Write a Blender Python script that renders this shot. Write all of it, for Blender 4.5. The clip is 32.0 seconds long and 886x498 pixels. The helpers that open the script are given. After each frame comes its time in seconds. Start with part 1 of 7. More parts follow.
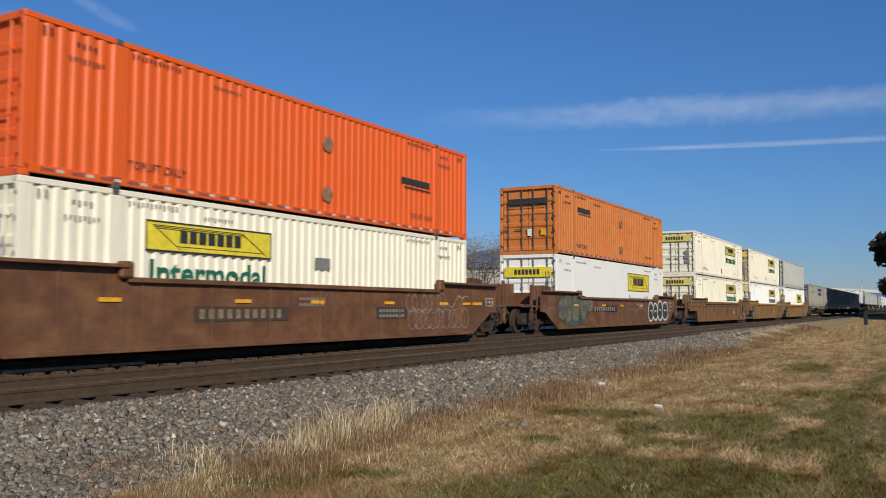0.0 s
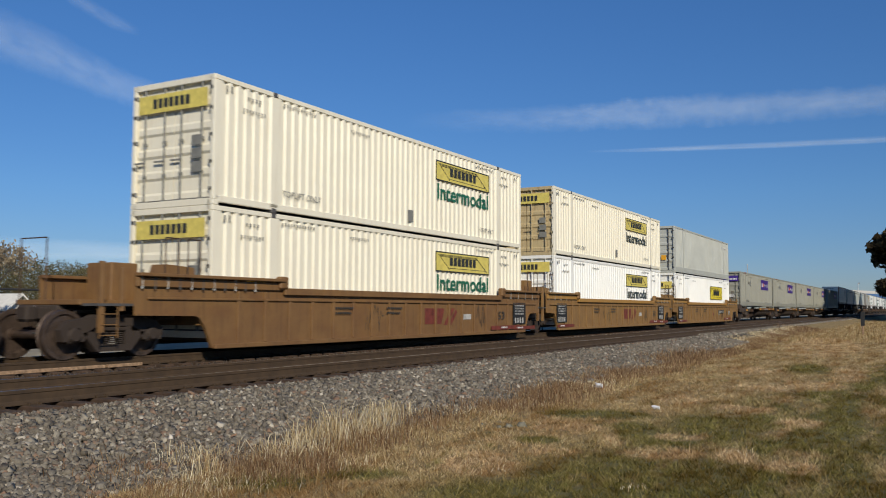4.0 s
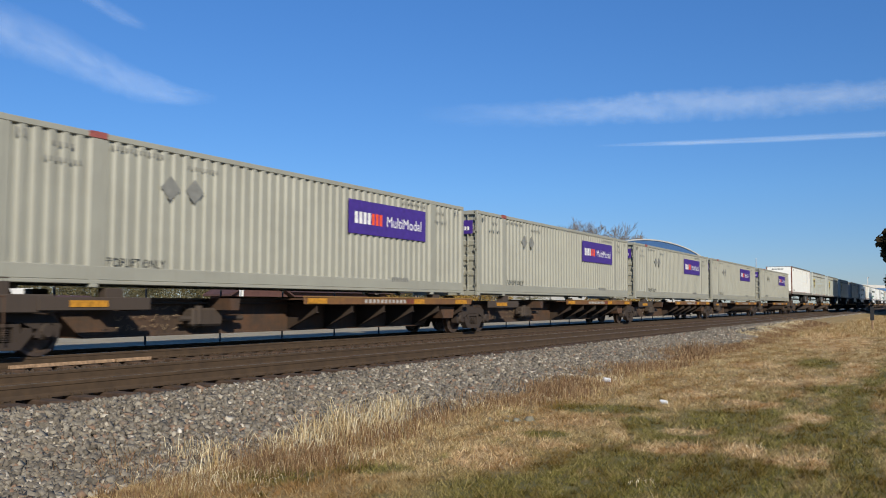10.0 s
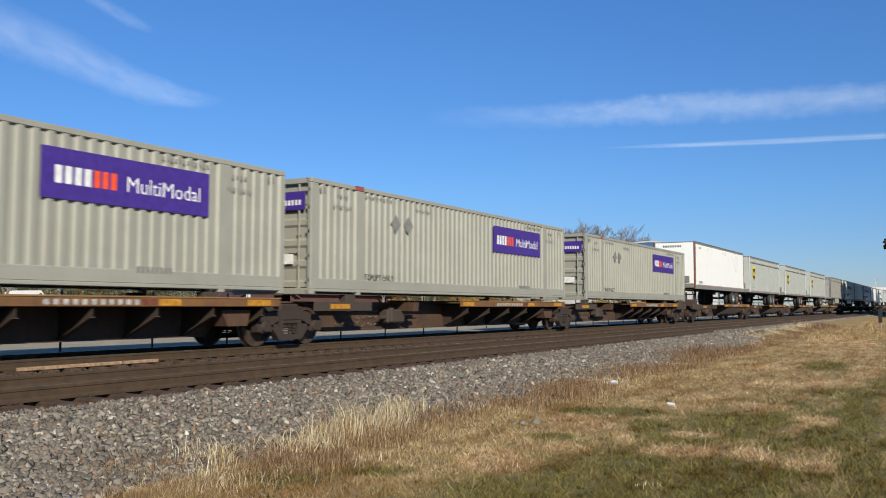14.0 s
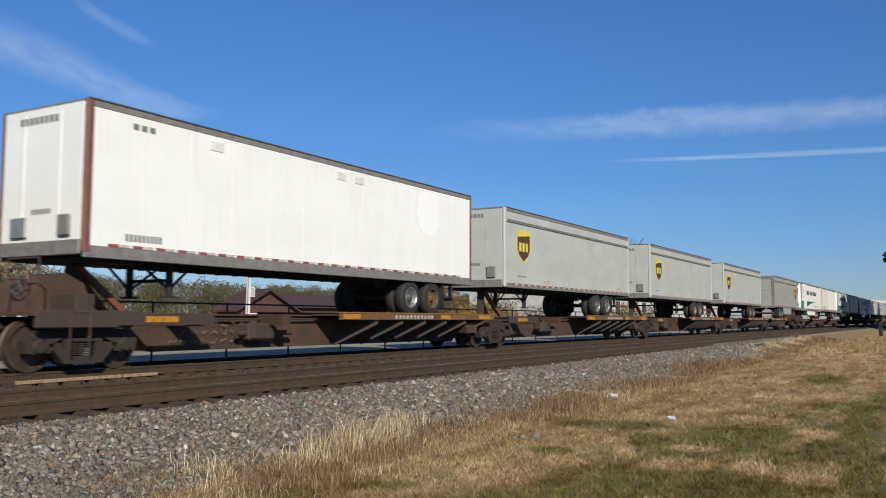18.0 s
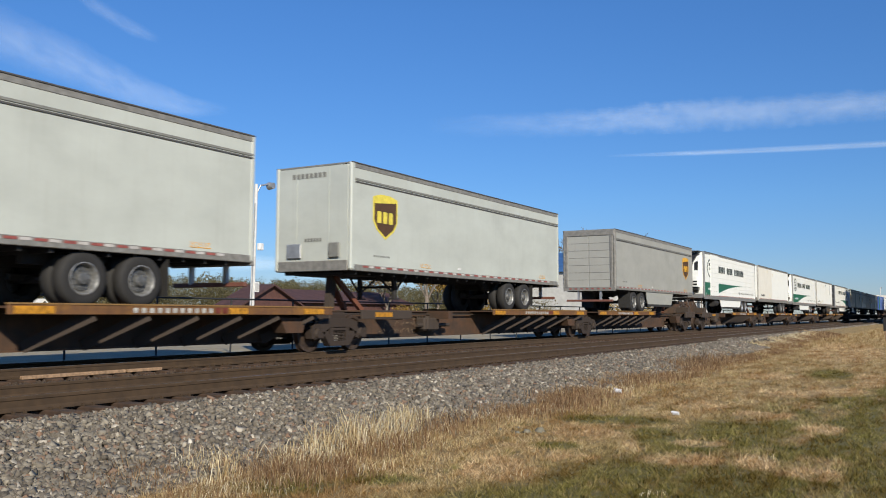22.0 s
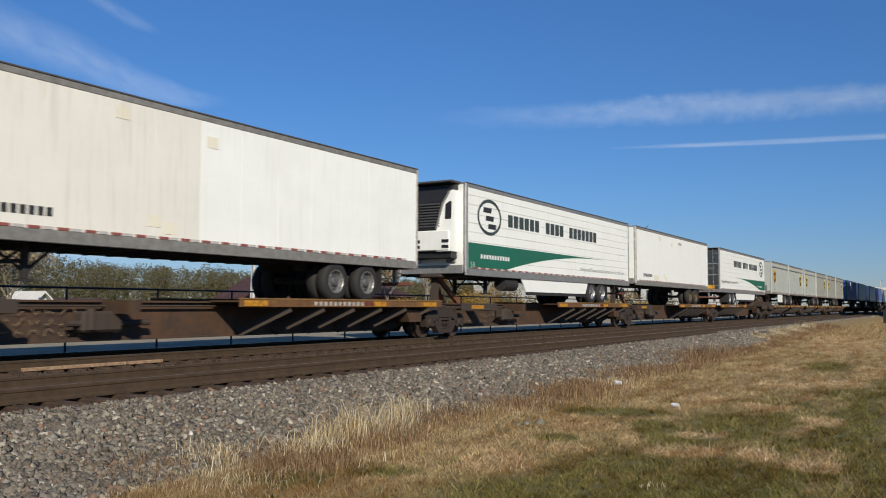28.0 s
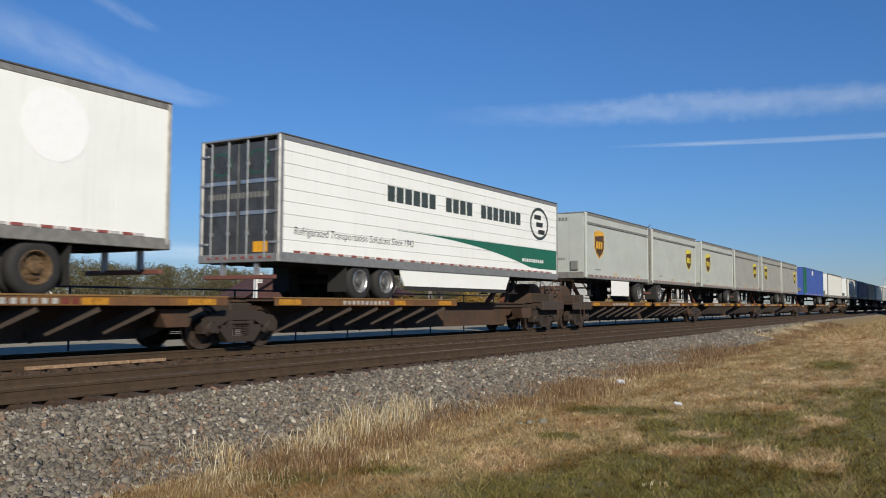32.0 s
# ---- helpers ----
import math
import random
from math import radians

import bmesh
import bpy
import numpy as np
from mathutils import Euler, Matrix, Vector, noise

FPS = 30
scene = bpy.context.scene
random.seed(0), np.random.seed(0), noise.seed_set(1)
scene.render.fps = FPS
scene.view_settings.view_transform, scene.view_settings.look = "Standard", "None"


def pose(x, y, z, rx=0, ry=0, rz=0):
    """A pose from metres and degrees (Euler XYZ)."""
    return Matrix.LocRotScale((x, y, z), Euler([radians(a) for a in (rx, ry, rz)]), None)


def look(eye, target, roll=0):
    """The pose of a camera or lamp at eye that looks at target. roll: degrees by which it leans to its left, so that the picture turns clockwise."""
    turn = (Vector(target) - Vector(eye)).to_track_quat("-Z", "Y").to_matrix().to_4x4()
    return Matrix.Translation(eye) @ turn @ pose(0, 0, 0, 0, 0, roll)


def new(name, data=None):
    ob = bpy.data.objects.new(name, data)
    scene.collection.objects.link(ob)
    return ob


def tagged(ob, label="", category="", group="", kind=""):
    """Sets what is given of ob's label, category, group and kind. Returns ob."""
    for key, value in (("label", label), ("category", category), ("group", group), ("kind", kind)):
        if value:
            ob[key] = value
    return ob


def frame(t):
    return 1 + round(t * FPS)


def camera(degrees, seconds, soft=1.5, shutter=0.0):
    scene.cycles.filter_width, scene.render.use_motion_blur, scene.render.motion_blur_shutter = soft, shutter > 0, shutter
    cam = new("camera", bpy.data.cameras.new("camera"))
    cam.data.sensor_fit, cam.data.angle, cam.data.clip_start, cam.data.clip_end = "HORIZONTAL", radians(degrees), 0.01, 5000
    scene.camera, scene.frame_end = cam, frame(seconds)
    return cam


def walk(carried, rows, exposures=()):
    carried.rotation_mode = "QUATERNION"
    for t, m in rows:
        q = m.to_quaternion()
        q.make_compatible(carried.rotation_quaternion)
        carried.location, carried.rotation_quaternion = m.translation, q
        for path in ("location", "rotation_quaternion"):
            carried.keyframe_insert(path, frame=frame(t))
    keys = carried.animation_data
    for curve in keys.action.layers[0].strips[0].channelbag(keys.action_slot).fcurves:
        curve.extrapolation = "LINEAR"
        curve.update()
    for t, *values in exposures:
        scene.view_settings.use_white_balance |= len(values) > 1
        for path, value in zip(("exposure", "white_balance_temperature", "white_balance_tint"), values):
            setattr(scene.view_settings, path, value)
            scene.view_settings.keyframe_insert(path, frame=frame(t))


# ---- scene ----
# ---- camera: a hand-held stand beside the line, turning a little ----
EYE = 1.55
LENS = 54.82
cam = camera(LENS, 32.0, soft=1.0, shutter=0.22)
# seconds, heading from the line's normal, tilt up
AIM = [
    (0.0, 60.257, 3.929), (0.5, 60.300, 3.921), (1.0, 60.344, 3.914), (1.5, 60.375, 3.902), (2.0, 60.388, 3.904),
    (2.5, 60.377, 3.932), (3.0, 60.381, 3.965), (3.5, 60.413, 3.982), (5.5, 60.413, 4.035), (6.0, 60.403, 3.995),
    (6.5, 60.377, 3.948), (7.0, 60.309, 3.884), (7.5, 60.212, 3.817), (8.0, 60.126, 3.759), (8.5, 60.053, 3.696),
    (9.0, 60.000, 3.644), (9.5, 59.964, 3.625), (10.0, 59.905, 3.630), (10.5, 59.808, 3.648), (11.0, 59.724, 3.672),
    (11.5, 59.655, 3.691), (12.0, 59.581, 3.694), (12.5, 59.517, 3.694), (13.0, 59.480, 3.697),
    (13.5, 59.468, 3.718), (14.0, 59.471, 3.783), (14.5, 59.532, 3.878), (16.5, 59.720, 4.578),
    (17.0, 59.610, 4.656), (17.5, 59.536, 4.680), (18.0, 59.484, 4.663), (18.5, 59.454, 4.622),
    (19.0, 59.440, 4.566), (19.5, 59.408, 4.513), (20.0, 59.343, 4.478), (20.5, 59.273, 4.445),
    (21.0, 59.227, 4.411), (21.5, 59.209, 4.380), (22.0, 59.227, 4.333), (22.5, 59.276, 4.271),
    (23.0, 59.326, 4.193), (23.5, 59.358, 4.106), (24.0, 59.362, 4.031), (24.5, 59.340, 3.965),
    (25.0, 59.316, 3.909), (25.5, 59.299, 3.870), (27.5, 59.172, 3.844), (28.0, 59.209, 3.815),
    (28.5, 59.217, 3.765), (29.0, 59.224, 3.706), (29.5, 59.225, 3.646), (30.0, 59.206, 3.604),
    (30.5, 59.174, 3.604), (31.0, 59.121, 3.644), (31.5, 59.059, 3.699), (32.0, 59.025, 3.735),
]


def aim(heading, tilt):
    h, e = radians(heading), radians(tilt)
    way = Vector((math.sin(h) * math.cos(e), math.cos(h) * math.cos(e), math.sin(e)))
    eye = Vector((0, 0, EYE))
    return look(eye, eye + way, 0.19)


walk(cam, [(t, aim(h, e)) for t, h, e in AIM], exposures=[(0.0, -0.05), (3.0, -0.1), (6.0, -0.22), (7.0, -0.14), (8.0, -0.04), (9.0, 0.0), (10.0, 0.27), (12.0, 0.33), (14.0, 0.36), (17.0, 0.2), (19.0, 0.08), (20.0, 0.28), (23.0, 0.32), (25.0, 0.35), (28.0, 0.02), (32.0, 0.05)])

# ---- sky and sun ----
SUN_EL, SUN_AZ = radians(28), radians(221)
world = bpy.data.worlds.new("sky")
scene.world = world
world.use_nodes = True
wn = world.node_tree.nodes
sky = wn.new("ShaderNodeTexSky")
sky.sky_type, sky.sun_disc = "NISHITA", False
sky.sun_elevation, sky.sun_rotation = SUN_EL, SUN_AZ
sky.air_density, sky.dust_density, sky.ozone_density = 1.15, 0.0, 3.2
sky.altitude = 2200
deep = wn.new("ShaderNodeHueSaturation")
deep.inputs["Saturation"].default_value = 1.15
world.node_tree.links.new(sky.outputs[0], deep.inputs["Color"])
clear = wn.new("ShaderNodeMix")
clear.data_type, clear.blend_type = "RGBA", "MULTIPLY"
clear.inputs["Factor"].default_value = 1.0
# a dull autumn haze low down, a clearer blue above
height = wn.new("ShaderNodeSeparateXYZ")
world.node_tree.links.new(wn.new("ShaderNodeTexCoord").outputs["Generated"], height.inputs[0])
haze = wn.new("ShaderNodeValToRGB")
haze.color_ramp.elements.new(0.14)
haze.color_ramp.elements.new(0.34)
for el_, (at_, tone_) in zip(haze.color_ramp.elements, ((0.02, (0.505, 0.58, 0.8)), (0.13, (0.66, 0.83, 1.05)), (0.34, (0.84, 1.07, 1.33)), (1.0, (0.82, 1.03, 1.26)))):
    el_.position, el_.color = at_, (*tone_, 1)
world.node_tree.links.new(height.outputs["Z"], haze.inputs[0])
world.node_tree.links.new(haze.outputs[0], clear.inputs["B"])
world.node_tree.links.new(deep.outputs[0], clear.inputs["A"])
world.node_tree.links.new(clear.outputs["Result"], wn["Background"].inputs[0])
wn["Background"].inputs[1].default_value = 0.08
sun_data = bpy.data.lights.new("sun", "SUN")
sun_data.energy, sun_data.angle, sun_data.color = 4.5, radians(0.5), (1.0, 0.915, 0.765)
sun = new("sun", sun_data)
sun_dir = Vector((math.sin(SUN_AZ) * math.cos(SUN_EL), math.cos(SUN_AZ) * math.cos(SUN_EL), math.sin(SUN_EL)))
sun.matrix_world = look(sun_dir * 60, (0, 0, 0))


# ---- materials ----
def node_set(name):
    m = bpy.data.materials.new(name)
    m.use_nodes = True
    nt = m.node_tree
    return m, nt, nt.nodes["Principled BSDF"]


def ramp(nt, fac, stops):
    r = nt.nodes.new("ShaderNodeValToRGB")
    els = r.color_ramp.elements
    while len(els) < len(stops):
        els.new(0.5)
    for e, (p, c) in zip(els, stops):
        e.position, e.color = p, (*c, 1) if len(c) == 3 else c
    nt.links.new(fac, r.inputs[0])
    return r.outputs[0]


def noise_tex(nt, vec, scale, detail=4, rough=0.6):
    n = nt.nodes.new("ShaderNodeTexNoise")
    n.inputs["Scale"].default_value, n.inputs["Detail"].default_value, n.inputs["Roughness"].default_value = scale, detail, rough
    nt.links.new(vec, n.inputs["Vector"])
    return n.outputs["Fac"]


def stretched(nt, scale, where="Object"):
    c = nt.nodes.new("ShaderNodeTexCoord")
    m = nt.nodes.new("ShaderNodeMapping")
    m.inputs["Scale"].default_value = scale
    nt.links.new(c.outputs[where], m.inputs["Vector"])
    return m.outputs["Vector"]


def mix(nt, fac, a, b, how="MIX"):
    m = nt.nodes.new("ShaderNodeMix")
    m.data_type, m.blend_type = "RGBA", how
    for sock, v in ((m.inputs["Factor"], fac), (m.inputs["A"], a), (m.inputs["B"], b)):
        if isinstance(v, (int, float)):
            sock.default_value = v
        elif isinstance(v, tuple):
            sock.default_value = (*v, 1)
        else:
            nt.links.new(v, sock)
    return m.outputs["Result"]


def bump(nt, bsdf, height, strength, distance=0.01):
    b = nt.nodes.new("ShaderNodeBump")
    b.inputs["Strength"].default_value, b.inputs["Distance"].default_value = strength, distance
    nt.links.new(height, b.inputs["Height"])
    nt.links.new(b.outputs[0], bsdf.inputs["Normal"])





def place(nt):
    g = nt.nodes.new("ShaderNodeNewGeometry")
    return g


def paint(name, base, dirt=(0.16, 0.11, 0.07), amount=0.35, rough=0.45, metal=0.0, streak=1.0, rust=0.0, grain=0.15, dust=None):
    """Weathered paint: broad fading, rain streaks and spots of dirt or rust."""
    m, nt, b = node_set(name)
    broad = noise_tex(nt, stretched(nt, (0.5, 0.5, 0.9)), 1.3, 5)
    runs = noise_tex(nt, stretched(nt, (5.0, 5.0, 0.25)), 2.2, 6, 0.7)
    spots = noise_tex(nt, stretched(nt, (1, 1, 1)), 9.0, 8, 0.75)
    fade = tuple(min(1, c * (0.84 if max(base) < 0.7 else 0.93) + 0.008) for c in base)
    col = mix(nt, ramp(nt, broad, [(0.35, (0, 0, 0)), (0.7, (1, 1, 1))]), base, fade)
    if dust:
        col = mix(nt, ramp(nt, noise_tex(nt, stretched(nt, (0.55, 0.55, 0.8)), 2.3, 8, 0.68), [(0.42, (0, 0, 0)), (0.66, (0.75, 0.75, 0.75))]), col, dust)
    run = ramp(nt, runs, [(0.52, (0, 0, 0)), (0.8, (amount * streak,) * 3)])
    col = mix(nt, run, col, dirt)
    spot = ramp(nt, spots, [(0.6 - 0.08 * rust, (0, 0, 0)), (0.78, (min(1, amount * 0.6 + rust),) * 3)])
    col = mix(nt, spot, col, (0.17, 0.065, 0.025) if rust else dirt)
    nt.links.new(col, b.inputs["Base Color"])
    nt.links.new(ramp(nt, broad, [(0.2, (rough - 0.1,) * 3), (0.8, (rough + 0.15,) * 3)]), b.inputs["Roughness"])
    b.inputs["Metallic"].default_value = metal
    bump(nt, b, spots, grain, 0.006)
    return m


def plain(name, base, rough=0.5, metal=0.0, vary=0.15, scale=6.0):
    m, nt, b = node_set(name)
    n = noise_tex(nt, stretched(nt, (1, 1, 1)), scale, 6, 0.65)
    dark = tuple(c * (1 - vary * 1.6) for c in base)
    lite = tuple(min(1, c * (1 + vary)) for c in base)
    nt.links.new(ramp(nt, n, [(0.3, dark), (0.72, lite)]), b.inputs["Base Color"])
    b.inputs["Roughness"].default_value, b.inputs["Metallic"].default_value = rough, metal
    bump(nt, b, n, 0.12, 0.004)
    return m


ORANGE = paint("orange_paint", (0.72, 0.105, 0.006), (0.25, 0.05, 0.01), 0.3)
ORANGE_OLD = paint("faded_orange_paint", (0.56, 0.165, 0.03), (0.2, 0.08, 0.035), 0.5, dust=(0.6, 0.215, 0.055))
CREAM = paint("cream_paint", (0.79, 0.745, 0.6), (0.4, 0.28, 0.15), 0.4)
CREAM_RUSTY = paint("rusty_cream_paint", (0.5, 0.4, 0.22), (0.17, 0.08, 0.03), 1.0, rust=0.6)
WHITE = paint("white_paint", (0.83, 0.83, 0.785), (0.4, 0.36, 0.28), 0.25)
WHITE_TRAILER = paint("white_trailer_panel", (0.87, 0.88, 0.83), (0.5, 0.47, 0.4), 0.26, rough=0.35, grain=0.05)
GREY_BOX = paint("grey_container_paint", (0.45, 0.465, 0.42), (0.28, 0.26, 0.21), 0.25)
STONE_GREY = paint("warm_grey_paint", (0.3, 0.297, 0.245), (0.2, 0.17, 0.12), 0.3)
PARCEL_GREY = paint("grey_trailer_panel", (0.49, 0.515, 0.465), (0.3, 0.28, 0.23), 0.2, rough=0.35, grain=0.05)
PARCEL_DARK = paint("dull_grey_trailer_panel", (0.36, 0.36, 0.325), (0.25, 0.23, 0.18), 0.25, rough=0.4, grain=0.05)
BLUE_BOX = paint("blue_container_paint", (0.06, 0.12, 0.42), (0.05, 0.06, 0.12), 0.3)
GREEN_BOX = paint("green_paint", (0.013, 0.135, 0.08), (0.02, 0.06, 0.04), 0.3)
BROWN_WELL = paint("brown_wagon_paint", (0.115, 0.045, 0.018), (0.04, 0.022, 0.012), 0.8, rough=0.6, rust=0.2, dust=(0.21, 0.1, 0.04))
GREEN_PATCH = paint("green_primer", (0.075, 0.095, 0.06), (0.05, 0.04, 0.03), 0.6, rough=0.7)
MUSTARD = paint("mustard_wagon_paint", (0.25, 0.14, 0.043), (0.085, 0.048, 0.022), 0.95, rough=0.65, rust=0.12, dust=(0.19, 0.1, 0.034))
MUSTARD_WORN = paint("worn_mustard_wagon_paint", (0.2, 0.105, 0.034), (0.07, 0.038, 0.018), 1.0, rough=0.65, rust=0.2, dust=(0.14, 0.066, 0.024))
MUSTARD_BRIGHT = paint("bright_mustard_paint", (0.36, 0.19, 0.042), (0.11, 0.06, 0.024), 0.8, rough=0.55, rust=0.08)
MUSTARD_OLD = paint("old_mustard_paint", (0.135, 0.062, 0.024), (0.05, 0.026, 0.014), 0.8, rough=0.7, rust=0.2, dust=(0.27, 0.125, 0.02))
SPINE = paint("rusty_wagon_steel", (0.056, 0.034, 0.021), (0.026, 0.017, 0.012), 0.8, rough=0.75, rust=0.2, dust=(0.115, 0.052, 0.022))
SPINE_DARK = paint("dark_wagon_steel", (0.05, 0.035, 0.025), (0.02, 0.016, 0.013), 0.6, rough=0.8)
BOGIE = paint("bogie_casting", (0.034, 0.022, 0.015), (0.022, 0.016, 0.012), 0.6, rough=0.8, grain=0.4)
WHEEL = plain("wheel_steel", (0.12, 0.085, 0.065), 0.5, 0.6, 0.3)
TREAD = plain("bright_tread_steel", (0.5, 0.48, 0.46), 0.3, 0.9)
SAFETY = plain("yellow_safety_paint", (0.75, 0.36, 0.02), 0.5)
RUBBER = plain("tyre_rubber", (0.022, 0.021, 0.02), 0.8)
ALLOY = plain("bright_alloy", (0.62, 0.62, 0.62), 0.35, 0.85)
STEEL_DOOR = plain("stainless_door", (0.12, 0.12, 0.118), 0.42, 0.6, 0.3, 2)
RAIL_TRIM = plain("grey_aluminium_trim", (0.34, 0.335, 0.32), 0.45, 0.5)
TRIM_GREY = plain("dull_grey_rail_trim", (0.25, 0.24, 0.215), 0.5, 0.2, 0.2)
POST_PALE = plain("weathered_pale_post", (0.46, 0.44, 0.39), 0.5, 0.1, 0.25)
WHITE_AGED = paint("stained_white_trailer_panel", (0.78, 0.755, 0.67), (0.42, 0.36, 0.27), 0.5, rough=0.4, grain=0.05)
DARK_TRIM = plain("dark_trim", (0.1, 0.095, 0.09), 0.55, 0.2)
MAROON_TRIM = plain("maroon_trim", (0.17, 0.07, 0.05), 0.6)
BLACK = plain("black_paint", (0.02, 0.02, 0.02), 0.5)
UNDER = plain("black_underframe", (0.025, 0.023, 0.022), 0.75)
SIGN_YELLOW = plain("yellow_sign", (0.74, 0.6, 0.04), 0.45)
SIGN_YELLOW_OLD = plain("faded_yellow_sign", (0.66, 0.55, 0.13), 0.55)
GREEN_INK = plain("green_lettering", (0.015, 0.13, 0.07), 0.5)
BLACK_INK = plain("black_lettering", (0.03, 0.032, 0.03), 0.5)
NAME_INK = plain("dark_green_grey_lettering", (0.045, 0.06, 0.055), 0.5)
GREY_INK = plain("grey_lettering", (0.2, 0.2, 0.18), 0.6)
VENT_DISC = plain("weathered_vent_disc", (0.27, 0.15, 0.09), 0.7, 0, 0.3, 8)
WHITE_INK = plain("white_lettering", (0.72, 0.72, 0.7), 0.5)
PURPLE = plain("purple_sign", (0.055, 0.025, 0.22), 0.45)
RED_INK = plain("orange_red_lettering", (0.8, 0.09, 0.02), 0.5)
RED = plain("red_reflector", (0.3, 0.085, 0.07), 0.5, 0, 0.3, 20)
WHITE_REFLECT = plain("white_reflector", (0.5, 0.47, 0.44), 0.5)
SHIELD_BROWN = plain("brown_shield", (0.09, 0.045, 0.018), 0.45)
SHIELD_GOLD = plain("gold_shield", (0.72, 0.6, 0.08), 0.4)
SHIELD_AMBER = plain("amber_shield", (0.72, 0.38, 0.03), 0.4)
RAIL_SIDE = plain("rusty_rail", (0.054, 0.032, 0.015), 0.85, 0.0, 0.22)
RAIL_TOP = plain("worn_rail_head", (0.22, 0.18, 0.15), 0.35, 0.8, 0.15)
TIE = plain("weathered_tie_timber", (0.066, 0.038, 0.022), 0.9, 0, 0.35, 5)
GALV = plain("galvanised_steel", (0.4, 0.41, 0.42), 0.5, 0.6)
FENCE_BLACK = plain("dark_fence_steel", (0.03, 0.032, 0.034), 0.6)


# ---- mesh tools ----
class Shape:
    """Collects corners and faces for one mesh."""

    def __init__(self):
        self.v, self.f = [], []

    def add(self, pts, faces):
        n = len(self.v)
        self.v += [tuple(p) for p in pts]
        self.f += [tuple(i + n for i in q) for q in faces]
        return self

    def box(self, x0, x1, y0, y1, z0, z1, c=0.0):
        """A box; with c its twelve edges are chamfered."""
        if c <= 0:
            p = [(x, y, z) for x in (x0, x1) for y in (y0, y1) for z in (z0, z1)]
            return self.add(p, [(0, 1, 3, 2), (4, 6, 7, 5), (0, 4, 5, 1), (2, 3, 7, 6), (0, 2, 6, 4), (1, 5, 7, 3)])
        c = min(c, (x1 - x0) * 0.45, (y1 - y0) * 0.45, (z1 - z0) * 0.45)
        p = []
        for x, sx in ((x0, 1), (x1, -1)):
            for y, sy in ((y0, 1), (y1, -1)):
                for z, sz in ((z0, 1), (z1, -1)):
                    p += [(x, y + sy * c, z + sz * c), (x + sx * c, y, z + sz * c), (x + sx * c, y + sy * c, z)]
        k = lambda i, j, l, a: ((i * 2 + j) * 2 + l) * 3 + a
        f = []
        for i in (0, 1):
            f.append((k(i, 0, 0, 0), k(i, 1, 0, 0), k(i, 1, 1, 0), k(i, 0, 1, 0)))
            f.append((k(0, i, 0, 1), k(1, i, 0, 1), k(1, i, 1, 1), k(0, i, 1, 1)))
            f.append((k(0, 0, i, 2), k(1, 0, i, 2), k(1, 1, i, 2), k(0, 1, i, 2)))
            for j in (0, 1):
                f.append((k(i, j, 0, 0), k(i, j, 1, 0), k(i, j, 1, 1), k(i, j, 0, 1)))
                f.append((k(i, 0, j, 0), k(i, 1, j, 0), k(i, 1, j, 2), k(i, 0, j, 2)))
                f.append((k(0, i, j, 1), k(1, i, j, 1), k(1, i, j, 2), k(0, i, j, 2)))
                for l in (0, 1):
                    f.append((k(i, j, l, 0), k(i, j, l, 1), k(i, j, l, 2)))
        return self.add(p, f)

    def rod(self, a, b, r, r2=None, n=8, caps=True):
        a, b = Vector(a), Vector(b)
        r2 = r if r2 is None else r2
        d = (b - a).normalized()
        s = d.cross(Vector((0, 0, 1)) if abs(d.z) < 0.9 else Vector((1, 0, 0))).normalized()
        u = d.cross(s)
        p = []
        for c, q in ((a, r), (b, r2)):
            p += [c + (s * math.cos(6.28319 * i / n) + u * math.sin(6.28319 * i / n)) * q for i in range(n)]
        f = [(i, (i + 1) % n, n + (i + 1) % n, n + i) for i in range(n)]
        if caps:
            f += [tuple(range(n))[::-1], tuple(range(n, 2 * n))]
        return self.add(p, f)

    def beam(self, a, b, w, h):
        """A square bar from a to b, w across and h deep."""
        a, b = Vector(a), Vector(b)
        d = (b - a).normalized()
        s = d.cross(Vector((0, 0, 1))).normalized() if abs(d.z) < 0.95 else Vector((1, 0, 0))
        u = s.cross(d)
        p = [c + s * i * w / 2 + u * j * h / 2 for c in (a, b) for i, j in ((-1, -1), (1, -1), (1, 1), (-1, 1))]
        return self.add(p, [(3, 2, 1, 0), (4, 5, 6, 7), (0, 1, 5, 4), (1, 2, 6, 5), (2, 3, 7, 6), (3, 0, 4, 7)])

    def prism(self, pts, y0, y1):
        """An outline in x, z pushed through from y0 to y1."""
        n = len(pts)
        p = [(x, y0, z) for x, z in pts] + [(x, y1, z) for x, z in pts]
        return self.add(p, [tuple(range(n)), tuple(range(n, 2 * n))[::-1]] + [(i, n + i, n + (i + 1) % n, (i + 1) % n) for i in range(n)])

    def lathe(self, c, prof, n=20, caps=True):
        """Rings of (y, radius) about the y axis through c."""
        p, f = [], []
        for y, r in prof:
            p += [(c[0] + r * math.cos(6.28319 * i / n), c[1] + y, c[2] + r * math.sin(6.28319 * i / n)) for i in range(n)]
        for k in range(len(prof) - 1):
            f += [(k * n + i, k * n + (i + 1) % n, (k + 1) * n + (i + 1) % n, (k + 1) * n + i) for i in range(n)]
        return self.add(p, f + ([tuple(range(n)), tuple(range((len(prof) - 1) * n, len(prof) * n))[::-1]] if caps else []))

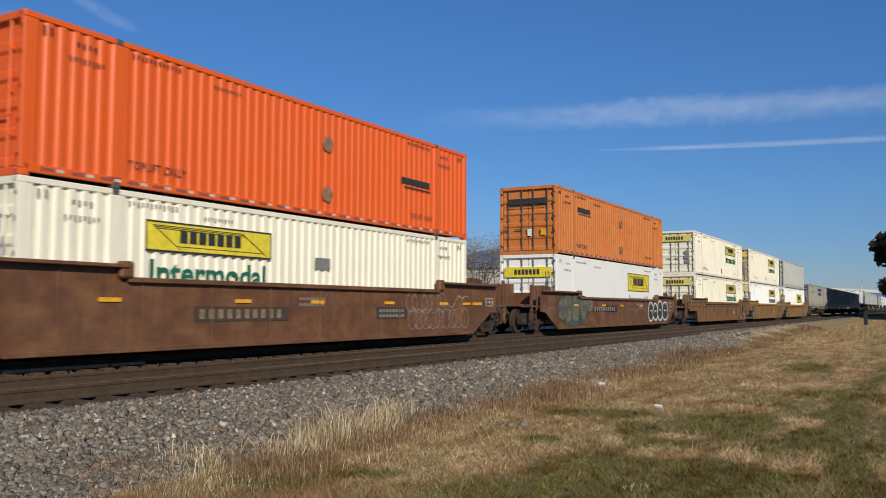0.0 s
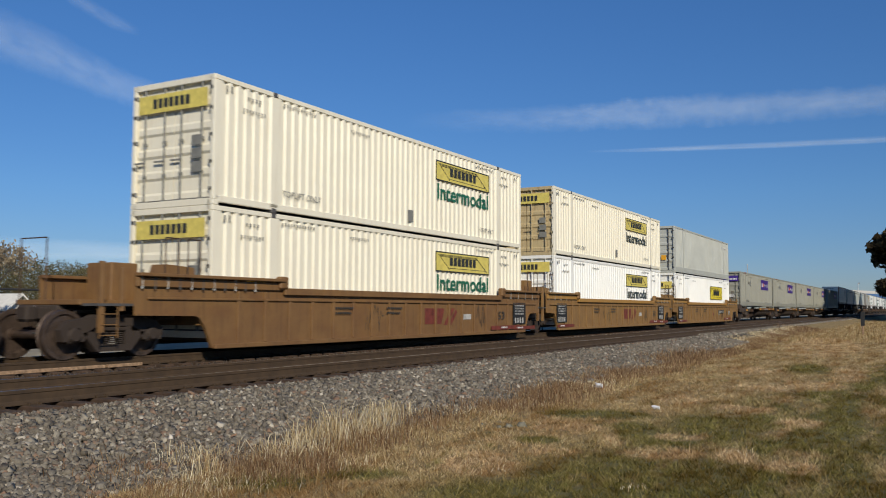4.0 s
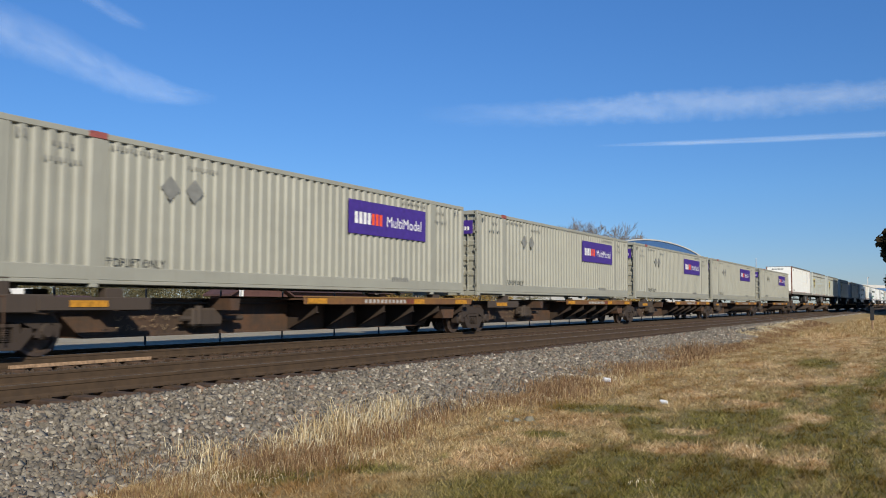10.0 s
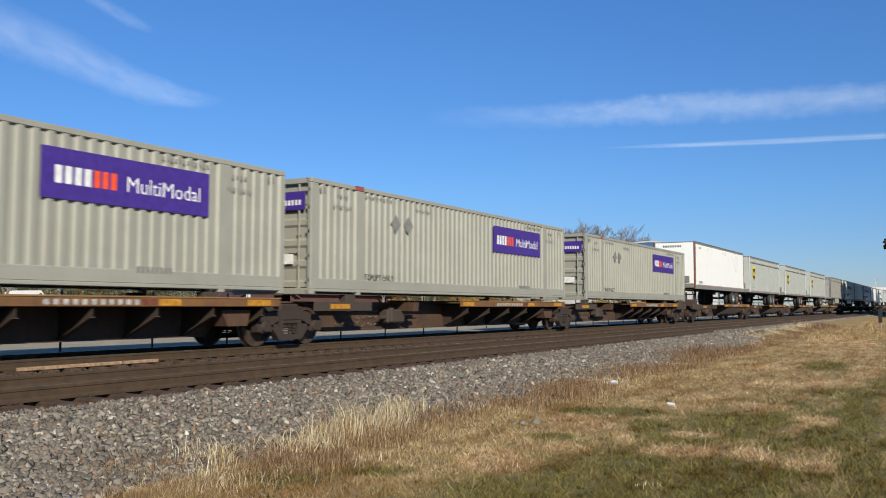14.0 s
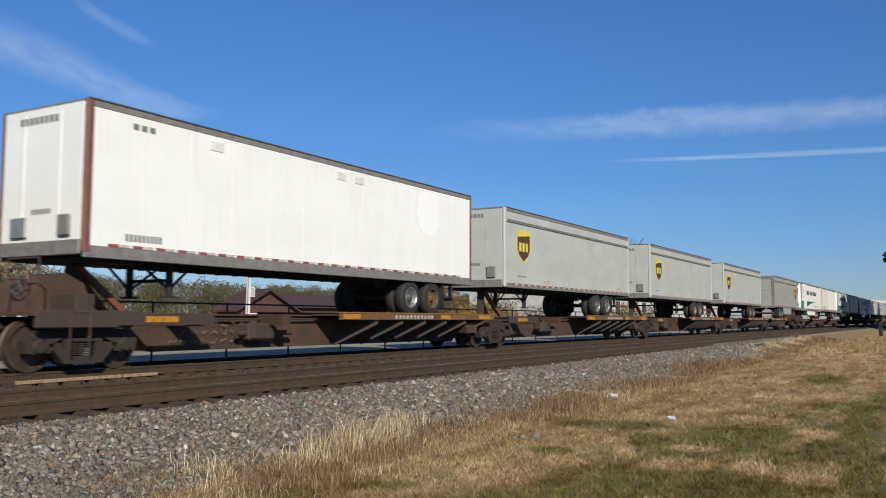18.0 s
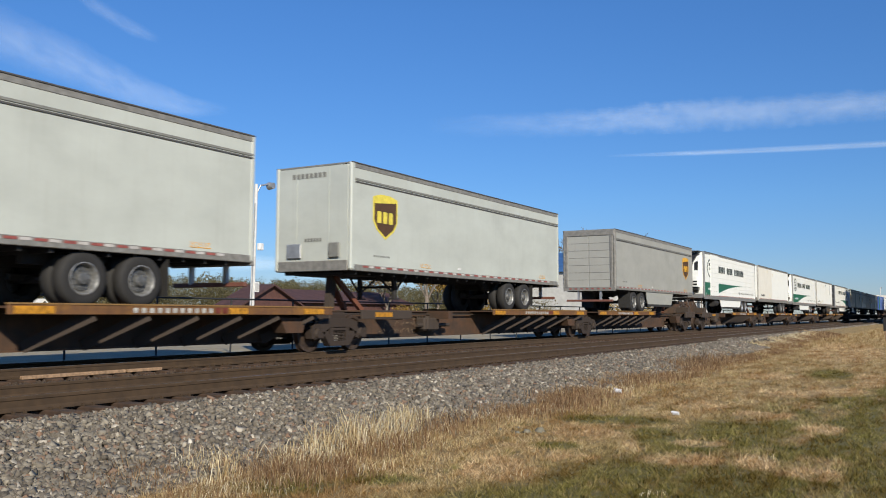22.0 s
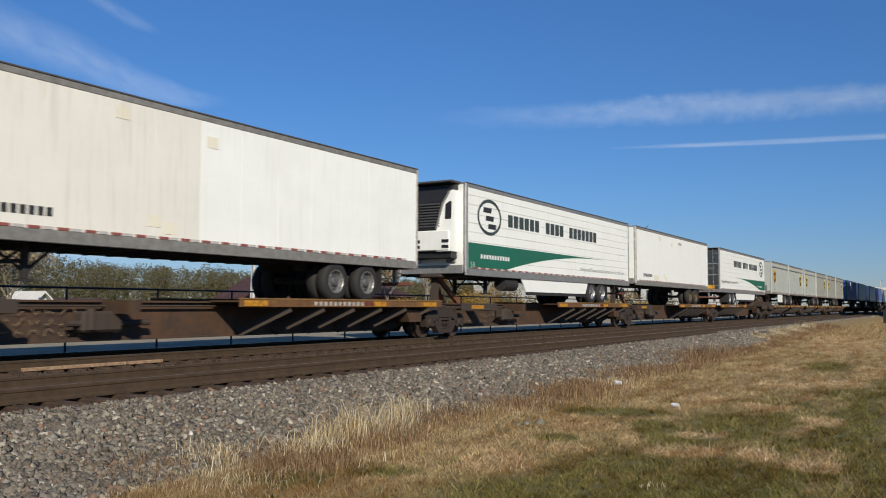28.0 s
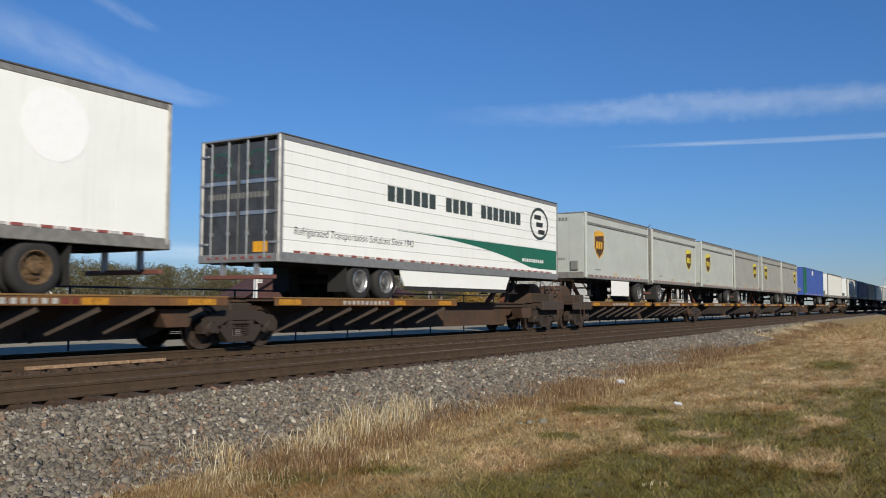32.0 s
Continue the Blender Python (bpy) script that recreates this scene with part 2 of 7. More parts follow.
    def mesh(self, name, smooth=False):
        me = bpy.data.meshes.new(name)
        me.from_pydata(self.v, [], self.f)
        bm = bmesh.new()
        bm.from_mesh(me)
        bmesh.ops.recalc_face_normals(bm, faces=bm.faces)
        bm.to_mesh(me)
        bm.free()
        if smooth:
            me.shade_smooth()
        return me


def part(name, shape, material, parent, label="", at=None, smooth=False):
    """One mesh object under a thing or under a part."""
    ob = new(name, shape.mesh(name, smooth) if isinstance(shape, Shape) else shape)
    if not ob.data.materials:
        ob.data.materials.append(material)
    ob.parent = parent
    if at:
        ob.location = at
    return tagged(ob, label)


def thing(name, label, category, at=(0, 0, 0), group="", kind=""):
    ob = new(name)
    ob.empty_display_size = 0.3
    ob.location = at
    return tagged(ob, label, category, group, kind)


def solo(name, shape, material, label, category="", group="", kind="", at=None, smooth=False):
    ob = new(name, shape.mesh(name, smooth))
    ob.data.materials.append(material)
    if at:
        ob.location = at
    return tagged(ob, label, category, group, kind)


def triangles(name, pts, tris, material):
    """A large mesh from arrays of corners and triangles."""
    me = bpy.data.meshes.new(name)
    me.vertices.add(len(pts))
    me.vertices.foreach_set("co", np.ascontiguousarray(pts, dtype=np.float32).ravel())
    me.loops.add(tris.size)
    me.loops.foreach_set("vertex_index", np.ascontiguousarray(tris, dtype=np.int32).ravel())
    me.polygons.add(len(tris))
    me.polygons.foreach_set("loop_start", np.arange(0, tris.size, 3, dtype=np.int32))
    me.update(calc_edges=True)
    me.validate()
    me.materials.append(material)
    return new(name, me)


LETTERS = {}


def lettering(text, x, y, z, width, height, material, parent, shear=0.0, faces_end=False):
    """Flat letters on a side that faces -y (or on an end that faces -x), lower left corner at x, y, z."""
    if text not in LETTERS:
        cu = bpy.data.curves.new("text", "FONT")
        cu.body, cu.resolution_u = text, 2
        cu.offset = 0.022 if text == "Intermodal" else 0.0
        tmp = new("text", cu)
        me = bpy.data.meshes.new_from_object(tmp.evaluated_get(bpy.context.evaluated_depsgraph_get()))
        co = np.array([v.co[:] for v in me.vertices])
        fs = [tuple(p.vertices) for p in me.polygons]
        bpy.data.objects.remove(tmp)
        lo, hi = co.min(0), co.max(0)
        LETTERS[text] = ((co[:, :2] - lo[:2]) / (hi[:2] - lo[:2]), fs)
    co, fs = LETTERS[text]
    sh = Shape()
    if faces_end:
        sh.add([(x, y - a * width, z + b * height) for a, b in co], fs)
    else:
        sh.add([(x + a * width + shear * b * height, y, z + b * height) for a, b in co], fs)
    return tagged(part("lettering", sh, material, parent), kind="stuff")


def bars(x, y, z, width, height, n, material, parent, gap=0.3, name="marking", faces_end=False):
    """A row of n plain bars where small writing stands."""
    sh, w = Shape(), width / n
    for i in range(n):
        if faces_end:
            sh.add([(x, y - i * w, z), (x, y - (i + 1 - gap) * w, z), (x, y - (i + 1 - gap) * w, z + height), (x, y - i * w, z + height)], [(0, 1, 2, 3)])
        else:
            sh.add([(x + i * w, y, z), (x + (i + 1 - gap) * w, y, z), (x + (i + 1 - gap) * w, y, z + height), (x + i * w, y, z + height)], [(0, 1, 2, 3)])
    return tagged(part(name, sh, material, parent), kind="stuff" if n > 2 else "")


# ---- the line ----
RAIL_Z = 0.58
TRACK_A, TRACK_B = 10.1, 14.735
GAUGE = 0.755


# ---- ground ----
def smooth_step(a, b, v):
    v = min(1, max(0, (v - a) / (b - a)))
    return v * v * (3 - 2 * v)


def ground_z(x, y):
    """Lawn at the camera, a gravel shoulder rising to the line, a lot beyond it."""
    z = 0.34 * smooth_step(6.2, 8.9, y) - 0.06 * smooth_step(16.4, 17.6, y)
    near = 1 - smooth_step(40, 90, math.hypot(x, y))
    if near > 0 and y < 6.8:
        z += near * 0.035 * noise.noise(Vector((x * 0.5, y * 0.5, 3)))
    return z


# bare straw patches on the lawn and green ones in the straw: x, y, half length across the view, half depth
STRAW_PATCHES = [(10.7, 4.2, 0.62, 0.75), (7.8, 4.0, 0.55, 0.8), (8.8, 3.6, 0.32, 0.34), (9.2, 2.5, 0.52, 0.46), (9.3, 1.8, 0.24, 0.75), (9.1, 1.2, 0.36, 0.42), (14.9, 3.7, 0.54, 1.0), (14.0, 2.6, 0.58, 0.6),
                 (10.5, 2.7, 0.4, 0.3), (12.7, 1.6, 0.38, 0.56), (22.8, 4.1, 0.82, 1.8), (19.2, 2.2, 0.82, 1.4), (17.9, 2.9, 0.82, 0.9), (40, 4.0, 2.0, 12), (15.9, 5.5, 0.25, 0.8), (22.8, 1.8, 0.5, 3.0)]
GREEN_PATCHES = [(24.3, 2.8, 0.6, 2.2), (10.8, 3.3, 0.3, 1.0), (12.1, 2.5, 0.66, 1.1), (13.3, 1.1, 0.28, 3.2), (6.7, 3.0, 0.78, 0.5), (8.1, 2.7, 0.38, 0.53), (8.1, 2.0, 0.3, 0.5), (12.2, 4.1, 0.62, 0.5),
                 (9.5, 4.1, 0.27, 0.3), (12.0, 4.7, 0.33, 0.48), (11.1, 1.4, 0.2, 0.85), (8.3, 1.6, 0.18, 0.65), (9.1, 0.7, 0.18, 1.1), (5.9, 5.2, 0.5, 0.35), (6.6, 4.6, 0.4, 0.25)]


def straw_share(nt, pos):
    """Where the lawn has turned to straw: all along the line, and in ragged patches farther out."""
    n = nt.nodes.new("ShaderNodeTexNoise")
    n.inputs["Scale"].default_value, n.inputs["Detail"].default_value, n.inputs["Roughness"].default_value = 1.6, 6, 0.7
    nt.links.new(pos, n.inputs["Vector"])
    ragged = nt.nodes.new("ShaderNodeMixRGB")
    ragged.blend_type = "LINEAR_LIGHT"
    ragged.inputs[0].default_value = 0.26
    nt.links.new(pos, ragged.inputs[1])
    nt.links.new(n.outputs["Color"], ragged.inputs[2])

    def spot(x, y, rx, ry):
        mp = nt.nodes.new("ShaderNodeMapping")
        mp.vector_type = "TEXTURE"
        mp.inputs["Location"].default_value, mp.inputs["Rotation"].default_value, mp.inputs["Scale"].default_value = (x, y, 0), (0, 0, -math.atan2(x, y)), (rx, ry, 1)
        nt.links.new(ragged.outputs[0], mp.inputs["Vector"])
        d = nt.nodes.new("ShaderNodeVectorMath")
        d.operation = "LENGTH"
        flat = nt.nodes.new("ShaderNodeVectorMath")
        flat.operation = "MULTIPLY"
        flat.inputs[1].default_value = (1, 1, 0)
        nt.links.new(mp.outputs[0], flat.inputs[0])
        nt.links.new(flat.outputs[0], d.inputs[0])
        r = nt.nodes.new("ShaderNodeMapRange")
        r.inputs["From Min"].default_value, r.inputs["From Max"].default_value = 1.2, 0.7
        nt.links.new(d.outputs["Value"], r.inputs["Value"])
        return r.outputs["Result"]

    s = nt.nodes.new("ShaderNodeSeparateXYZ")
    nt.links.new(ragged.outputs[0], s.inputs[0])
    a = nt.nodes.new("ShaderNodeMath")
    a.operation = "MULTIPLY_ADD"
    nt.links.new(s.outputs["X"], a.inputs[0])
    a.inputs[1].default_value = 0.12
    nt.links.new(s.outputs["Y"], a.inputs[2])
    band = nt.nodes.new("ShaderNodeMapRange")
    band.inputs["From Min"].default_value, band.inputs["From Max"].default_value = 3.95, 5.0
    nt.links.new(a.outputs[0], band.inputs["Value"])
    mp = nt.nodes.new("ShaderNodeMapping")
    mp.inputs["Scale"].default_value = (0.4, 1.1, 0)
    nt.links.new(pos, mp.inputs["Vector"])
    loose = ramp(nt, noise_tex(nt, mp.outputs[0], 0.9, 6, 0.68), [(0.48, (0, 0, 0)), (0.62, (0.9, 0.9, 0.9))])
    thin = mix(nt, 1.0, band.outputs["Result"], (0.74, 0.74, 0.74), "MULTIPLY")
    share = mix(nt, 1.0, thin, loose, "LIGHTEN")
    for q in STRAW_PATCHES:
        share = mix(nt, 1.0, share, spot(*q), "LIGHTEN")
    for q in GREEN_PATCHES:
        share = mix(nt, spot(*q), share, (0.05, 0.05, 0.05))
    return mix(nt, 1.0, share, ramp(nt, noise_tex(nt, pos, 2.4, 7, 0.75), [(0.37, (0.2, 0.2, 0.2)), (0.47, (1, 1, 1))]), "MULTIPLY")


def ground_material():
    m, nt, b = node_set("ground_cover")
    g = place(nt)
    pos = g.outputs["Position"]
    sep = nt.nodes.new("ShaderNodeSeparateXYZ")
    nt.links.new(pos, sep.inputs[0])
    # lawn: straw and green in patches
    fine = noise_tex(nt, pos, 24, 6, 0.8)
    mid = noise_tex(nt, pos, 3.5, 5, 0.7)
    green = ramp(nt, fine, [(0.3, (0.05, 0.048, 0.014)), (0.7, (0.19, 0.168, 0.052))])
    straw = ramp(nt, fine, [(0.28, (0.13, 0.08, 0.033)), (0.72, (0.5, 0.34, 0.145))])
    lawn = mix(nt, straw_share(nt, pos), green, straw)
    # gravel base darkened, putting shade into the gaps between the loose stones
    gravel = ramp(nt, noise_tex(nt, pos, 14, 8, 0.8), [(0.3, (0.02, 0.017, 0.013)), (0.7, (0.09, 0.077, 0.06))])
    dust = ramp(nt, noise_tex(nt, pos, 5, 8, 0.75), [(0.3, (0.026, 0.018, 0.012)), (0.7, (0.058, 0.04, 0.026))])
    lot = ramp(nt, noise_tex(nt, pos, 0.8, 8, 0.7), [(0.3, (0.26, 0.225, 0.155)), (0.7, (0.36, 0.315, 0.22))])
    far = ramp(nt, noise_tex(nt, pos, 0.05, 8, 0.7), [(0.35, (0.1, 0.1, 0.04)), (0.7, (0.22, 0.18, 0.09))])

    def edge(at, width, wobble=0.6, slant=0.0):
        n = nt.nodes.new("ShaderNodeMath")
        n.operation = "MULTIPLY_ADD"
        nt.links.new(mid, n.inputs[0])
        n.inputs[1].default_value = wobble
        tilt = nt.nodes.new("ShaderNodeMath")
        tilt.operation = "MULTIPLY_ADD"
        nt.links.new(sep.outputs["X"], tilt.inputs[0])
        tilt.inputs[1].default_value = slant
        nt.links.new(sep.outputs["Y"], tilt.inputs[2])
        nt.links.new(tilt.outputs[0], n.inputs[2])
        r = nt.nodes.new("ShaderNodeMapRange")
        r.inputs["From Min"].default_value, r.inputs["From Max"].default_value = at, at + width
        nt.links.new(n.outputs[0], r.inputs["Value"])
        return r.outputs["Result"]

    col = mix(nt, edge(6.15, 0.5, 0.6, -0.035), lawn, gravel)
    col = mix(nt, edge(9.0, 0.4), col, dust)
    # a darker strip of ground between the track and the lot
    dark_strip = ramp(nt, noise_tex(nt, pos, 9, 8, 0.75), [(0.3, (0.02, 0.019, 0.02)), (0.7, (0.06, 0.056, 0.055))])
    col = mix(nt, edge(16.6, 0.4), col, dark_strip)
    col = mix(nt, edge(19.9, 0.3), col, lot)
    col = mix(nt, edge(48.0, 6.0), col, far)
    nt.links.new(col, b.inputs["Base Color"])
    b.inputs["Roughness"].default_value = 0.95
    bump(nt, b, fine, 0.6, 0.03)
    return m


def ground():
    def steps(spans):
        out = []
        for a, b_, d in spans:
            out += list(np.arange(a, b_, d))
        return out
    xs = steps([(-2500, -200, 230), (-200, -10, 19), (-10, 60, 0.7), (60, 240, 6), (240, 1000, 76), (1000, 4600, 360)])
    ys = steps([(-2500, -100, 240), (-100, -6, 9.4), (-6, 10, 0.4), (10, 20, 1.0), (20, 200, 18), (200, 1000, 80), (1000, 4600, 360)])
    p = [(x, y, ground_z(x, y)) for x in xs for y in ys]
    n = len(ys)
    f = [(i * n + j, (i + 1) * n + j, (i + 1) * n + j + 1, i * n + j + 1) for i in range(len(xs) - 1) for j in range(n - 1)]
    sh = Shape().add(p, f)
    solo("ground", sh, ground_material(), "patchy autumn lawn beside a gravel rail shoulder", "ground", kind="structure", smooth=True)


ground()

RAIL_PROFILE = [(-0.075, 0.0), (0.075, 0.0), (0.075, 0.012), (0.045, 0.03), (0.028, 0.05), (0.026, 0.125), (0.036, 0.135), (0.036, 0.165), (0.028, 0.175),
                (-0.028, 0.175), (-0.036, 0.165), (-0.036, 0.135), (-0.026, 0.125), (-0.028, 0.05), (-0.045, 0.03), (-0.075, 0.012)]


def track(centre, label):
    t = thing("railway_track", label, "track", (0, centre, 0), kind="structure")
    for side in (-1, 1):
        sh, y = Shape(), side * GAUGE
        n = len(RAIL_PROFILE)
        p = [(x, y + a, RAIL_Z - 0.175 + c) for x in (-420, 900) for a, c in RAIL_PROFILE]
        sh.add(p, [(i, (i + 1) % n, n + (i + 1) % n, n + i) for i in range(n) if i != 8])
        rail = part("rail", sh, RAIL_SIDE, t, "rust-brown steel rail")
        head = Shape().add([(-420, y - 0.028, RAIL_Z), (900, y - 0.028, RAIL_Z), (900, y + 0.028, RAIL_Z), (-420, y + 0.028, RAIL_Z)], [(0, 1, 2, 3)])
        part("rail_head", head, RAIL_TOP, rail, "worn running surface")
    return t


track_a = track(TRACK_A, "empty railway track with rusty rails on timber ties")
track_b = track(TRACK_B, "railway track that carries the freight train")

# ---- wheels and bogies ----
WHEEL_R = 0.46
spinners = []


def wheelset_mesh():
    sh = Shape()
    for s in (-1, 1):
        prof = [(-0.07, 0.06), (-0.07, 0.1), (-0.045, 0.12), (-0.02, 0.36), (-0.065, 0.39), (-0.065, WHEEL_R), (0.05, WHEEL_R + 0.004), (0.065, WHEEL_R + 0.028),
                (0.075, WHEEL_R + 0.02), (0.075, 0.39), (0.03, 0.36), (0.02, 0.12), (0.06, 0.1), (0.06, 0.09)]
        sh.lathe((0, s * GAUGE, 0), [(-s * y, r) for y, r in prof], 28)
    sh.rod((0, -0.7, 0), (0, 0.7, 0), 0.085, n=12)
    for s in (-1, 1):
        sh.rod((0, s * 0.82, 0), (0, s * 1.02, 0), 0.075, n=10)
        for k in range(3):
            a = k * 2.094
            sh.rod((0.05 * math.cos(a), s * 1.0, 0.05 * math.sin(a)), (0.05 * math.cos(a), s * 1.035, 0.05 * math.sin(a)), 0.016, n=6)
    return sh.mesh("wheelset")


def side_frame_mesh():
    """A cast side frame: arched top, pedestals, spring nest with coils."""
    sh = Shape()
    sh.prism([(-1.14, 0.34), (-1.18, 0.56), (-1.02, 0.72), (-0.6, 0.78), (-0.45, 0.84), (0.45, 0.84), (0.6, 0.78), (1.02, 0.72), (1.18, 0.56), (1.14, 0.34), (0.68, 0.34),
              (0.6, 0.52), (0.4, 0.62), (-0.4, 0.62), (-0.6, 0.52), (-0.68, 0.34)], -0.1, 0.1)
    sh.prism([(-0.72, 0.5), (-0.4, 0.14), (0.4, 0.14), (0.72, 0.5), (0.5, 0.52), (0.3, 0.27), (-0.3, 0.27), (-0.5, 0.52)], -0.1, 0.1)
    sh.prism([(-0.4, 0.63), (-0.26, 0.63), (-0.26, 0.26), (-0.4, 0.26)], -0.09, 0.09)
    sh.prism([(0.26, 0.63), (0.4, 0.63), (0.4, 0.26), (0.26, 0.26)], -0.09, 0.09)
    for s in (-1, 1):
        sh.lathe((s * 0.9, 0, 0.46), [(-0.16, 0.05), (-0.16, 0.11), (-0.09, 0.15), (0.09, 0.15)], 12)
        sh.box(s * 0.9 - 0.14, s * 0.9 + 0.14, -0.1, 0.1, 0.3, 0.62, 0.03)
    return sh.mesh("side_frame")


def spring_mesh():
    sh = Shape()
    for x in (-0.17, 0.0, 0.17):
        for k in range(6):
            z = 0.3 + k * 0.038
            ring = [(x + 0.07 * math.cos(a * 0.7854), 0.07 * math.sin(a * 0.7854), z) for a in range(8)]
            for i in range(8):
                sh.beam(ring[i], ring[(i + 1) % 8], 0.022, 0.022)
    sh.box(-0.3, 0.3, -0.1, 0.1, 0.52, 0.6, 0.02)
    return sh.mesh("spring_nest")


WHEELSET, SIDE_FRAME, SPRINGS = wheelset_mesh(), side_frame_mesh(), spring_mesh()
WHEELSET.materials.append(WHEEL)
SIDE_FRAME.materials.append(BOGIE)
SPRINGS.materials.append(BOGIE)
BOLSTER = Shape().box(-0.17, 0.17, -1.0, 1.0, 0.5, 0.72, 0.03).rod((0, 0, 0.7), (0, 0, 0.84), 0.2, n=16).box(-0.75, -0.6, -0.85, 0.85, 0.4, 0.5).box(0.6, 0.75, -0.85, 0.85, 0.4, 0.5).mesh("bolster")


def bogie(parent, x):
    b = part("bogie", BOLSTER, BOGIE, parent, "rusty two-axle cast steel bogie", (x, 0, 0))
    for s in (-1, 1):
        part("side_frame", SIDE_FRAME, BOGIE, b, at=(0, s * 1.0, 0))
        part("spring_nest", SPRINGS, BOGIE, b, at=(0, s * 1.0, 0))
    for s in (-1, 1):
        w = part("wheelset", WHEELSET, WHEEL, b, "steel wheels on an axle", (s * 0.9, 0, WHEEL_R))
        spinners.append((w, s))
    return b


# ---- containers ----
HALF, BOX_H, BOX_L = 1.295, 2.896, 16.154
movers = []


def on_train(name, label, category, x, group, z=0.0):
    t = thing(name, label, category, (x, TRACK_B, RAIL_Z + z), group)
    movers.append((t, x, z))
    return t


def corrugated(x0, x1, y, z0, z1, s, pitch=0.29, deep=0.048):
    """An upright-ribbed steel wall; s is the side it faces."""
    sh = Shape()
    n = max(1, round((x1 - x0) / pitch))
    d = (x1 - x0) / n
    pts = []
    for i in range(n):
        a = x0 + i * d
        pts += [(a, 0), (a + d * 0.36, 0), (a + d * 0.52, deep), (a + d * 0.84, deep)]
    pts.append((x1, 0))
    p = [(x, y - s * q, z) for x, q in pts for z in (z0, z1)]
    sh.add(p, [(2 * i, 2 * i + 2, 2 * i + 3, 2 * i + 1) for i in range(len(pts) - 1)])
    return sh


BOX_CACHE = {}


def box_meshes():
    """The meshes that all the long containers share."""
    c, L, W, H = BOX_CACHE, BOX_L, HALF, BOX_H
    if c:
        return c
    post = 2.0
    spans = [(0.17, post - 0.13), (post + 0.13, L - post - 0.13), (L - post + 0.13, L - 0.17)]
    for s, tag in ((-1, "near"), (1, "far")):
        for i, (a, b) in enumerate(spans):
            c["side_%s%d" % (tag, i)] = corrugated(a, b, s * (W - 0.012), 0.2, H - 0.1, s).mesh("side_wall")
            c["soft_%s%d" % (tag, i)] = corrugated(a, b, s * (W - 0.012), 0.2, H - 0.1, s, 0.29, 0.03).mesh("side_wall")
            c["flat_%s%d" % (tag, i)] = Shape().box(a, b, min(s * (W - 0.05), s * (W - 0.004)), max(s * (W - 0.05), s * (W - 0.004)), 0.2, H - 0.1, 0.004).mesh("side_wall")
    sh = Shape()
    for x in (0.085, post, L - post, L - 0.085):
        w = 0.085 if x in (0.085, L - 0.085) else 0.13
        c.setdefault("post%.2f" % w, Shape().box(-w, w, -0.06, 0.06, 0.12, H - 0.12, 0.012).mesh("post"))
    c["roof"] = Shape().box(0.05, L - 0.05, -W + 0.06, W - 0.06, H - 0.05, H - 0.015).mesh("roof")
    c["floor"] = Shape().box(0.05, L - 0.05, -W + 0.06, W - 0.06, 0.12, 0.18).mesh("floor")
    c["top_rail"] = Shape().box(0.1, L - 0.1, -0.035, 0.035, H - 0.12, H - 0.005, 0.012).mesh("top_rail")
    c["bottom_rail"] = Shape().box(0.1, L - 0.1, -0.04, 0.04, 0.065, 0.22, 0.012).mesh("bottom_rail")
    c["deep_rail"] = Shape().box(0.1, L - 0.1, -0.045, 0.03, 0.065, 0.14, 0.012).box(0.1, L - 0.1, -0.043, 0.035, 0.14, 0.4, 0.012).mesh("bottom_rail")
    c["deep_rail_far"] = Shape().box(0.1, L - 0.1, -0.03, 0.043, 0.065, 0.4, 0.012).mesh("bottom_rail")
    c["casting"] = Shape().box(-0.09, 0.09, -0.08, 0.08, 0, 0.12, 0.012).mesh("corner_casting")
    c["end"] = Shape().box(L - 0.1, L - 0.02, -W + 0.12, W - 0.12, 0.15, H - 0.1).mesh("end_wall")
    c["header"] = Shape().box(0.0, 0.14, -W + 0.1, W - 0.1, H - 0.14, H, 0.01).mesh("door_header")
    c["door_sill"] = Shape().box(0.0, 0.14, -W + 0.1, W - 0.1, 0.0, 0.15, 0.01).mesh("door_sill")
    face = [(0.13, 0.15), (0.06, 0.15)]
    for k in range(5):
        z0 = 0.18 + k * 0.516
        face += [(0.06, z0 + 0.12), (0.1, z0 + 0.18), (0.1, z0 + 0.456), (0.06, z0 + 0.516)]
    leaf = Shape().prism(face + [(0.06, 2.77), (0.13, 2.77)], 0.015, 1.145)
    c["door"] = leaf.mesh("door")
    rods = Shape().rod((0.03, 0, 0.12), (0.03, 0, 2.82), 0.024, n=6)
    for z in (0.16, 0.75, 1.5, 2.25, 2.78):
        rods.box(0.015, 0.07, -0.045, 0.045, z - 0.03, z + 0.03)
    rods.box(0.0, 0.025, -0.03, 0.3, 1.05, 1.09)
    c["rod"] = rods.mesh("lock_rod")
    c["hinge"] = Shape().box(0.0, 0.07, -0.05, 0.07, -0.05, 0.05, 0.01).mesh("hinge")
    return c


def tinted(mesh, key, material):
    """The shared mesh in one paint."""
    k = (key, material.name)
    if k not in BOX_CACHE:
        me = mesh.copy()
        me.materials.append(material)
        BOX_CACHE[k] = me
    return BOX_CACHE[k]


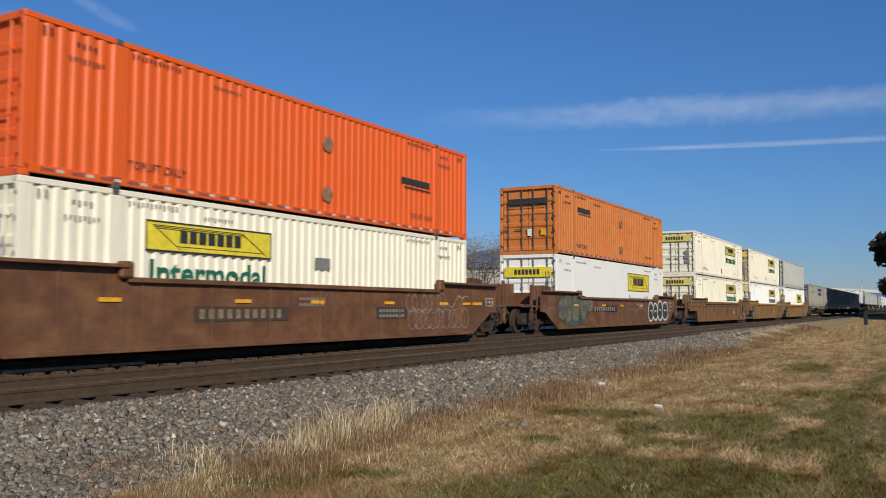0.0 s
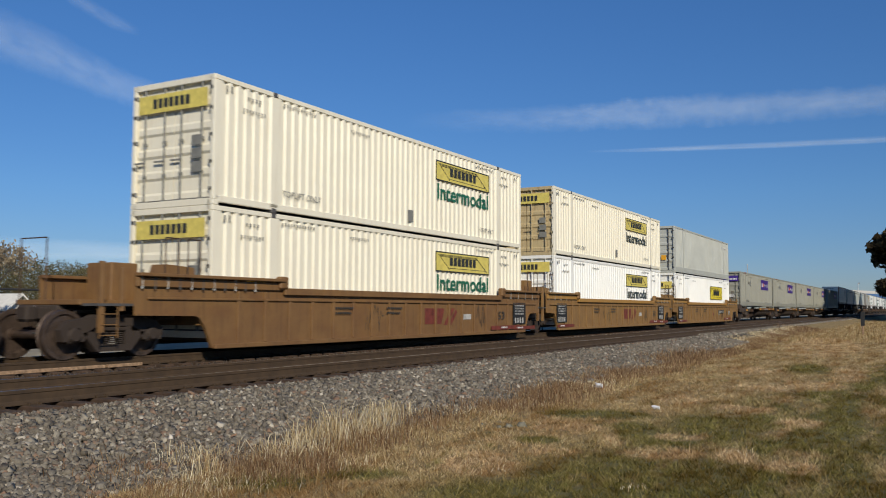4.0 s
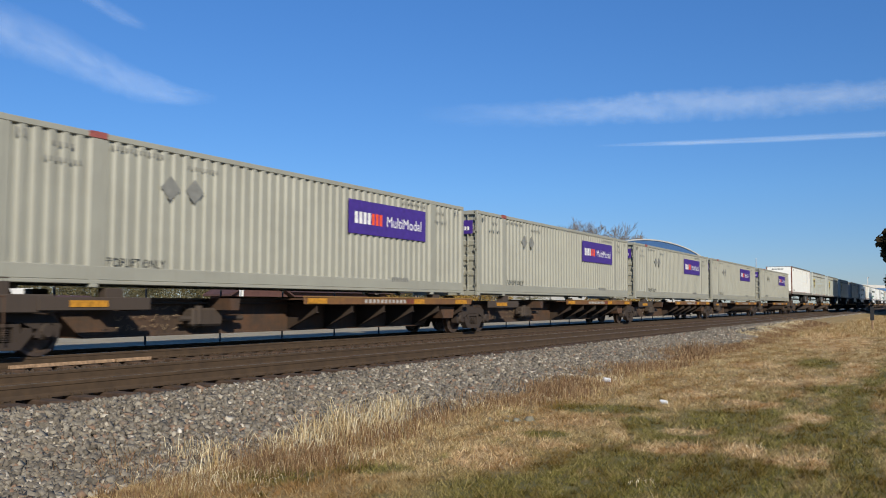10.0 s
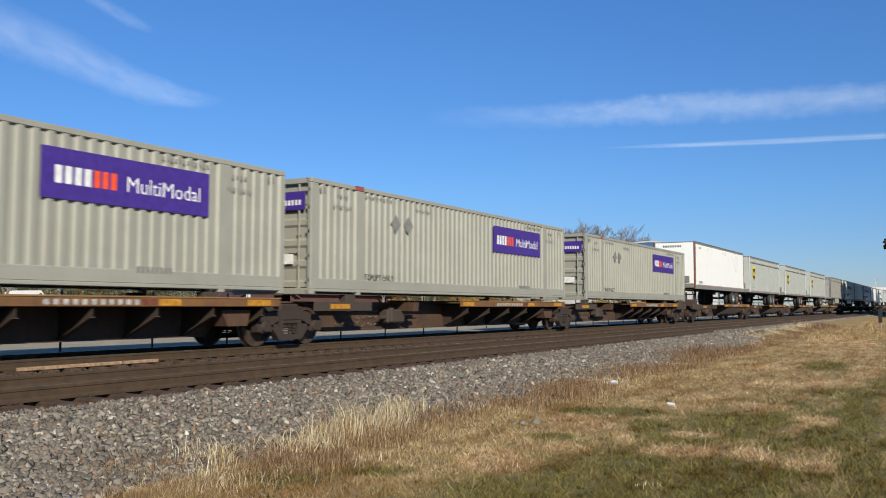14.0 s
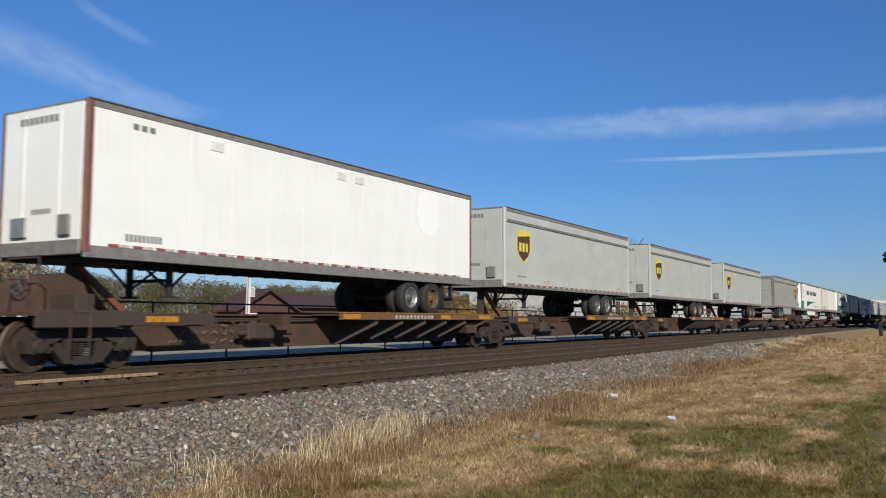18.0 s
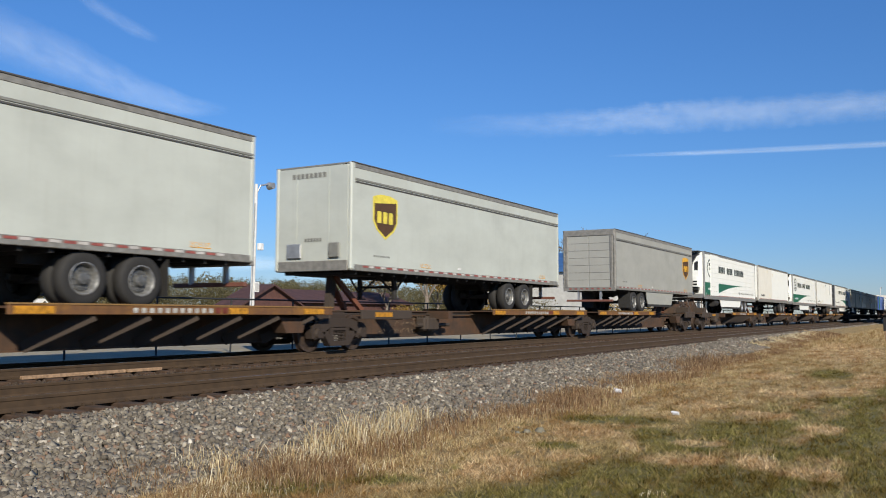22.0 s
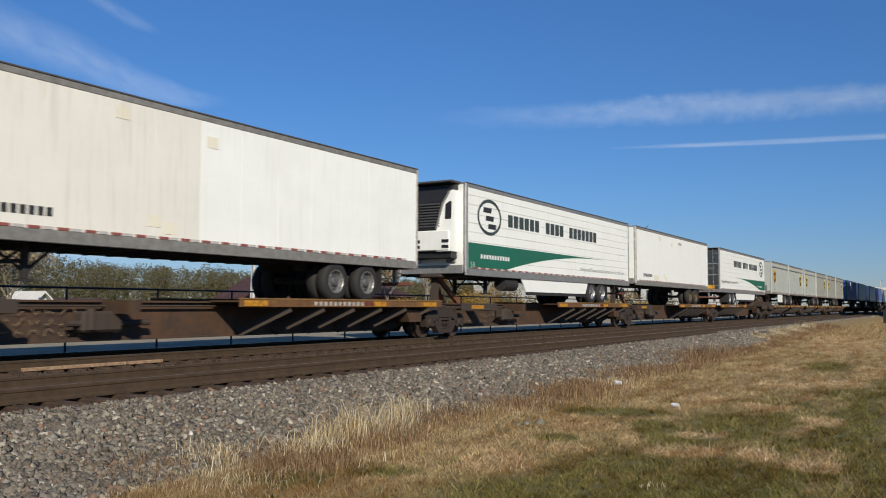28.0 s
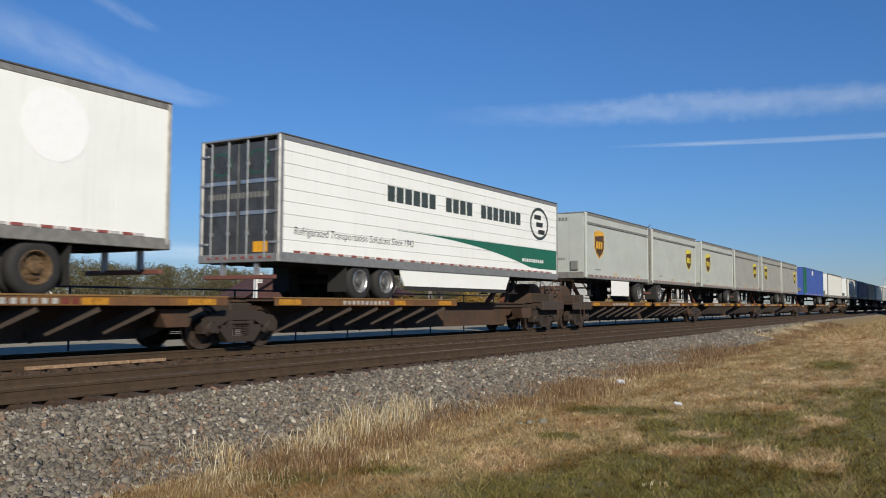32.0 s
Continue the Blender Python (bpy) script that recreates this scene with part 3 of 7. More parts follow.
def container(label, x, z, material, door_paint=None, group="containers on the train", rod_paint=None, sill=None, flat=False):
    c = box_meshes()
    door_paint, rod_paint, sill = door_paint or material, rod_paint or material, sill or material
    t = on_train("container", label, "container", x, group, z)
    L, W = BOX_L, HALF
    put = lambda name, key, mat_, at=None, lab="", parent=t: part(name, tinted(c[key], key, mat_), mat_, parent, lab, at)
    for tag in ("near", "far"):
        for i in range(3):
            put("side_wall", ("flat_%s%d" if flat else "soft_%s%d" if material in (ORANGE, ORANGE_OLD) else "side_%s%d") % (tag, i), material)
    put("roof", "roof", material)
    put("floor", "floor", UNDER)
    put("end_wall", "end", material)
    put("door_header", "header", door_paint)
    put("door_sill", "door_sill", door_paint)
    for s in (-1, 1):
        put("top_rail", "top_rail", material, (0, s * (W - 0.035), 0))
        deep = material in (STONE_GREY, GREY_BOX)
        put("bottom_rail", ("deep_rail" if s < 0 else "deep_rail_far") if deep else "bottom_rail", sill, (0, s * (W - 0.04), 0))
        for px, w in ((0.085, "post0.09"), (2.0, "post0.13"), (L - 2.0, "post0.13"), (L - 0.085, "post0.09")):
            put("post", w, material, (px, s * (W - 0.06), 0))
            for cz in (0.0, BOX_H - 0.12):
                put("corner_casting", "casting", DARK_TRIM if 1 < px < L - 1 and material is not STONE_GREY else material, (px if 1 < px < L - 1 else (0.09 if px < 1 else L - 0.09), s * (W - 0.078), cz))
        door = part("door", tinted(c["door"], "door", door_paint), door_paint, t, at=(0, -1.16 if s < 0 else 0.0, 0))
        for k in (0.22, 0.85):
            part("lock_rod", tinted(c["rod"], "rod", rod_paint), rod_paint, door, at=(0, k + 0.05, 0))
        for hz in (0.35, 0.95, 1.55, 2.15, 2.6):
            put("hinge", "hinge", rod_paint, (0.0, s * 1.2, hz))
    return t


FACE = -HALF - 0.004


def panel(name, x0, x1, z0, z1, material, parent, label="", y=FACE, thick=0.004):
    return part(name, Shape().box(x0, x1, y - thick, y, z0, z1), material, parent, label)


def end_panel(name, y0, y1, z0, z1, material, parent, label="", x=0.0, thick=0.004):
    return part(name, Shape().box(x - thick, x, y0, y1, z0, z1), material, parent, label)


def haulier_sign(t, x, z, w, h, material=SIGN_YELLOW, framed=True):
    """A yellow plate with a dark rim, a boxy outline and plain bars for its name."""
    s = panel("sign_plate", x, x + w, z, z + h, material, t, "yellow sign plate with dark bars")
    y = FACE - 0.008
    if framed:
        rim = Shape()
        for a, b, c, d in ((x, x + w, z, z + 0.035), (x, x + w, z + h - 0.035, z + h), (x, x + 0.035, z, z + h), (x + w - 0.035, x + w, z, z + h)):
            rim.box(a, b, y - 0.004, y, c, d)
        part("sign_rim", rim, BLACK_INK, s)
    wire = Shape()
    for k in range(3):
        q = k * 0.05 * h
        for a, b in (((0.05, 0.85), (0.22, 0.2)), ((0.22, 0.2), (0.93, 0.2)), ((0.05, 0.85), (0.74, 0.85)), ((0.74, 0.85), (0.93, 0.2))):
            if k == 0 or a[0] != 0.22:
                wire.beam((x + a[0] * w + k * 0.012 * w, y, z + a[1] * h - q), (x + b[0] * w + k * 0.012 * w, y, z + b[1] * h - q), 0.012, 0.012)
    part("sign_outline", wire, BLACK_INK, s)
    bars(x + 0.24 * w, y - 0.009, z + 0.33 * h, 0.5 * w, 0.4 * h, 7, BLACK_INK, s, 0.22, "name_bar")
    return s


def small_marks(t, rnd, ink=GREY_INK):
    """Plain bars where container numbers and limits are painted."""
    L = BOX_L
    for x in (1.05, L - 1.75):
        bars(x, FACE, 2.5, 0.5, 0.08, 4, ink, t, 0.55)
        bars(x - 0.15, FACE, 2.22, 0.8, 0.08, 8, ink, t, 0.55)
    bars(2.3, FACE, 2.62, 1.3, 0.075, 12, ink, t, 0.55)
    bars(L - 3.7, FACE, 2.62, 1.3, 0.075, 12, ink, t, 0.55)
    bars(4.2 + rnd, FACE, 2.5, 0.9, 0.07, 9, ink, t, 0.55)
    for x in (0.35, 0.5, L - 0.6, L - 0.45):
        panel("marking", x, x + 0.05, 2.55, 2.7, ink, t)


def parcel_sign(t):
    s = panel("sign_plate", 9.8, 13.72, 1.59, 2.5, PURPLE, t, "purple sign plate with plain bars")
    y = FACE - 0.007
    bars(10.08, y, 1.87, 0.8, 0.32, 4, WHITE_INK, s, 0.3, "name_bar")
    bars(10.88, y, 1.87, 0.55, 0.32, 3, RED_INK, s, 0.3, "name_bar")
    lettering("MultiModal", 11.62, y, 1.87, 1.85, 0.3, WHITE_INK, s)
    e = end_panel("sign_plate", -1.1, 1.1, 2.1, 2.56, PURPLE, t, "purple sign plate with plain bars", x=0.0)
    bars(-0.007, 0.9, 2.2, 0.5, 0.2, 3, WHITE_INK, e, 0.15, "name_bar", True)
    bars(-0.007, 0.38, 2.2, 0.35, 0.2, 2, RED_INK, e, 0.15, "name_bar", True)
    bars(-0.007, -0.1, 2.22, 0.9, 0.13, 8, WHITE_INK, e, 0.35, "name_bar", True)


def door_plate(t, z, material=SIGN_YELLOW_OLD):
    e = end_panel("sign_plate", -1.08, 1.08, z, z + 0.42, material, t, "yellow sign plate with dark bars", x=-0.002)
    bars(-0.009, 0.62, z + 0.1, 1.2, 0.22, 7, BLACK_INK, e, 0.25, "name_bar", True)


LOW, HIGH, DECK = 0.32, 3.22, 1.237


def double_stacks():
    # first stack: bright orange on cream
    t = container("bright orange corrugated container stacked on a cream one", 8.95, HIGH, ORANGE)
    small_marks(t, 0.3, BLACK_INK)
    lettering("TOPLIFT ONLY", 2.25, FACE, 0.42, 1.5, 0.17, BLACK_INK, t)
    lettering("TOPLIFT ONLY", 12.6, FACE, 0.42, 1.3, 0.15, MAROON_TRIM, t)
    for z in (0.65, 1.95):
        part("vent_disc", Shape().lathe((8.55, FACE, z), [(-0.02, 0.02), (-0.02, 0.2), (0.0, 0.21)], 16), VENT_DISC, t, "round dull vent cover")
    m = panel("name_mark", 12.1, 13.7, 1.42, 1.6, BLACK_INK, t)
    panel("name_mark", 12.25, 13.75, 1.3, 1.34, BLACK_INK, t)
    tape(t, 0.12, 0.06, 0.2)
    t = container("cream corrugated container with a yellow sign and green lettering", 8.95, LOW, CREAM)
    small_marks(t, 0.1)
    haulier_sign(t, 2.72, 1.76, 3.7, 0.62)
    lettering("Intermodal", 2.85, FACE, 1.1, 3.4, 0.5, GREEN_INK, t)
    panel("name_mark", 8.1, 8.7, 1.6, 1.9, GREY_INK, t)
    # second stack: faded orange on white
    t = container("faded orange container with dark door rods", 32.98, HIGH, ORANGE_OLD, rod_paint=DARK_TRIM)
    small_marks(t, 0.5, BLACK_INK)
    lettering("TOPLIFT ONLY", 2.25, FACE, 0.42, 1.5, 0.15, BLACK_INK, t)
    lettering("TOPLIFT ONLY", 12.6, FACE, 0.42, 1.3, 0.15, BLACK_INK, t)
    for z in (0.65, 1.95):
        part("vent_disc", Shape().lathe((8.55, FACE, z), [(-0.02, 0.02), (-0.02, 0.2), (0.0, 0.21)], 16), VENT_DISC, t, "round dull vent cover")
    panel("name_mark", 2.5, 4.1, 2.0, 2.2, BLACK_INK, t)
    panel("name_mark", 2.6, 4.15, 1.9, 1.93, BLACK_INK, t)
    e = end_panel("name_mark", -0.9, 0.9, 2.14, 2.38, BLACK_INK, t, x=-0.004)
    end_panel("name_mark", -0.85, 0.85, 2.03, 2.06, BLACK_INK, t, x=-0.004)
    end_panel("placard", -0.85, -0.6, 0.8, 1.08, SAFETY, t, "small orange placard", x=-0.004)
    end_panel("placard", -0.2, 0.0, 0.78, 1.08, WHITE_INK, t, x=-0.004)
    tape(t, 0.12, 0.06, 0.2)
    t = container("clean smooth white container with a framed yellow sign", 32.98, LOW, WHITE, rod_paint=GREY_INK, flat=True)
    small_marks(t, 0.4)
    haulier_sign(t, 9.55, 1.53, 3.7, 0.92)
    door_plate(t, 1.95, SIGN_YELLOW)
    lettering("Intermodal", 9.8, FACE, 0.9, 3.3, 0.42, NAME_INK, t)
    # third to fifth stack
    for x, up, low, ink in ((56.9, CREAM, CREAM, GREEN_INK), (76.4, CREAM_RUSTY, WHITE, NAME_INK)):
        for z, m, d in ((HIGH, CREAM if up is CREAM_RUSTY else up, up), (LOW, low, low)):
            t = container("cream container with weathered doors and a yellow sign" if m is CREAM else "white container with a yellow sign", x, z, m, d, rod_paint=GREY_INK if x < 60 else d)
            small_marks(t, x % 1)
            haulier_sign(t, 9.65, 1.83, 3.75, 0.64, SIGN_YELLOW_OLD)
            lettering("Intermodal", 9.75, FACE, 1.22, 3.6, 0.52, ink, t)
            lettering("TOPLIFT ONLY", 2.3, FACE, 0.42, 1.5, 0.16, GREY_INK, t)
            lettering("TOPLIFT ONLY", 12.7, FACE, 0.42, 1.1, 0.14, GREY_INK, t)
            door_plate(t, 2.2)
            for k in range(3):
                end_panel("placard", -0.95 + k * 0.02, -0.62, 0.75 + k * 0.3, 0.98 + k * 0.3, GREY_INK, t, x=-0.003)
            panel("vent_mark", 8.0, 8.3, 0.35, 0.7, GREY_INK, t)
    t = container("plain grey container with ribbed doors", 95.87, HIGH, GREY_BOX, rod_paint=DARK_TRIM)
    bars(13.6, FACE, 2.3, 0.5, 0.12, 3, WHITE_INK, t)
    bars(14.6, FACE, 2.3, 1.2, 0.14, 9, WHITE_INK, t)
    bars(13.5, FACE, 0.6, 0.4, 0.2, 2, WHITE_INK, t)
    end_panel("placard", -0.75, -0.45, 0.8, 1.1, SAFETY, t, "small orange placard", x=-0.004)
    t = container("white container with a framed yellow sign", 95.87, LOW, WHITE, rod_paint=GREY_INK)
    small_marks(t, 0.2)
    haulier_sign(t, 9.6, 1.36, 3.85, 0.95)
    door_plate(t, 1.95)


def tape(t, z, h, gap, x0=0.4, x1=15.8, y=FACE, step=0.62):
    """Red and white reflecting tape along a lower edge."""
    red, white = Shape(), Shape()
    n = int((x1 - x0) / step)
    for i in range(n):
        a = x0 + i * step
        red.box(a, a + step * 0.45, y - 0.004, y, z, z + h)
        white.box(a + step * 0.5, a + step * (0.95 - gap), y - 0.004, y, z, z + h)
    tagged(part("reflective_tape", red, RED, t, "red reflecting tape"), kind="stuff")
    tagged(part("reflective_tape", white, WHITE_REFLECT, t, "white reflecting tape"), kind="stuff")


def parcel_containers():
    for i, x in enumerate((116.9, 134.05, 151.35, 168.47, 187.08)):
        t = container("warm grey container with purple sign plates", x, DECK, STONE_GREY, group="warm grey containers in a row")
        parcel_sign(t)
        small_marks(t, i * 0.2)
        lettering("TOPLIFT ONLY", 2.25, FACE, 0.4, 1.4, 0.17, BLACK_INK, t)
        bars(11.9, FACE, 0.34, 0.9, 0.13, 8, GREY_INK, t)
        for k in (3.75, 4.4):
            part("placard", Shape().prism([(k, 1.78), (k + 0.26, 2.04), (k, 2.3), (k - 0.26, 2.04)], FACE - 0.004, FACE), GREY_INK, t, "grey diamond placard")
        end_panel("placard", -0.75, -0.25, 0.75, 1.0, WHITE_INK, t, x=-0.004)
        panel("lift_mark", 1.8, 2.2, 2.78, 2.9, RED, t)


double_stacks()
parcel_containers()


# ---- wagons ----
def stroke(pts, y, w, onto=None):
    """A flat painted line through points in x, z."""
    n, p = len(pts), []
    closed = n > 3 and math.dist(pts[0], pts[-1]) < 1e-6
    for i, (x, z) in enumerate(pts):
        a = pts[i - 1] if i else (pts[-2] if closed else pts[0])
        b = pts[i + 1] if i < n - 1 else (pts[1] if closed else pts[-1])
        dx, dz = b[0] - a[0], b[1] - a[1]
        d = math.hypot(dx, dz) or 1
        p += [(x - dz / d * w / 2, y, z + dx / d * w / 2), (x + dz / d * w / 2, y, z - dx / d * w / 2)]
    return (onto or Shape()).add(p, [(2 * i, 2 * i + 1, 2 * i + 3, 2 * i + 2) for i in range(n - 1)])


def scrawl(t, x, z, w, h, loops, material, seed, thick=0.025, y=-1.462):
    """Sprayed loops and zigzags."""
    rnd = random.Random(seed)
    for k in range(loops):
        cx, rx = x + w * (k + 0.5) / loops, w / loops * rnd.uniform(0.5, 1.0)
        pts = [(cx + rx * math.cos(a * 0.5236) * (1 + 0.12 * rnd.random()), z + h / 2 + h / 2 * math.sin(a * 0.5236) * (1 - 0.15 * rnd.random())) for a in range(13)]
        part("graffiti", stroke(pts, y - 0.001 * k, thick), material, t, "sprayed graffiti line")


def scribble(t, x, z, w, h, n, material, seed, thick=0.012, y=-1.462):
    rnd = random.Random(seed)
    pts = [(x + w * i / n, z + h * rnd.random()) for i in range(n + 1)]
    part("graffiti", stroke(pts, y, thick), material, t, "sprayed graffiti line")


def bubble(t, x, z, rx, rz, fill, line, seed, y, thick=0.03, halo=None):
    """A rounded graffiti letter: a filled shape within a sprayed outline."""
    rnd = random.Random(seed)
    wob = [1 + 0.14 * rnd.uniform(-1, 1) for _ in range(6)]
    ring = lambda g: [(x + g * rx * math.cos(a * 0.2618) * wob[a % 24 // 4], z + g * rz * math.copysign(abs(math.sin(a * 0.2618)) ** 0.75, math.sin(a * 0.2618))) for a in range(24)]
    part("graffiti", Shape().prism(ring(1.0), y - 0.002, y), fill, t, "sprayed graffiti letter")
    pts = ring(1.0)
    part("graffiti", stroke(pts + pts[:1], y - 0.004, thick), line, t, "sprayed graffiti outline")
    if halo:
        pts = ring(0.8)
        part("graffiti", stroke(pts + pts[:1], y - 0.005, thick * 0.4), halo, t, "sprayed graffiti line")
    part("graffiti", stroke([(x - rx * 0.35, z + 0.06), (x + rx * 0.1, z + 0.02), (x + rx * 0.4, z + 0.05)], y - 0.006, thick * 0.7), line, t, "sprayed graffiti line")


def brake_wheel(t, x, y, z):
    sh = Shape()
    ring = [(x, y + 0.28 * math.cos(a * 0.5236), z + 0.28 * math.sin(a * 0.5236)) for a in range(12)]
    for i in range(12):
        sh.rod(ring[i], ring[(i + 1) % 12], 0.016, n=5)
    for i in range(0, 12, 2):
        sh.rod((x, y, z), ring[i], 0.012, n=4)
    part("brake_wheel", sh, DARK_TRIM, t, "spoked hand brake wheel")


def handrail(t, x, y, z0, z1, w=0.4, along_y=False):
    e = (x, y + w, z1) if along_y else (x + w, y, z1)
    e0 = (x, y + w, z0) if along_y else (x + w, y, z0)
    part("handrail", Shape().rod((x, y, z0), (x, y, z1), 0.014, n=6).rod((x, y, z1), e, 0.014, n=6).rod(e, e0, 0.014, n=6), SPINE, t)


def well_car(x, paint, label, top, step, front, rear, bogies, panels, coupled):
    """A depressed well between two end decks. front, rear: how far the end decks reach past the container."""
    t = on_train("well_car", label, "railway wagon", x, "container well wagons")
    L, Y = BOX_L, 1.45
    a, b = -0.25, L + 0.25
    brown = paint is BROWN_WELL
    wa, wb = -(front - (0.85 if front > 2 else 0.35)), L + rear - (0.95 if rear > 2 else 0.35)
    bot_a, bot_b = (-0.35, L + 0.1) if brown else (-0.1, L - 0.1)
    run_out = 1.3 if brown else 0.5
    rim = MUSTARD_BRIGHT if paint is MUSTARD else paint
    for s in (-1, 1):
        out = [(bot_a, 0.13), (bot_b, 0.13)]
        out += [(bot_b + run_out * q, 0.13 + 0.69 * (q if brown else math.sin(q * 1.5708))) for q in (0.25, 0.5, 0.75, 1.0)] + [(wb, 0.84), (wb, step), (L - 2.05, step), (L - 2.17, top + 0.02), (L - 2.17, top)]
        out += [(2.17, top), (2.17, top + 0.02), (2.05, step), (wa, step), (wa, 0.84)] + [(bot_a - run_out * q, 0.13 + 0.69 * (q if brown else math.sin(q * 1.5708))) for q in (1.0, 0.75, 0.5, 0.25)]
        part("side_wall", Shape().prism(out, s * (Y - 0.035), s * Y), paint, t, "")
        part("top_chord", Shape().box(2.17, L - 2.17, s * (Y + 0.03) - 0.07, s * (Y + 0.03) + 0.03, top - (0.09 if brown else 0.15), top + 0.012, 0.012), rim, t)
        part("bottom_sill", Shape().box(bot_a + 0.05, bot_b - 0.05, s * (Y + 0.02) - 0.06, s * (Y + 0.02) + 0.04, 0.1, 0.2, 0.012), paint, t)
        for e0, e1 in ((wa, 2.1), (L - 2.1, wb)):
            part("end_chord", Shape().box(e0, e1, s * (Y + 0.02) - 0.16, s * (Y + 0.02) + 0.03, step - 0.06, step + 0.01, 0.012), paint, t)
            if not brown:
                part("end_chord", Shape().box(e0, e1, s * (Y + 0.02) - 0.05, s * (Y + 0.02) + 0.028, step - 0.26, step - 0.08, 0.012), rim, t)
        for q in (2.1, L - 2.1):
            part("chord_casting", Shape().box(q - 0.16, q + 0.16, s * (Y + 0.01) - 0.13, s * (Y + 0.01) + 0.05, top - 0.02, step + 0.07, 0.04), paint, t)
        for e, sg in ((bot_b, 1), (bot_a, -1)):
            pts = [(e + sg * run_out * q, 0.13 + 0.69 * (q if brown else math.sin(q * 1.5708))) for q in (0, 0.25, 0.5, 0.75, 1.0)] + [(wb if sg > 0 else wa, 0.84)]
            arch = Shape()
            for (x0, z0), (x1, z1) in zip(pts, pts[1:]):
                arch.beam((x0, s * (Y + 0.005), z0), (x1, s * (Y + 0.005), z1), 0.08, 0.04)
            part("arch_flange", arch, paint, t)
    if not brown:
        part("upper_rail", Shape().box(wa + 0.3, wb - 0.3, -Y - 0.05, -Y - 0.001, top - 0.3, top - 0.25, 0.01), paint, t)
        for e0, e1 in ((wa, 1.5), (L - 1.5, wb)):
            n = int((e1 - e0) / 0.32)
            for k in range(n):
                part("hand_post", Shape().box(e0 + 0.1 + k * 0.32, e0 + 0.14 + k * 0.32, -Y - 0.07, -Y - 0.049, step - 0.3, step - 0.04), DARK_TRIM if k % 2 else STENCIL, t)
    n = 18 if not brown else 9
    for i in range(n):
        rx = 0.7 + (L - 1.4) * i / (n - 1)
        hi = top - (0.09 if brown else 0.3) if 2.2 < rx < L - 2.2 else step - (0.06 if brown else 0.3)
        w = 0.05 if not brown else 0.012
        part("rib", Shape().box(rx - w, rx + w, -Y - 0.04, -Y - 0.001, 0.2, hi, 0.008), paint, t)
    part("well_floor", Shape().box(a + 0.5, b - 0.5, -Y + 0.04, Y - 0.04, 0.25, 0.315), SPINE_DARK, t)
    for e, far, sgn in ((a, -front, -1), (b, L + rear, 1)):
        x0, x1 = min(e, far), max(e, far)
        part("end_bulkhead", Shape().box(min(e, e + sgn * 0.12), max(e, e + sgn * 0.12), -Y + 0.04, Y - 0.04, 0.6, step - 0.06, 0.01), paint, t)
        part("end_deck", Shape().box(x0, x1, -0.95, 0.95, 1.02, 1.12, 0.01), paint, t)
        part("centre_sill", Shape().box(x0, x1, -0.33, 0.33, 0.72, 1.02, 0.02), SPINE_DARK, t)
        mid = e + sgn * 0.6
        far_end = coupled[0 if sgn < 0 else 1]
        part("end_cabinet", Shape().prism([(mid - 0.55, 1.12), (mid + 0.55, 1.12), (mid + 0.45, step + 0.18), (mid - 0.3, step + 0.22)], -1.2, -0.75), paint, t)
        part("end_cabinet", Shape().box(mid - 0.35, mid + 0.35, 0.4 if far_end else -0.5, 1.2, 1.12, step + (0.3 if far_end else 0.5), 0.02), paint, t)
        part("brake_gear", Shape().rod((x0 + 0.15, -0.62, 0.9), (x1 - 0.1, -0.62, 0.9), 0.035, n=6).box(mid - 0.3, mid + 0.2, -0.95, -0.6, 0.72, 1.0, 0.03).rod((mid - 0.6, -0.8, 1.22), (mid + 0.7, -0.8, 1.22), 0.09, n=10), SPINE_DARK, t)
        part("end_post", Shape().box(far - sgn * 0.16 - 0.05, far - sgn * 0.16 + 0.05, -1.4, -1.3, 0.5, step + 0.2, 0.01).box(far - sgn * 0.6 - 0.04, far - sgn * 0.6 + 0.04, -1.42, -1.36, 0.9, step + 0.1, 0.01), paint, t)
        part("walkway", Shape().box(x0 + 0.05, x1 - 0.05, -1.42, -0.96, 1.0, 1.05), DARK_TRIM, t)
        for k in (0.15, 0.75):
            handrail(t, min(e + sgn * k, e + sgn * (k + 0.35)), -1.38, 1.05, step + 0.75, 0.35)
        handrail(t, far - sgn * 0.1, 0.2, 1.12, step + 0.7, 0.8, True)
        ladder = Shape()
        for k in range(4):
            ladder.rod((far - sgn * 0.5, -1.4, 0.45 + 0.2 * k), (far - sgn * 0.1, -1.4, 0.45 + 0.2 * k), 0.012, n=5)
        ladder.rod((far - sgn * 0.5, -1.4, 0.4), (far - sgn * 0.5, -1.4, 1.12), 0.014, n=5).rod((far - sgn * 0.1, -1.4, 0.4), (far - sgn * 0.1, -1.4, 1.12), 0.014, n=5)
        if coupled[0 if sgn < 0 else 1]:
            part("ladder", ladder, paint, t)
            part("coupler", Shape().box(min(far, far + sgn * 0.4), max(far, far + sgn * 0.4), -0.12, 0.12, 0.74, 0.98, 0.03).box(min(far + sgn * 0.3, far + sgn * 0.55), max(far + sgn * 0.3, far + sgn * 0.55), -0.18, 0.16, 0.7, 1.02, 0.05), BOGIE, t, "rusty knuckle coupler")
            part("air_hose", Shape().rod((far, -0.5, 0.8), (far + sgn * 0.25, -0.45, 0.42), 0.025, n=6).rod((far + sgn * 0.25, -0.45, 0.42), (far + sgn * 0.5, -0.3, 0.5), 0.025, n=6), RUBBER, t)
    for bx in bogies:
        bogie(t, bx - x)
    y = -Y - 0.006
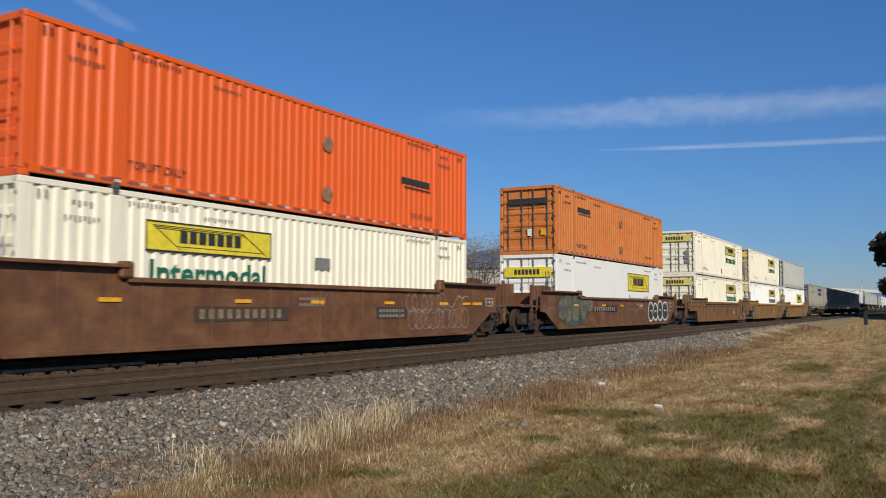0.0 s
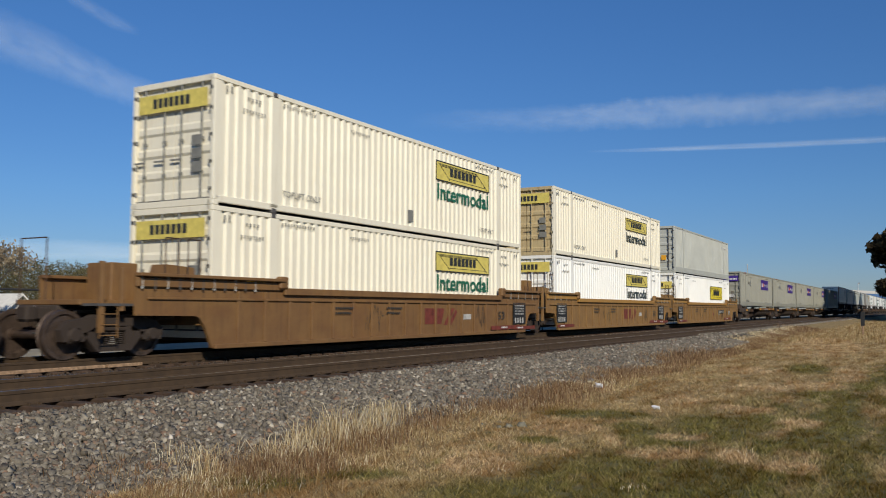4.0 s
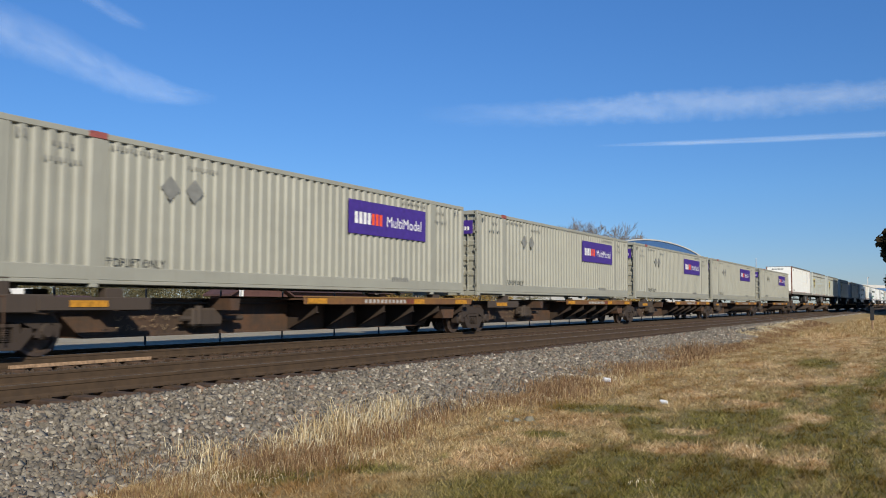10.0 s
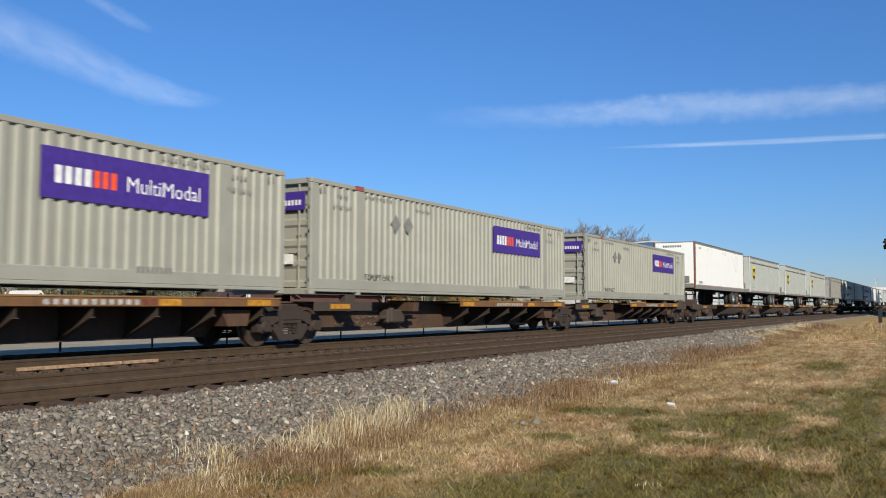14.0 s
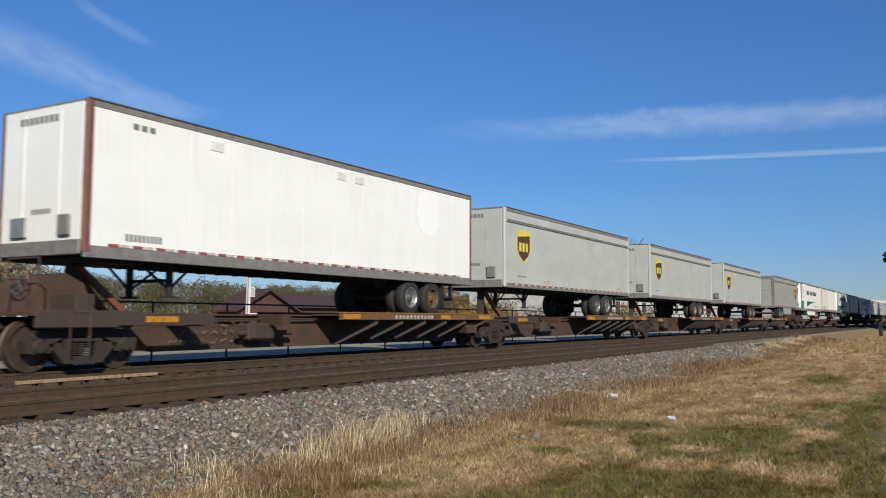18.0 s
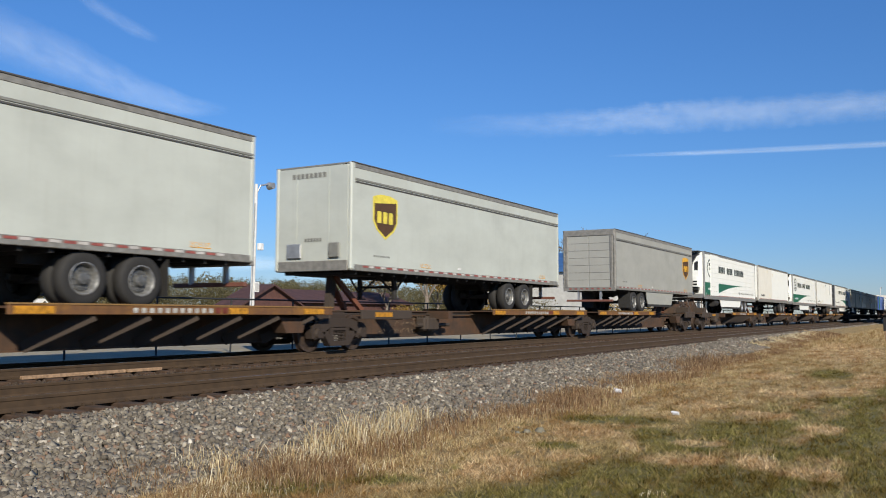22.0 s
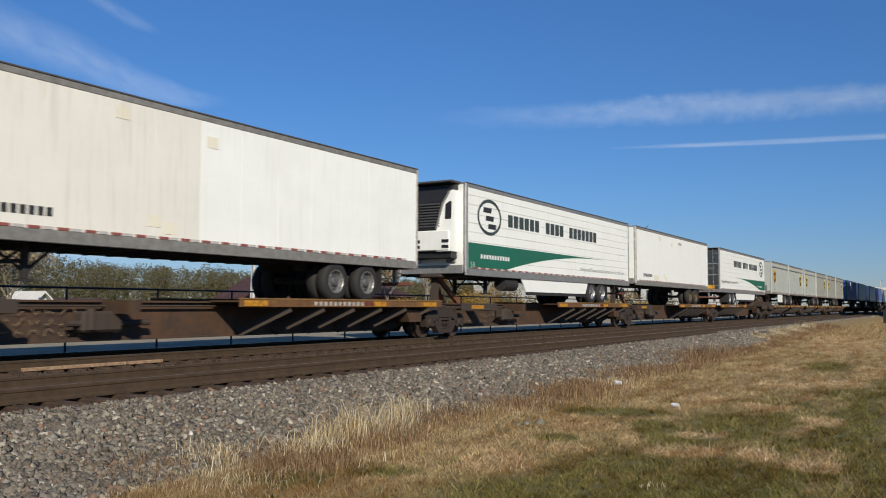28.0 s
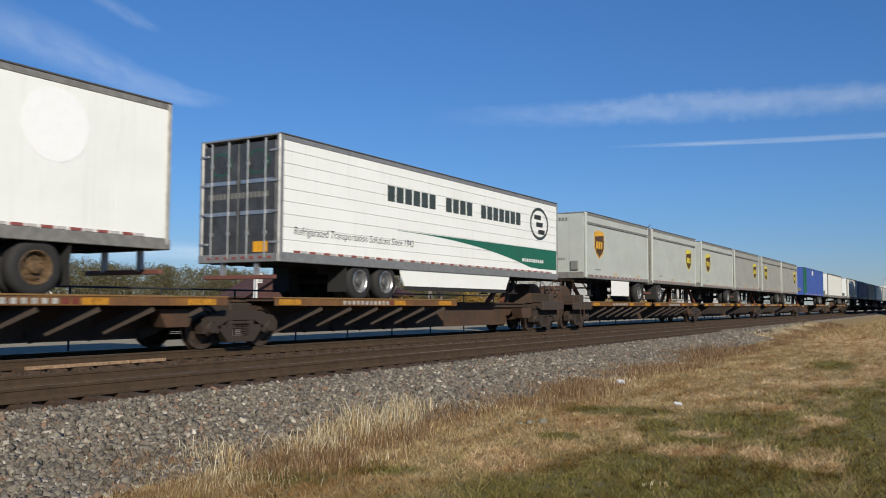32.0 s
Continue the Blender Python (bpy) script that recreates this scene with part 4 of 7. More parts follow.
    if paint is BROWN_WELL:
        for k in (1.55, 5.1, 7.75, 11.0, 14.1, 15.6):
            part("reflector", Shape().box(k, k + 0.5, y - 0.022, y, 1.06, 1.14), SAFETY, t, "yellow reflector strip")
    else:
        for k in panels:
            part("number_panel", Shape().box(k - 0.55, k + 0.55, y - 0.044, y - 0.036, 0.42, 1.2), BLACK, t, "black stencilled panel with pale bars")
            part("number_panel", Shape().box(k - 0.4, k + 0.7, -Y - 0.068, -Y - 0.052, step - 0.14, step + 0.012), BLACK, t)
            for r in range(4):
                bars(k - 0.4, y - 0.048, 1.06 - r * 0.1, 0.8, 0.055, 9 - r, STENCIL, t, 0.45)
            bars(k - 0.42, y - 0.048, 0.45, 0.85, 0.2, 4, STENCIL, t, 0.45)
            part("service_strip", Shape().box(k - 0.5, k + 1.4, y - 0.046, y - 0.036, 0.22, 0.34), STRIP_RED, t, "dull maroon strip with small bars")
            bars(k - 0.2, y - 0.05, 0.26, 0.5, 0.05, 6, WHITE_INK, t)
        if x > 90:
            part("number_panel", Shape().box(11.15, 13.0, y - 0.05, y - 0.04, 0.7, 0.93), BLACK, t, "black number plate with pale bars")
            bars(11.25, y - 0.054, 0.74, 1.65, 0.14, 10, STENCIL, t, 0.45)
        else:
            bars(6.9, y - 0.085, top - 0.1, 1.3, 0.07, 10, BLACK_INK, t, 0.4)
        lettering("53", 13.75, y - 0.044, 0.6, 0.5, 0.28, BLACK_INK, t)
        if x > 90:
            part("check_box", Shape().box(14.7, 15.15, y - 0.044, y - 0.04, 0.62, 0.86), GREY_INK, t, "small white-ruled stencil box")
            for r in range(3):
                part("check_line", Shape().box(14.7, 15.15, y - 0.048, y - 0.045, 0.62 + r * 0.11, 0.64 + r * 0.11), WHITE_INK, t)
        part("service_strip", Shape().box(13.2, 15.6, y - 0.046, y - 0.036, 0.24, 0.38), STRIP_RED, t, "dull maroon strip with small bars")
        bars(14.0, y - 0.05, 0.29, 0.5, 0.05, 6, WHITE_INK, t)
        for q in (0.9, 14.2, 15.4):
            part("reflector", Shape().box(q, q + 0.6, -Y - 0.062, -Y - 0.052, step - 0.15, step - 0.07), SAFETY, t, "yellow reflector strip")
        mark = Shape()
        for p_ in ([(9.3, 0.56), (9.9, 0.56), (9.9, 0.72), (9.3, 0.72)],) if x > 90 else ([(8.75, 0.5), (9.75, 0.5), (9.95, 0.98), (8.75, 0.98)],
                   [(9.9, 0.46), (10.1, 0.46), (10.62, 0.98), (10.42, 0.98)], [(10.2, 0.46), (10.4, 0.46), (10.8, 0.86), (10.7, 0.96)]):
            mark.prism(p_, y - 0.003, y)
        part("owner_mark", mark, STRIP_RED, t, "faded red painted mark")
        scribble(t, 12.0, 0.3, 0.8, 0.8, 14, BLACK_INK, int(x), 0.03, y - 0.003)
        scribble(t, 5.6, 0.35, 0.9, 0.75, 12, BLACK_INK, int(x) + 1, 0.025, y - 0.003)
        part("paint_patch", Shape().box(11.2, 11.75, y - 0.003, y, 0.62, 0.8), STENCIL, t, "pale worn paint patch")
        for k in (4.2, 6.6):
            bars(k, y - 0.042, 0.95, 0.8, 0.06, 8, BLACK_INK, t)
            bars(k, y - 0.042, 0.82, 0.7, 0.06, 7, BLACK_INK, t)
    return t


GUSSET = paint("brown_gusset_steel", (0.033, 0.02, 0.012), (0.022, 0.014, 0.01), 0.7, rough=0.75, rust=0.1)
SAFETY_OLD = plain("worn_yellow_reflector", (0.5, 0.23, 0.02), 0.5, 0, 0.4, 9)
SAGE = plain("pale_sage_spray_paint", (0.125, 0.13, 0.092), 0.7, 0, 0.4, 3)
TEAL = plain("dull_teal_spray_paint", (0.055, 0.082, 0.066), 0.7, 0, 0.4, 3)
LINE_GREEN = plain("dark_green_spray_line", (0.045, 0.052, 0.04), 0.7)
DARK_SPRAY = plain("black_spray_paint", (0.035, 0.034, 0.034), 0.7)
STENCIL = plain("worn_white_stencil", (0.42, 0.41, 0.38), 0.7, 0, 0.3, 12)
RUST_CHALK = plain("faded_tan_spray_line", (0.24, 0.17, 0.1), 0.8, 0, 0.35, 9)
STRIP_RED = plain("dull_maroon_paint", (0.16, 0.035, 0.022), 0.6, 0, 0.3, 7)


def well_cars():
    y = -1.457
    t = well_car(8.95, BROWN_WELL, "rust-brown well wagon with graffiti and yellow reflectors", 1.52, 1.76, 2.6, 2.85, (7.05, 27.0), (), (True, True))
    part("number_panel", Shape().box(3.9, 6.9, y - 0.006, y, 0.66, 0.98), SPINE_DARK, t, "dark painted panel with pale bars")
    bars(4.05, y - 0.008, 0.72, 2.7, 0.2, 10, RUST_CHALK, t, 0.45)
    part("number_panel", Shape().box(10.6, 12.2, y - 0.006, y, 0.66, 0.98), SPINE_DARK, t, "dark painted panel with pale bars")
    for r in range(2):
        bars(10.75, y - 0.008, 0.7 + 0.14 * r, 1.3, 0.08, 8, GREY_INK, t)
        bars(7.3, y - 0.005, 1.0 + 0.14 * r, 1.0, 0.07, 8, GREY_INK, t)
    scrawl(t, 12.3, 0.3, 3.6, 0.66, 9, STENCIL, 3, 0.013)
    scrawl(t, 12.2, 0.8, 2.2, 0.66, 5, STENCIL, 13, 0.013, y - 0.01)
    scribble(t, 14.2, 0.95, 1.4, 0.45, 8, STENCIL, 4, 0.02)
    scribble(t, 15.3, 1.25, 0.7, 0.14, 10, STENCIL, 6, 0.018)
    scribble(t, 8.3, 0.6, 0.5, 0.9, 8, GREY_INK, 5)
    ruled = Shape()
    for q in (0.0, 0.13, 0.26):
        ruled.box(17.25, 17.8, y - 0.005, y, 1.02 + q, 1.045 + q)
    for q in (17.25, 17.52, 17.775):
        ruled.box(q, q + 0.025, y - 0.006, y, 1.02, 1.305)
    part("check_box", ruled, STENCIL, t, "white ruled stencil box")
    part("reflector", Shape().box(16.3, 16.95, y - 0.01, y, 1.06, 1.15), SAFETY, t, "yellow reflector strip")
    t = well_car(32.98, BROWN_WELL, "rust-brown well wagon with a green patch and white graffiti", 1.45, 1.66, 2.85, 2.7, (31.1, 51.1), (), (True, True))
    part("primer_patch", Shape().prism([(-0.2, 0.64), (0.66, 0.22), (2.9, 0.24), (3.3, 0.5), (3.0, 0.82), (-0.2, 0.85)], y - 0.004, y), TEAL, t, "dull teal paint patch")
    for k, (cx, cz, rx, rz) in enumerate(((0.3, 0.92, 0.5, 0.48), (0.85, 0.95, 0.55, 0.6), (1.75, 0.95, 0.5, 0.58), (2.65, 0.98, 0.55, 0.52), (3.45, 1.12, 0.4, 0.32))):
        bubble(t, cx, cz, rx, rz, SAGE, LINE_GREEN, 20 + k, y - 0.003 - 0.002 * k, 0.05)
    scribble(t, -2.0, 0.82, 1.5, 0.2, 12, GREY_INK, 30, 0.03)
    part("number_panel", Shape().box(5.6, 7.25, y - 0.006, y, 0.8, 1.1), BLACK, t, "dark painted panel with pale bars")
    bars(3.95, y - 0.062, 0.85, 3.0, 0.18, 10, plain("faded_white_stencil", (0.26, 0.24, 0.21), 0.7), t, 0.5)
    bars(10.3, y - 0.004, 1.12, 1.6, 0.1, 9, GREY_INK, t)
    for k, (cx, cz, rx, rz) in enumerate(((13.0, 0.8, 0.5, 0.5), (13.85, 0.78, 0.46, 0.46), (14.75, 0.85, 0.5, 0.54), (15.75, 0.82, 0.62, 0.5))):
        bubble(t, cx, cz, rx, rz, DARK_SPRAY, WHITE_INK, 40 + k, y - 0.012 - 0.008 * k, 0.075, GREY_INK)
    scribble(t, 7.6, 0.4, 2.2, 0.9, 16, GREY_INK, 10, 0.02)
    scribble(t, 9.2, 0.78, 3.0, 0.28, 24, GREY_INK, 16, 0.05)
    scribble(t, 16.6, 1.2, 0.75, 0.16, 14, WHITE_INK, 11, 0.018)
    scribble(t, 16.6, 0.98, 0.75, 0.16, 14, WHITE_INK, 12, 0.018)
    scribble(t, 16.6, 0.78, 0.6, 0.12, 10, WHITE_INK, 14, 0.014)
    lab = "mustard-yellow ribbed well wagon unit with black panels"
    well_car(56.9, MUSTARD_WORN, "weathered mustard-yellow ribbed well wagon unit", 1.43, 1.64, 3.0, 1.6, (54.6, 74.73), (15.55,), (True, False))
    well_car(76.4, MUSTARD, lab, 1.43, 1.64, 1.6, 1.6, (94.25,), (0.3, 15.4), (False, False))
    t = well_car(95.87, MUSTARD, lab, 1.43, 1.64, 1.6, 2.75, (113.95,), (0.4,), (False, True))
    brake_wheel(t, 18.6, -0.6, 1.75)


well_cars()


def spine_unit(x0, x1, own, ends, rear_deck=True, front_deck=False, pads=()):
    """A spine wagon unit from joint x0 to joint x1, with wheel decks beside a deep centre sill."""
    t = on_train("spine_car", "rusty articulated spine wagon unit with yellow-edged wheel decks", "railway wagon", x0, "spine wagon units")
    L = x1 - x0
    out = [(0.1, 0.74), (1.6, 0.74), (2.1, 0.29), (L - 2.1, 0.29), (L - 1.6, 0.74), (L - 0.1, 0.74), (L - 0.1, 1.04), (0.1, 1.04)]
    part("centre_sill", Shape().prism(out, -0.42, 0.42), SPINE, t)
    part("sill_flange", Shape().box(2.1, L - 2.1, -0.5, 0.5, 0.265, 0.3).box(0.3, L - 0.3, -0.5, 0.5, 1.02, 1.06), SPINE, t)
    decks = []
    if rear_deck:
        decks.append((L - 9.3, L - 0.75))
    if front_deck:
        decks.append((0.75, 9.0))
    for a, b in decks:
        for s in (-1, 1):
            d = part("wheel_deck", Shape().box(a, b, min(s * 0.5, s * 1.38), max(s * 0.5, s * 1.38), 1.04, 1.08), SPINE, t)
            e = part("deck_edge", Shape().box(a, b, s * 1.4 - 0.03, s * 1.4 + 0.03, 0.93, 1.12, 0.01), MUSTARD_OLD, d, "worn yellow-brown edge beam")
            part("deck_lip", Shape().box(a, b, s * 1.4 - 0.045, s * 1.4 + 0.045, 1.105, 1.135), MUSTARD, d)
            if s < 0:
                for k in (0, 2, 3):
                    q = a + 0.1 + (b - a - 1.2) * k / 3
                    part("reflector", Shape().box(q, q + (0.55 if k % 3 else 0.75), -1.442, -1.432, 0.95, 1.08), SAFETY_OLD, d, "yellow reflector strip")
                bars(a + 2.5, -1.436, 0.965, 2.1, 0.1, 11, STENCIL, d, 0.42)
                bars(a + 4.6, -1.436, 0.96, 0.6, 0.12, 3, STRIP_RED, d)
            for k in range(6):
                q = a + 0.55 + (b - a - 1.1) * k / 5
                rim = [(s * 1.37, 0.94), (s * 1.37, 0.74), (s * 0.43, 0.3), (s * 0.43, 1.03), (s * 0.5, 1.035)]
                web = Shape().add([(q + h, v, w) for h in (-0.012, 0.012) for v, w in rim], [(0, 1, 2, 3, 4), (9, 8, 7, 6, 5)] + [(i, (i + 1) % 5, 5 + (i + 1) % 5, 5 + i) for i in range(5)])
                web.beam((q, s * 1.37, 0.735), (q, s * 0.43, 0.295), 0.13, 0.022)
                if pads:
                    part("gusset", web, GUSSET, d)
                else:
                    q = a + 0.9 + (b - a - 2.4) * k / 5
                    part("strut", Shape().beam((q + 0.8, s * 1.36, 0.93), (q, s * 0.46, 0.34), 0.08, 0.22), GUSSET, d)
    if not front_deck:
        for q in (2.6, 5.4):
            for s in (-1, 1):
                part("cross_arm", Shape().prism([(q - 0.12, 0.8), (q + 0.12, 0.8), (q + 0.16, 1.06), (q - 0.16, 1.06)], min(s * 0.42, s * 1.25), max(s * 0.42, s * 1.25)), SPINE, t)
        part("deck_edge", Shape().box(0.5, 2.9, -1.43, -1.37, 0.82, 1.06, 0.01), SPINE_DARK, t)
        part("reflector", Shape().box(1.1, 1.9, -1.445, -1.432, 0.88, 1.0), SAFETY_OLD, t, "yellow reflector strip")
        part("valve_block", Shape().box(4.6, 5.5, -0.8, -0.45, 0.45, 0.85, 0.05).rod((4.3, -0.7, 0.62), (6.2, -0.7, 0.62), 0.06, n=8).rod((4.8, -0.75, 0.5), (4.8, -0.75, 0.9), 0.09, n=10), SPINE_DARK, t)
    for q in pads:
        for s in (-1, 1):
            part("pedestal", Shape().box(q - 0.2, q + 0.2, s * 1.12 - 0.12, s * 1.12 + 0.12, 1.04, 1.237, 0.01), SPINE_DARK, t)
    part("brake_pipe", Shape().rod((0.8, -0.55, 0.95), (L - 0.8, -0.55, 0.95), 0.025, n=6), SPINE_DARK, t)
    for r in range(3):
        tag, rnd = Shape(), random.Random(int(x0) + r)
        for k in range(11 - 2 * r):
            gx = 2.5 + 0.3 * r + 0.3 * k
            stroke([(gx + 0.05 * i, 0.38 + 0.2 * r + 0.15 * rnd.random()) for i in range(5)], -0.508, 0.016, tag)
        part("graffiti", tag, RUST_CHALK, t, "row of sprayed tan scribbles")
    for e, sgn in ((0.0, 1), (L, -1)):
        part("end_casting", Shape().box(min(e, e + sgn * 0.7), max(e, e + sgn * 0.7), -0.75, 0.75, 0.78, 1.0, 0.04), BOGIE, t)
    for s in (-1, 1):
        part("side_bearing", Shape().prism([(L - 2.4, 0.86), (L - 1.5, 0.86), (L - 1.6, 0.5), (L - 2.2, 0.5)], min(s * 0.8, s * 1.2), max(s * 0.8, s * 1.2)), SPINE, t)
    for bx in own:
        bogie(t, bx - x0)
    for at_end, is_free in zip((0.0, L), ends):
        if is_free:
            sg = -1 if at_end == 0 else 1
            f = at_end + sg * 1.5
            part("coupler", Shape().box(min(at_end, f), max(at_end, f), -0.13, 0.13, 0.74, 0.98, 0.03).box(min(f, f + sg * 0.35), max(f, f + sg * 0.35), -0.2, 0.18, 0.7, 1.02, 0.05), BOGIE, t, "rusty knuckle coupler")
            part("end_platform", Shape().box(min(at_end, at_end + sg * 1.2), max(at_end, at_end + sg * 1.2), -1.35, 1.35, 1.0, 1.06), SPINE, t)
            handrail(t, at_end + sg * 1.1, -1.3, 1.06, 2.0, 0.9, True)
            handrail(t, at_end + sg * 0.5, -1.38, 0.4, 1.06, 0.4)
            brake_wheel(t, at_end + sg * 0.9, -0.4, 1.65)
            m = at_end + sg * 0.15
            part("end_frame", Shape().prism([(m - 0.75, 1.06), (m + 0.75, 1.06), (m + 0.5, 1.62), (m + 0.1, 1.8), (m - 0.35, 1.72)], -0.55, 0.55), SPINE, t, "rusty end frame")
            part("end_frame", Shape().box(m - 1.0, m + 1.0, -1.38, -1.26, 0.78, 1.1, 0.02).box(m - 0.2, m + 0.2, -1.3, -0.5, 1.06, 1.4, 0.02), SPINE_DARK, t)
            part("air_hose", Shape().rod((f, -0.5, 0.8), (f + sg * 0.2, -0.45, 0.42), 0.025, n=6), RUBBER, t)
    return t


HITCH_RED = paint("rusty_red_hitch_paint", (0.15, 0.05, 0.025), (0.05, 0.025, 0.015), 0.7, rough=0.7, rust=0.2)


def hitch(t, x, top, lean=1.0):
    """A folding trailer hitch on the spine."""
    part("hitch_strut", Shape().beam((x + lean, -0.3, 1.06), (x, -0.1, top - 0.12), 0.14, 0.12).beam((x + lean, 0.3, 1.06), (x, 0.1, top - 0.12), 0.14, 0.12), HITCH_RED, t, "rusty red folding hitch strut")
    part("hitch_post", Shape().beam((x - 0.1, 0, 1.06), (x, 0, top - 0.1), 0.2, 0.2), SPINE_DARK, t)
    part("hitch_head", Shape().box(x - 0.35, x + 0.35, -0.4, 0.4, top - 0.12, top - 0.01, 0.03), SPINE_DARK, t)


JOINTS_1 = (117.2, 134.1, 151.05, 168.0, 185.1, 202.0)
JOINTS_2 = (205.95, 222.5, 239.85, 257.2, 274.5, 290.5)
JOINTS_3 = (294.65, 311.0, 328.35, 345.85, 363.3, 379.7)
JOINTS_4 = (383.1, 402.0, 421.2, 440.6, 461.2, 480.3)
JOINTS_5 = (484.2, 501.2, 518.4, 535.6, 552.8, 570.0)
units = {}


def spine_cars():
    for joints, turned, both in ((JOINTS_1, (), ()), (JOINTS_2, (4,), ()), (JOINTS_3, (4,), ()), (JOINTS_4, (), (0, 1, 2)), (JOINTS_5, (), ())):
        for k in range(5):
            own = [joints[k + 1]] if k else [joints[0], joints[1]]
            rear = k not in turned
            units[joints[k]] = spine_unit(joints[k], joints[k + 1], own, (k == 0, k == 4), rear or k in both, (not rear) or k in both, (2.2, 14.2) if joints is JOINTS_1 else ())


spine_cars()


# ---- trailers ----
TYRE = Shape().lathe((0, 0, 0), [(-0.13, 0.3), (-0.14, 0.36), (-0.135, 0.46), (-0.1, 0.505), (0.1, 0.505), (0.135, 0.46), (0.14, 0.36), (0.13, 0.3)], 28, False).mesh("tyre", True)
RIM_SHAPE = Shape().lathe((0, 0, 0), [(-0.12, 0.272), (-0.142, 0.29), (-0.135, 0.306), (-0.08, 0.29), (0.0, 0.262), (0.0, 0.235), (-0.06, 0.262), (-0.12, 0.272)], 24, False)
HUB_SHAPE = Shape().lathe((0, 0, 0), [(0.0, 0.262), (-0.02, 0.225), (-0.045, 0.205), (-0.05, 0.13), (-0.12, 0.1), (-0.13, 0.03)], 24)
for k_ in range(10):
    a_ = k_ * 0.6283
    HUB_SHAPE.rod((0.165 * math.cos(a_), -0.045, 0.165 * math.sin(a_)), (0.165 * math.cos(a_), -0.075, 0.165 * math.sin(a_)), 0.018, n=6)
for k_ in range(5):
    a_ = k_ * 1.2566 + 0.3
    HUB_SHAPE.rod((0.21 * math.cos(a_), -0.03, 0.21 * math.sin(a_)), (0.21 * math.cos(a_), -0.052, 0.21 * math.sin(a_)), 0.02, n=8)
RIM, HUB = RIM_SHAPE.mesh("rim"), HUB_SHAPE.mesh("hub")
HUB_GREY, HUB_RUST = plain("dull_wheel_disc", (0.16, 0.16, 0.155), 0.5, 0.4, 0.35, 8), plain("rusty_wheel_disc", (0.16, 0.1, 0.05), 0.7, 0.2, 0.4, 8)
HUBS = {}
for m_ in (HUB_GREY, HUB_RUST):
    HUBS[m_.name] = HUB.copy()
    HUBS[m_.name].materials.append(m_)
TYRE.materials.append(RUBBER)
RIM_STEEL = plain("worn_rim_steel", (0.3, 0.3, 0.29), 0.45, 0.5, 0.3, 8)
RIMS = {m.name: RIM.copy() for m in (ALLOY, RIM_STEEL, HUB_RUST)}
for m_ in (ALLOY, RIM_STEEL, HUB_RUST):
    RIMS[m_.name].materials.append(m_)


def road_wheel(t, x, s, z, rim):
    w = part("wheel", RIMS[rim.name], rim, t, "dual road wheel", (x, s * 1.1, z))
    if s > 0:
        w.rotation_euler = (0, 0, math.pi)
    hub = HUB_RUST if rim is HUB_RUST else HUB_GREY
    part("hub", HUBS[hub.name], hub, w)
    part("tyre", TYRE, RUBBER, w)
    part("tyre", TYRE, RUBBER, w, at=(0, 0.33, 0))


def shield(t, x, z, w, h, gold):
    """A plain shield emblem: brown field, pale top, three bars."""
    cx = x + w / 2
    rim = [(x, z + h * 0.93), (cx - w * 0.2, z + h), (cx + w * 0.2, z + h), (x + w, z + h * 0.93), (x + w, z + h * 0.4), (x + w * 0.85, z + h * 0.2), (cx, z), (x + w * 0.15, z + h * 0.2), (x, z + h * 0.4)]
    b = part("emblem", Shape().prism(rim, FACE - 0.004, FACE), gold, t, "brown and gold shield emblem")
    k = 0.88
    inner = [(cx + (a - cx) * k, z + h / 2 + (c - z - h / 2) * k) for a, c in rim]
    part("emblem_field", Shape().prism(inner, FACE - 0.009, FACE - 0.005), SHIELD_BROWN, b)
    top = [(cx + (a - cx) * 0.9, c) for a, c in ((x, z + h * 0.78), (x, z + h * 0.9), (cx - w * 0.2, z + h * 0.97), (cx + w * 0.2, z + h * 0.97), (x + w, z + h * 0.9), (x + w, z + h * 0.86))]
    part("emblem_top", Shape().prism(top, FACE - 0.013, FACE - 0.010), gold, b)
    bars(x + w * 0.16, FACE - 0.011, z + h * 0.36, w * 0.7, h * 0.26, 3, gold, b, 0.3, "emblem_bar")


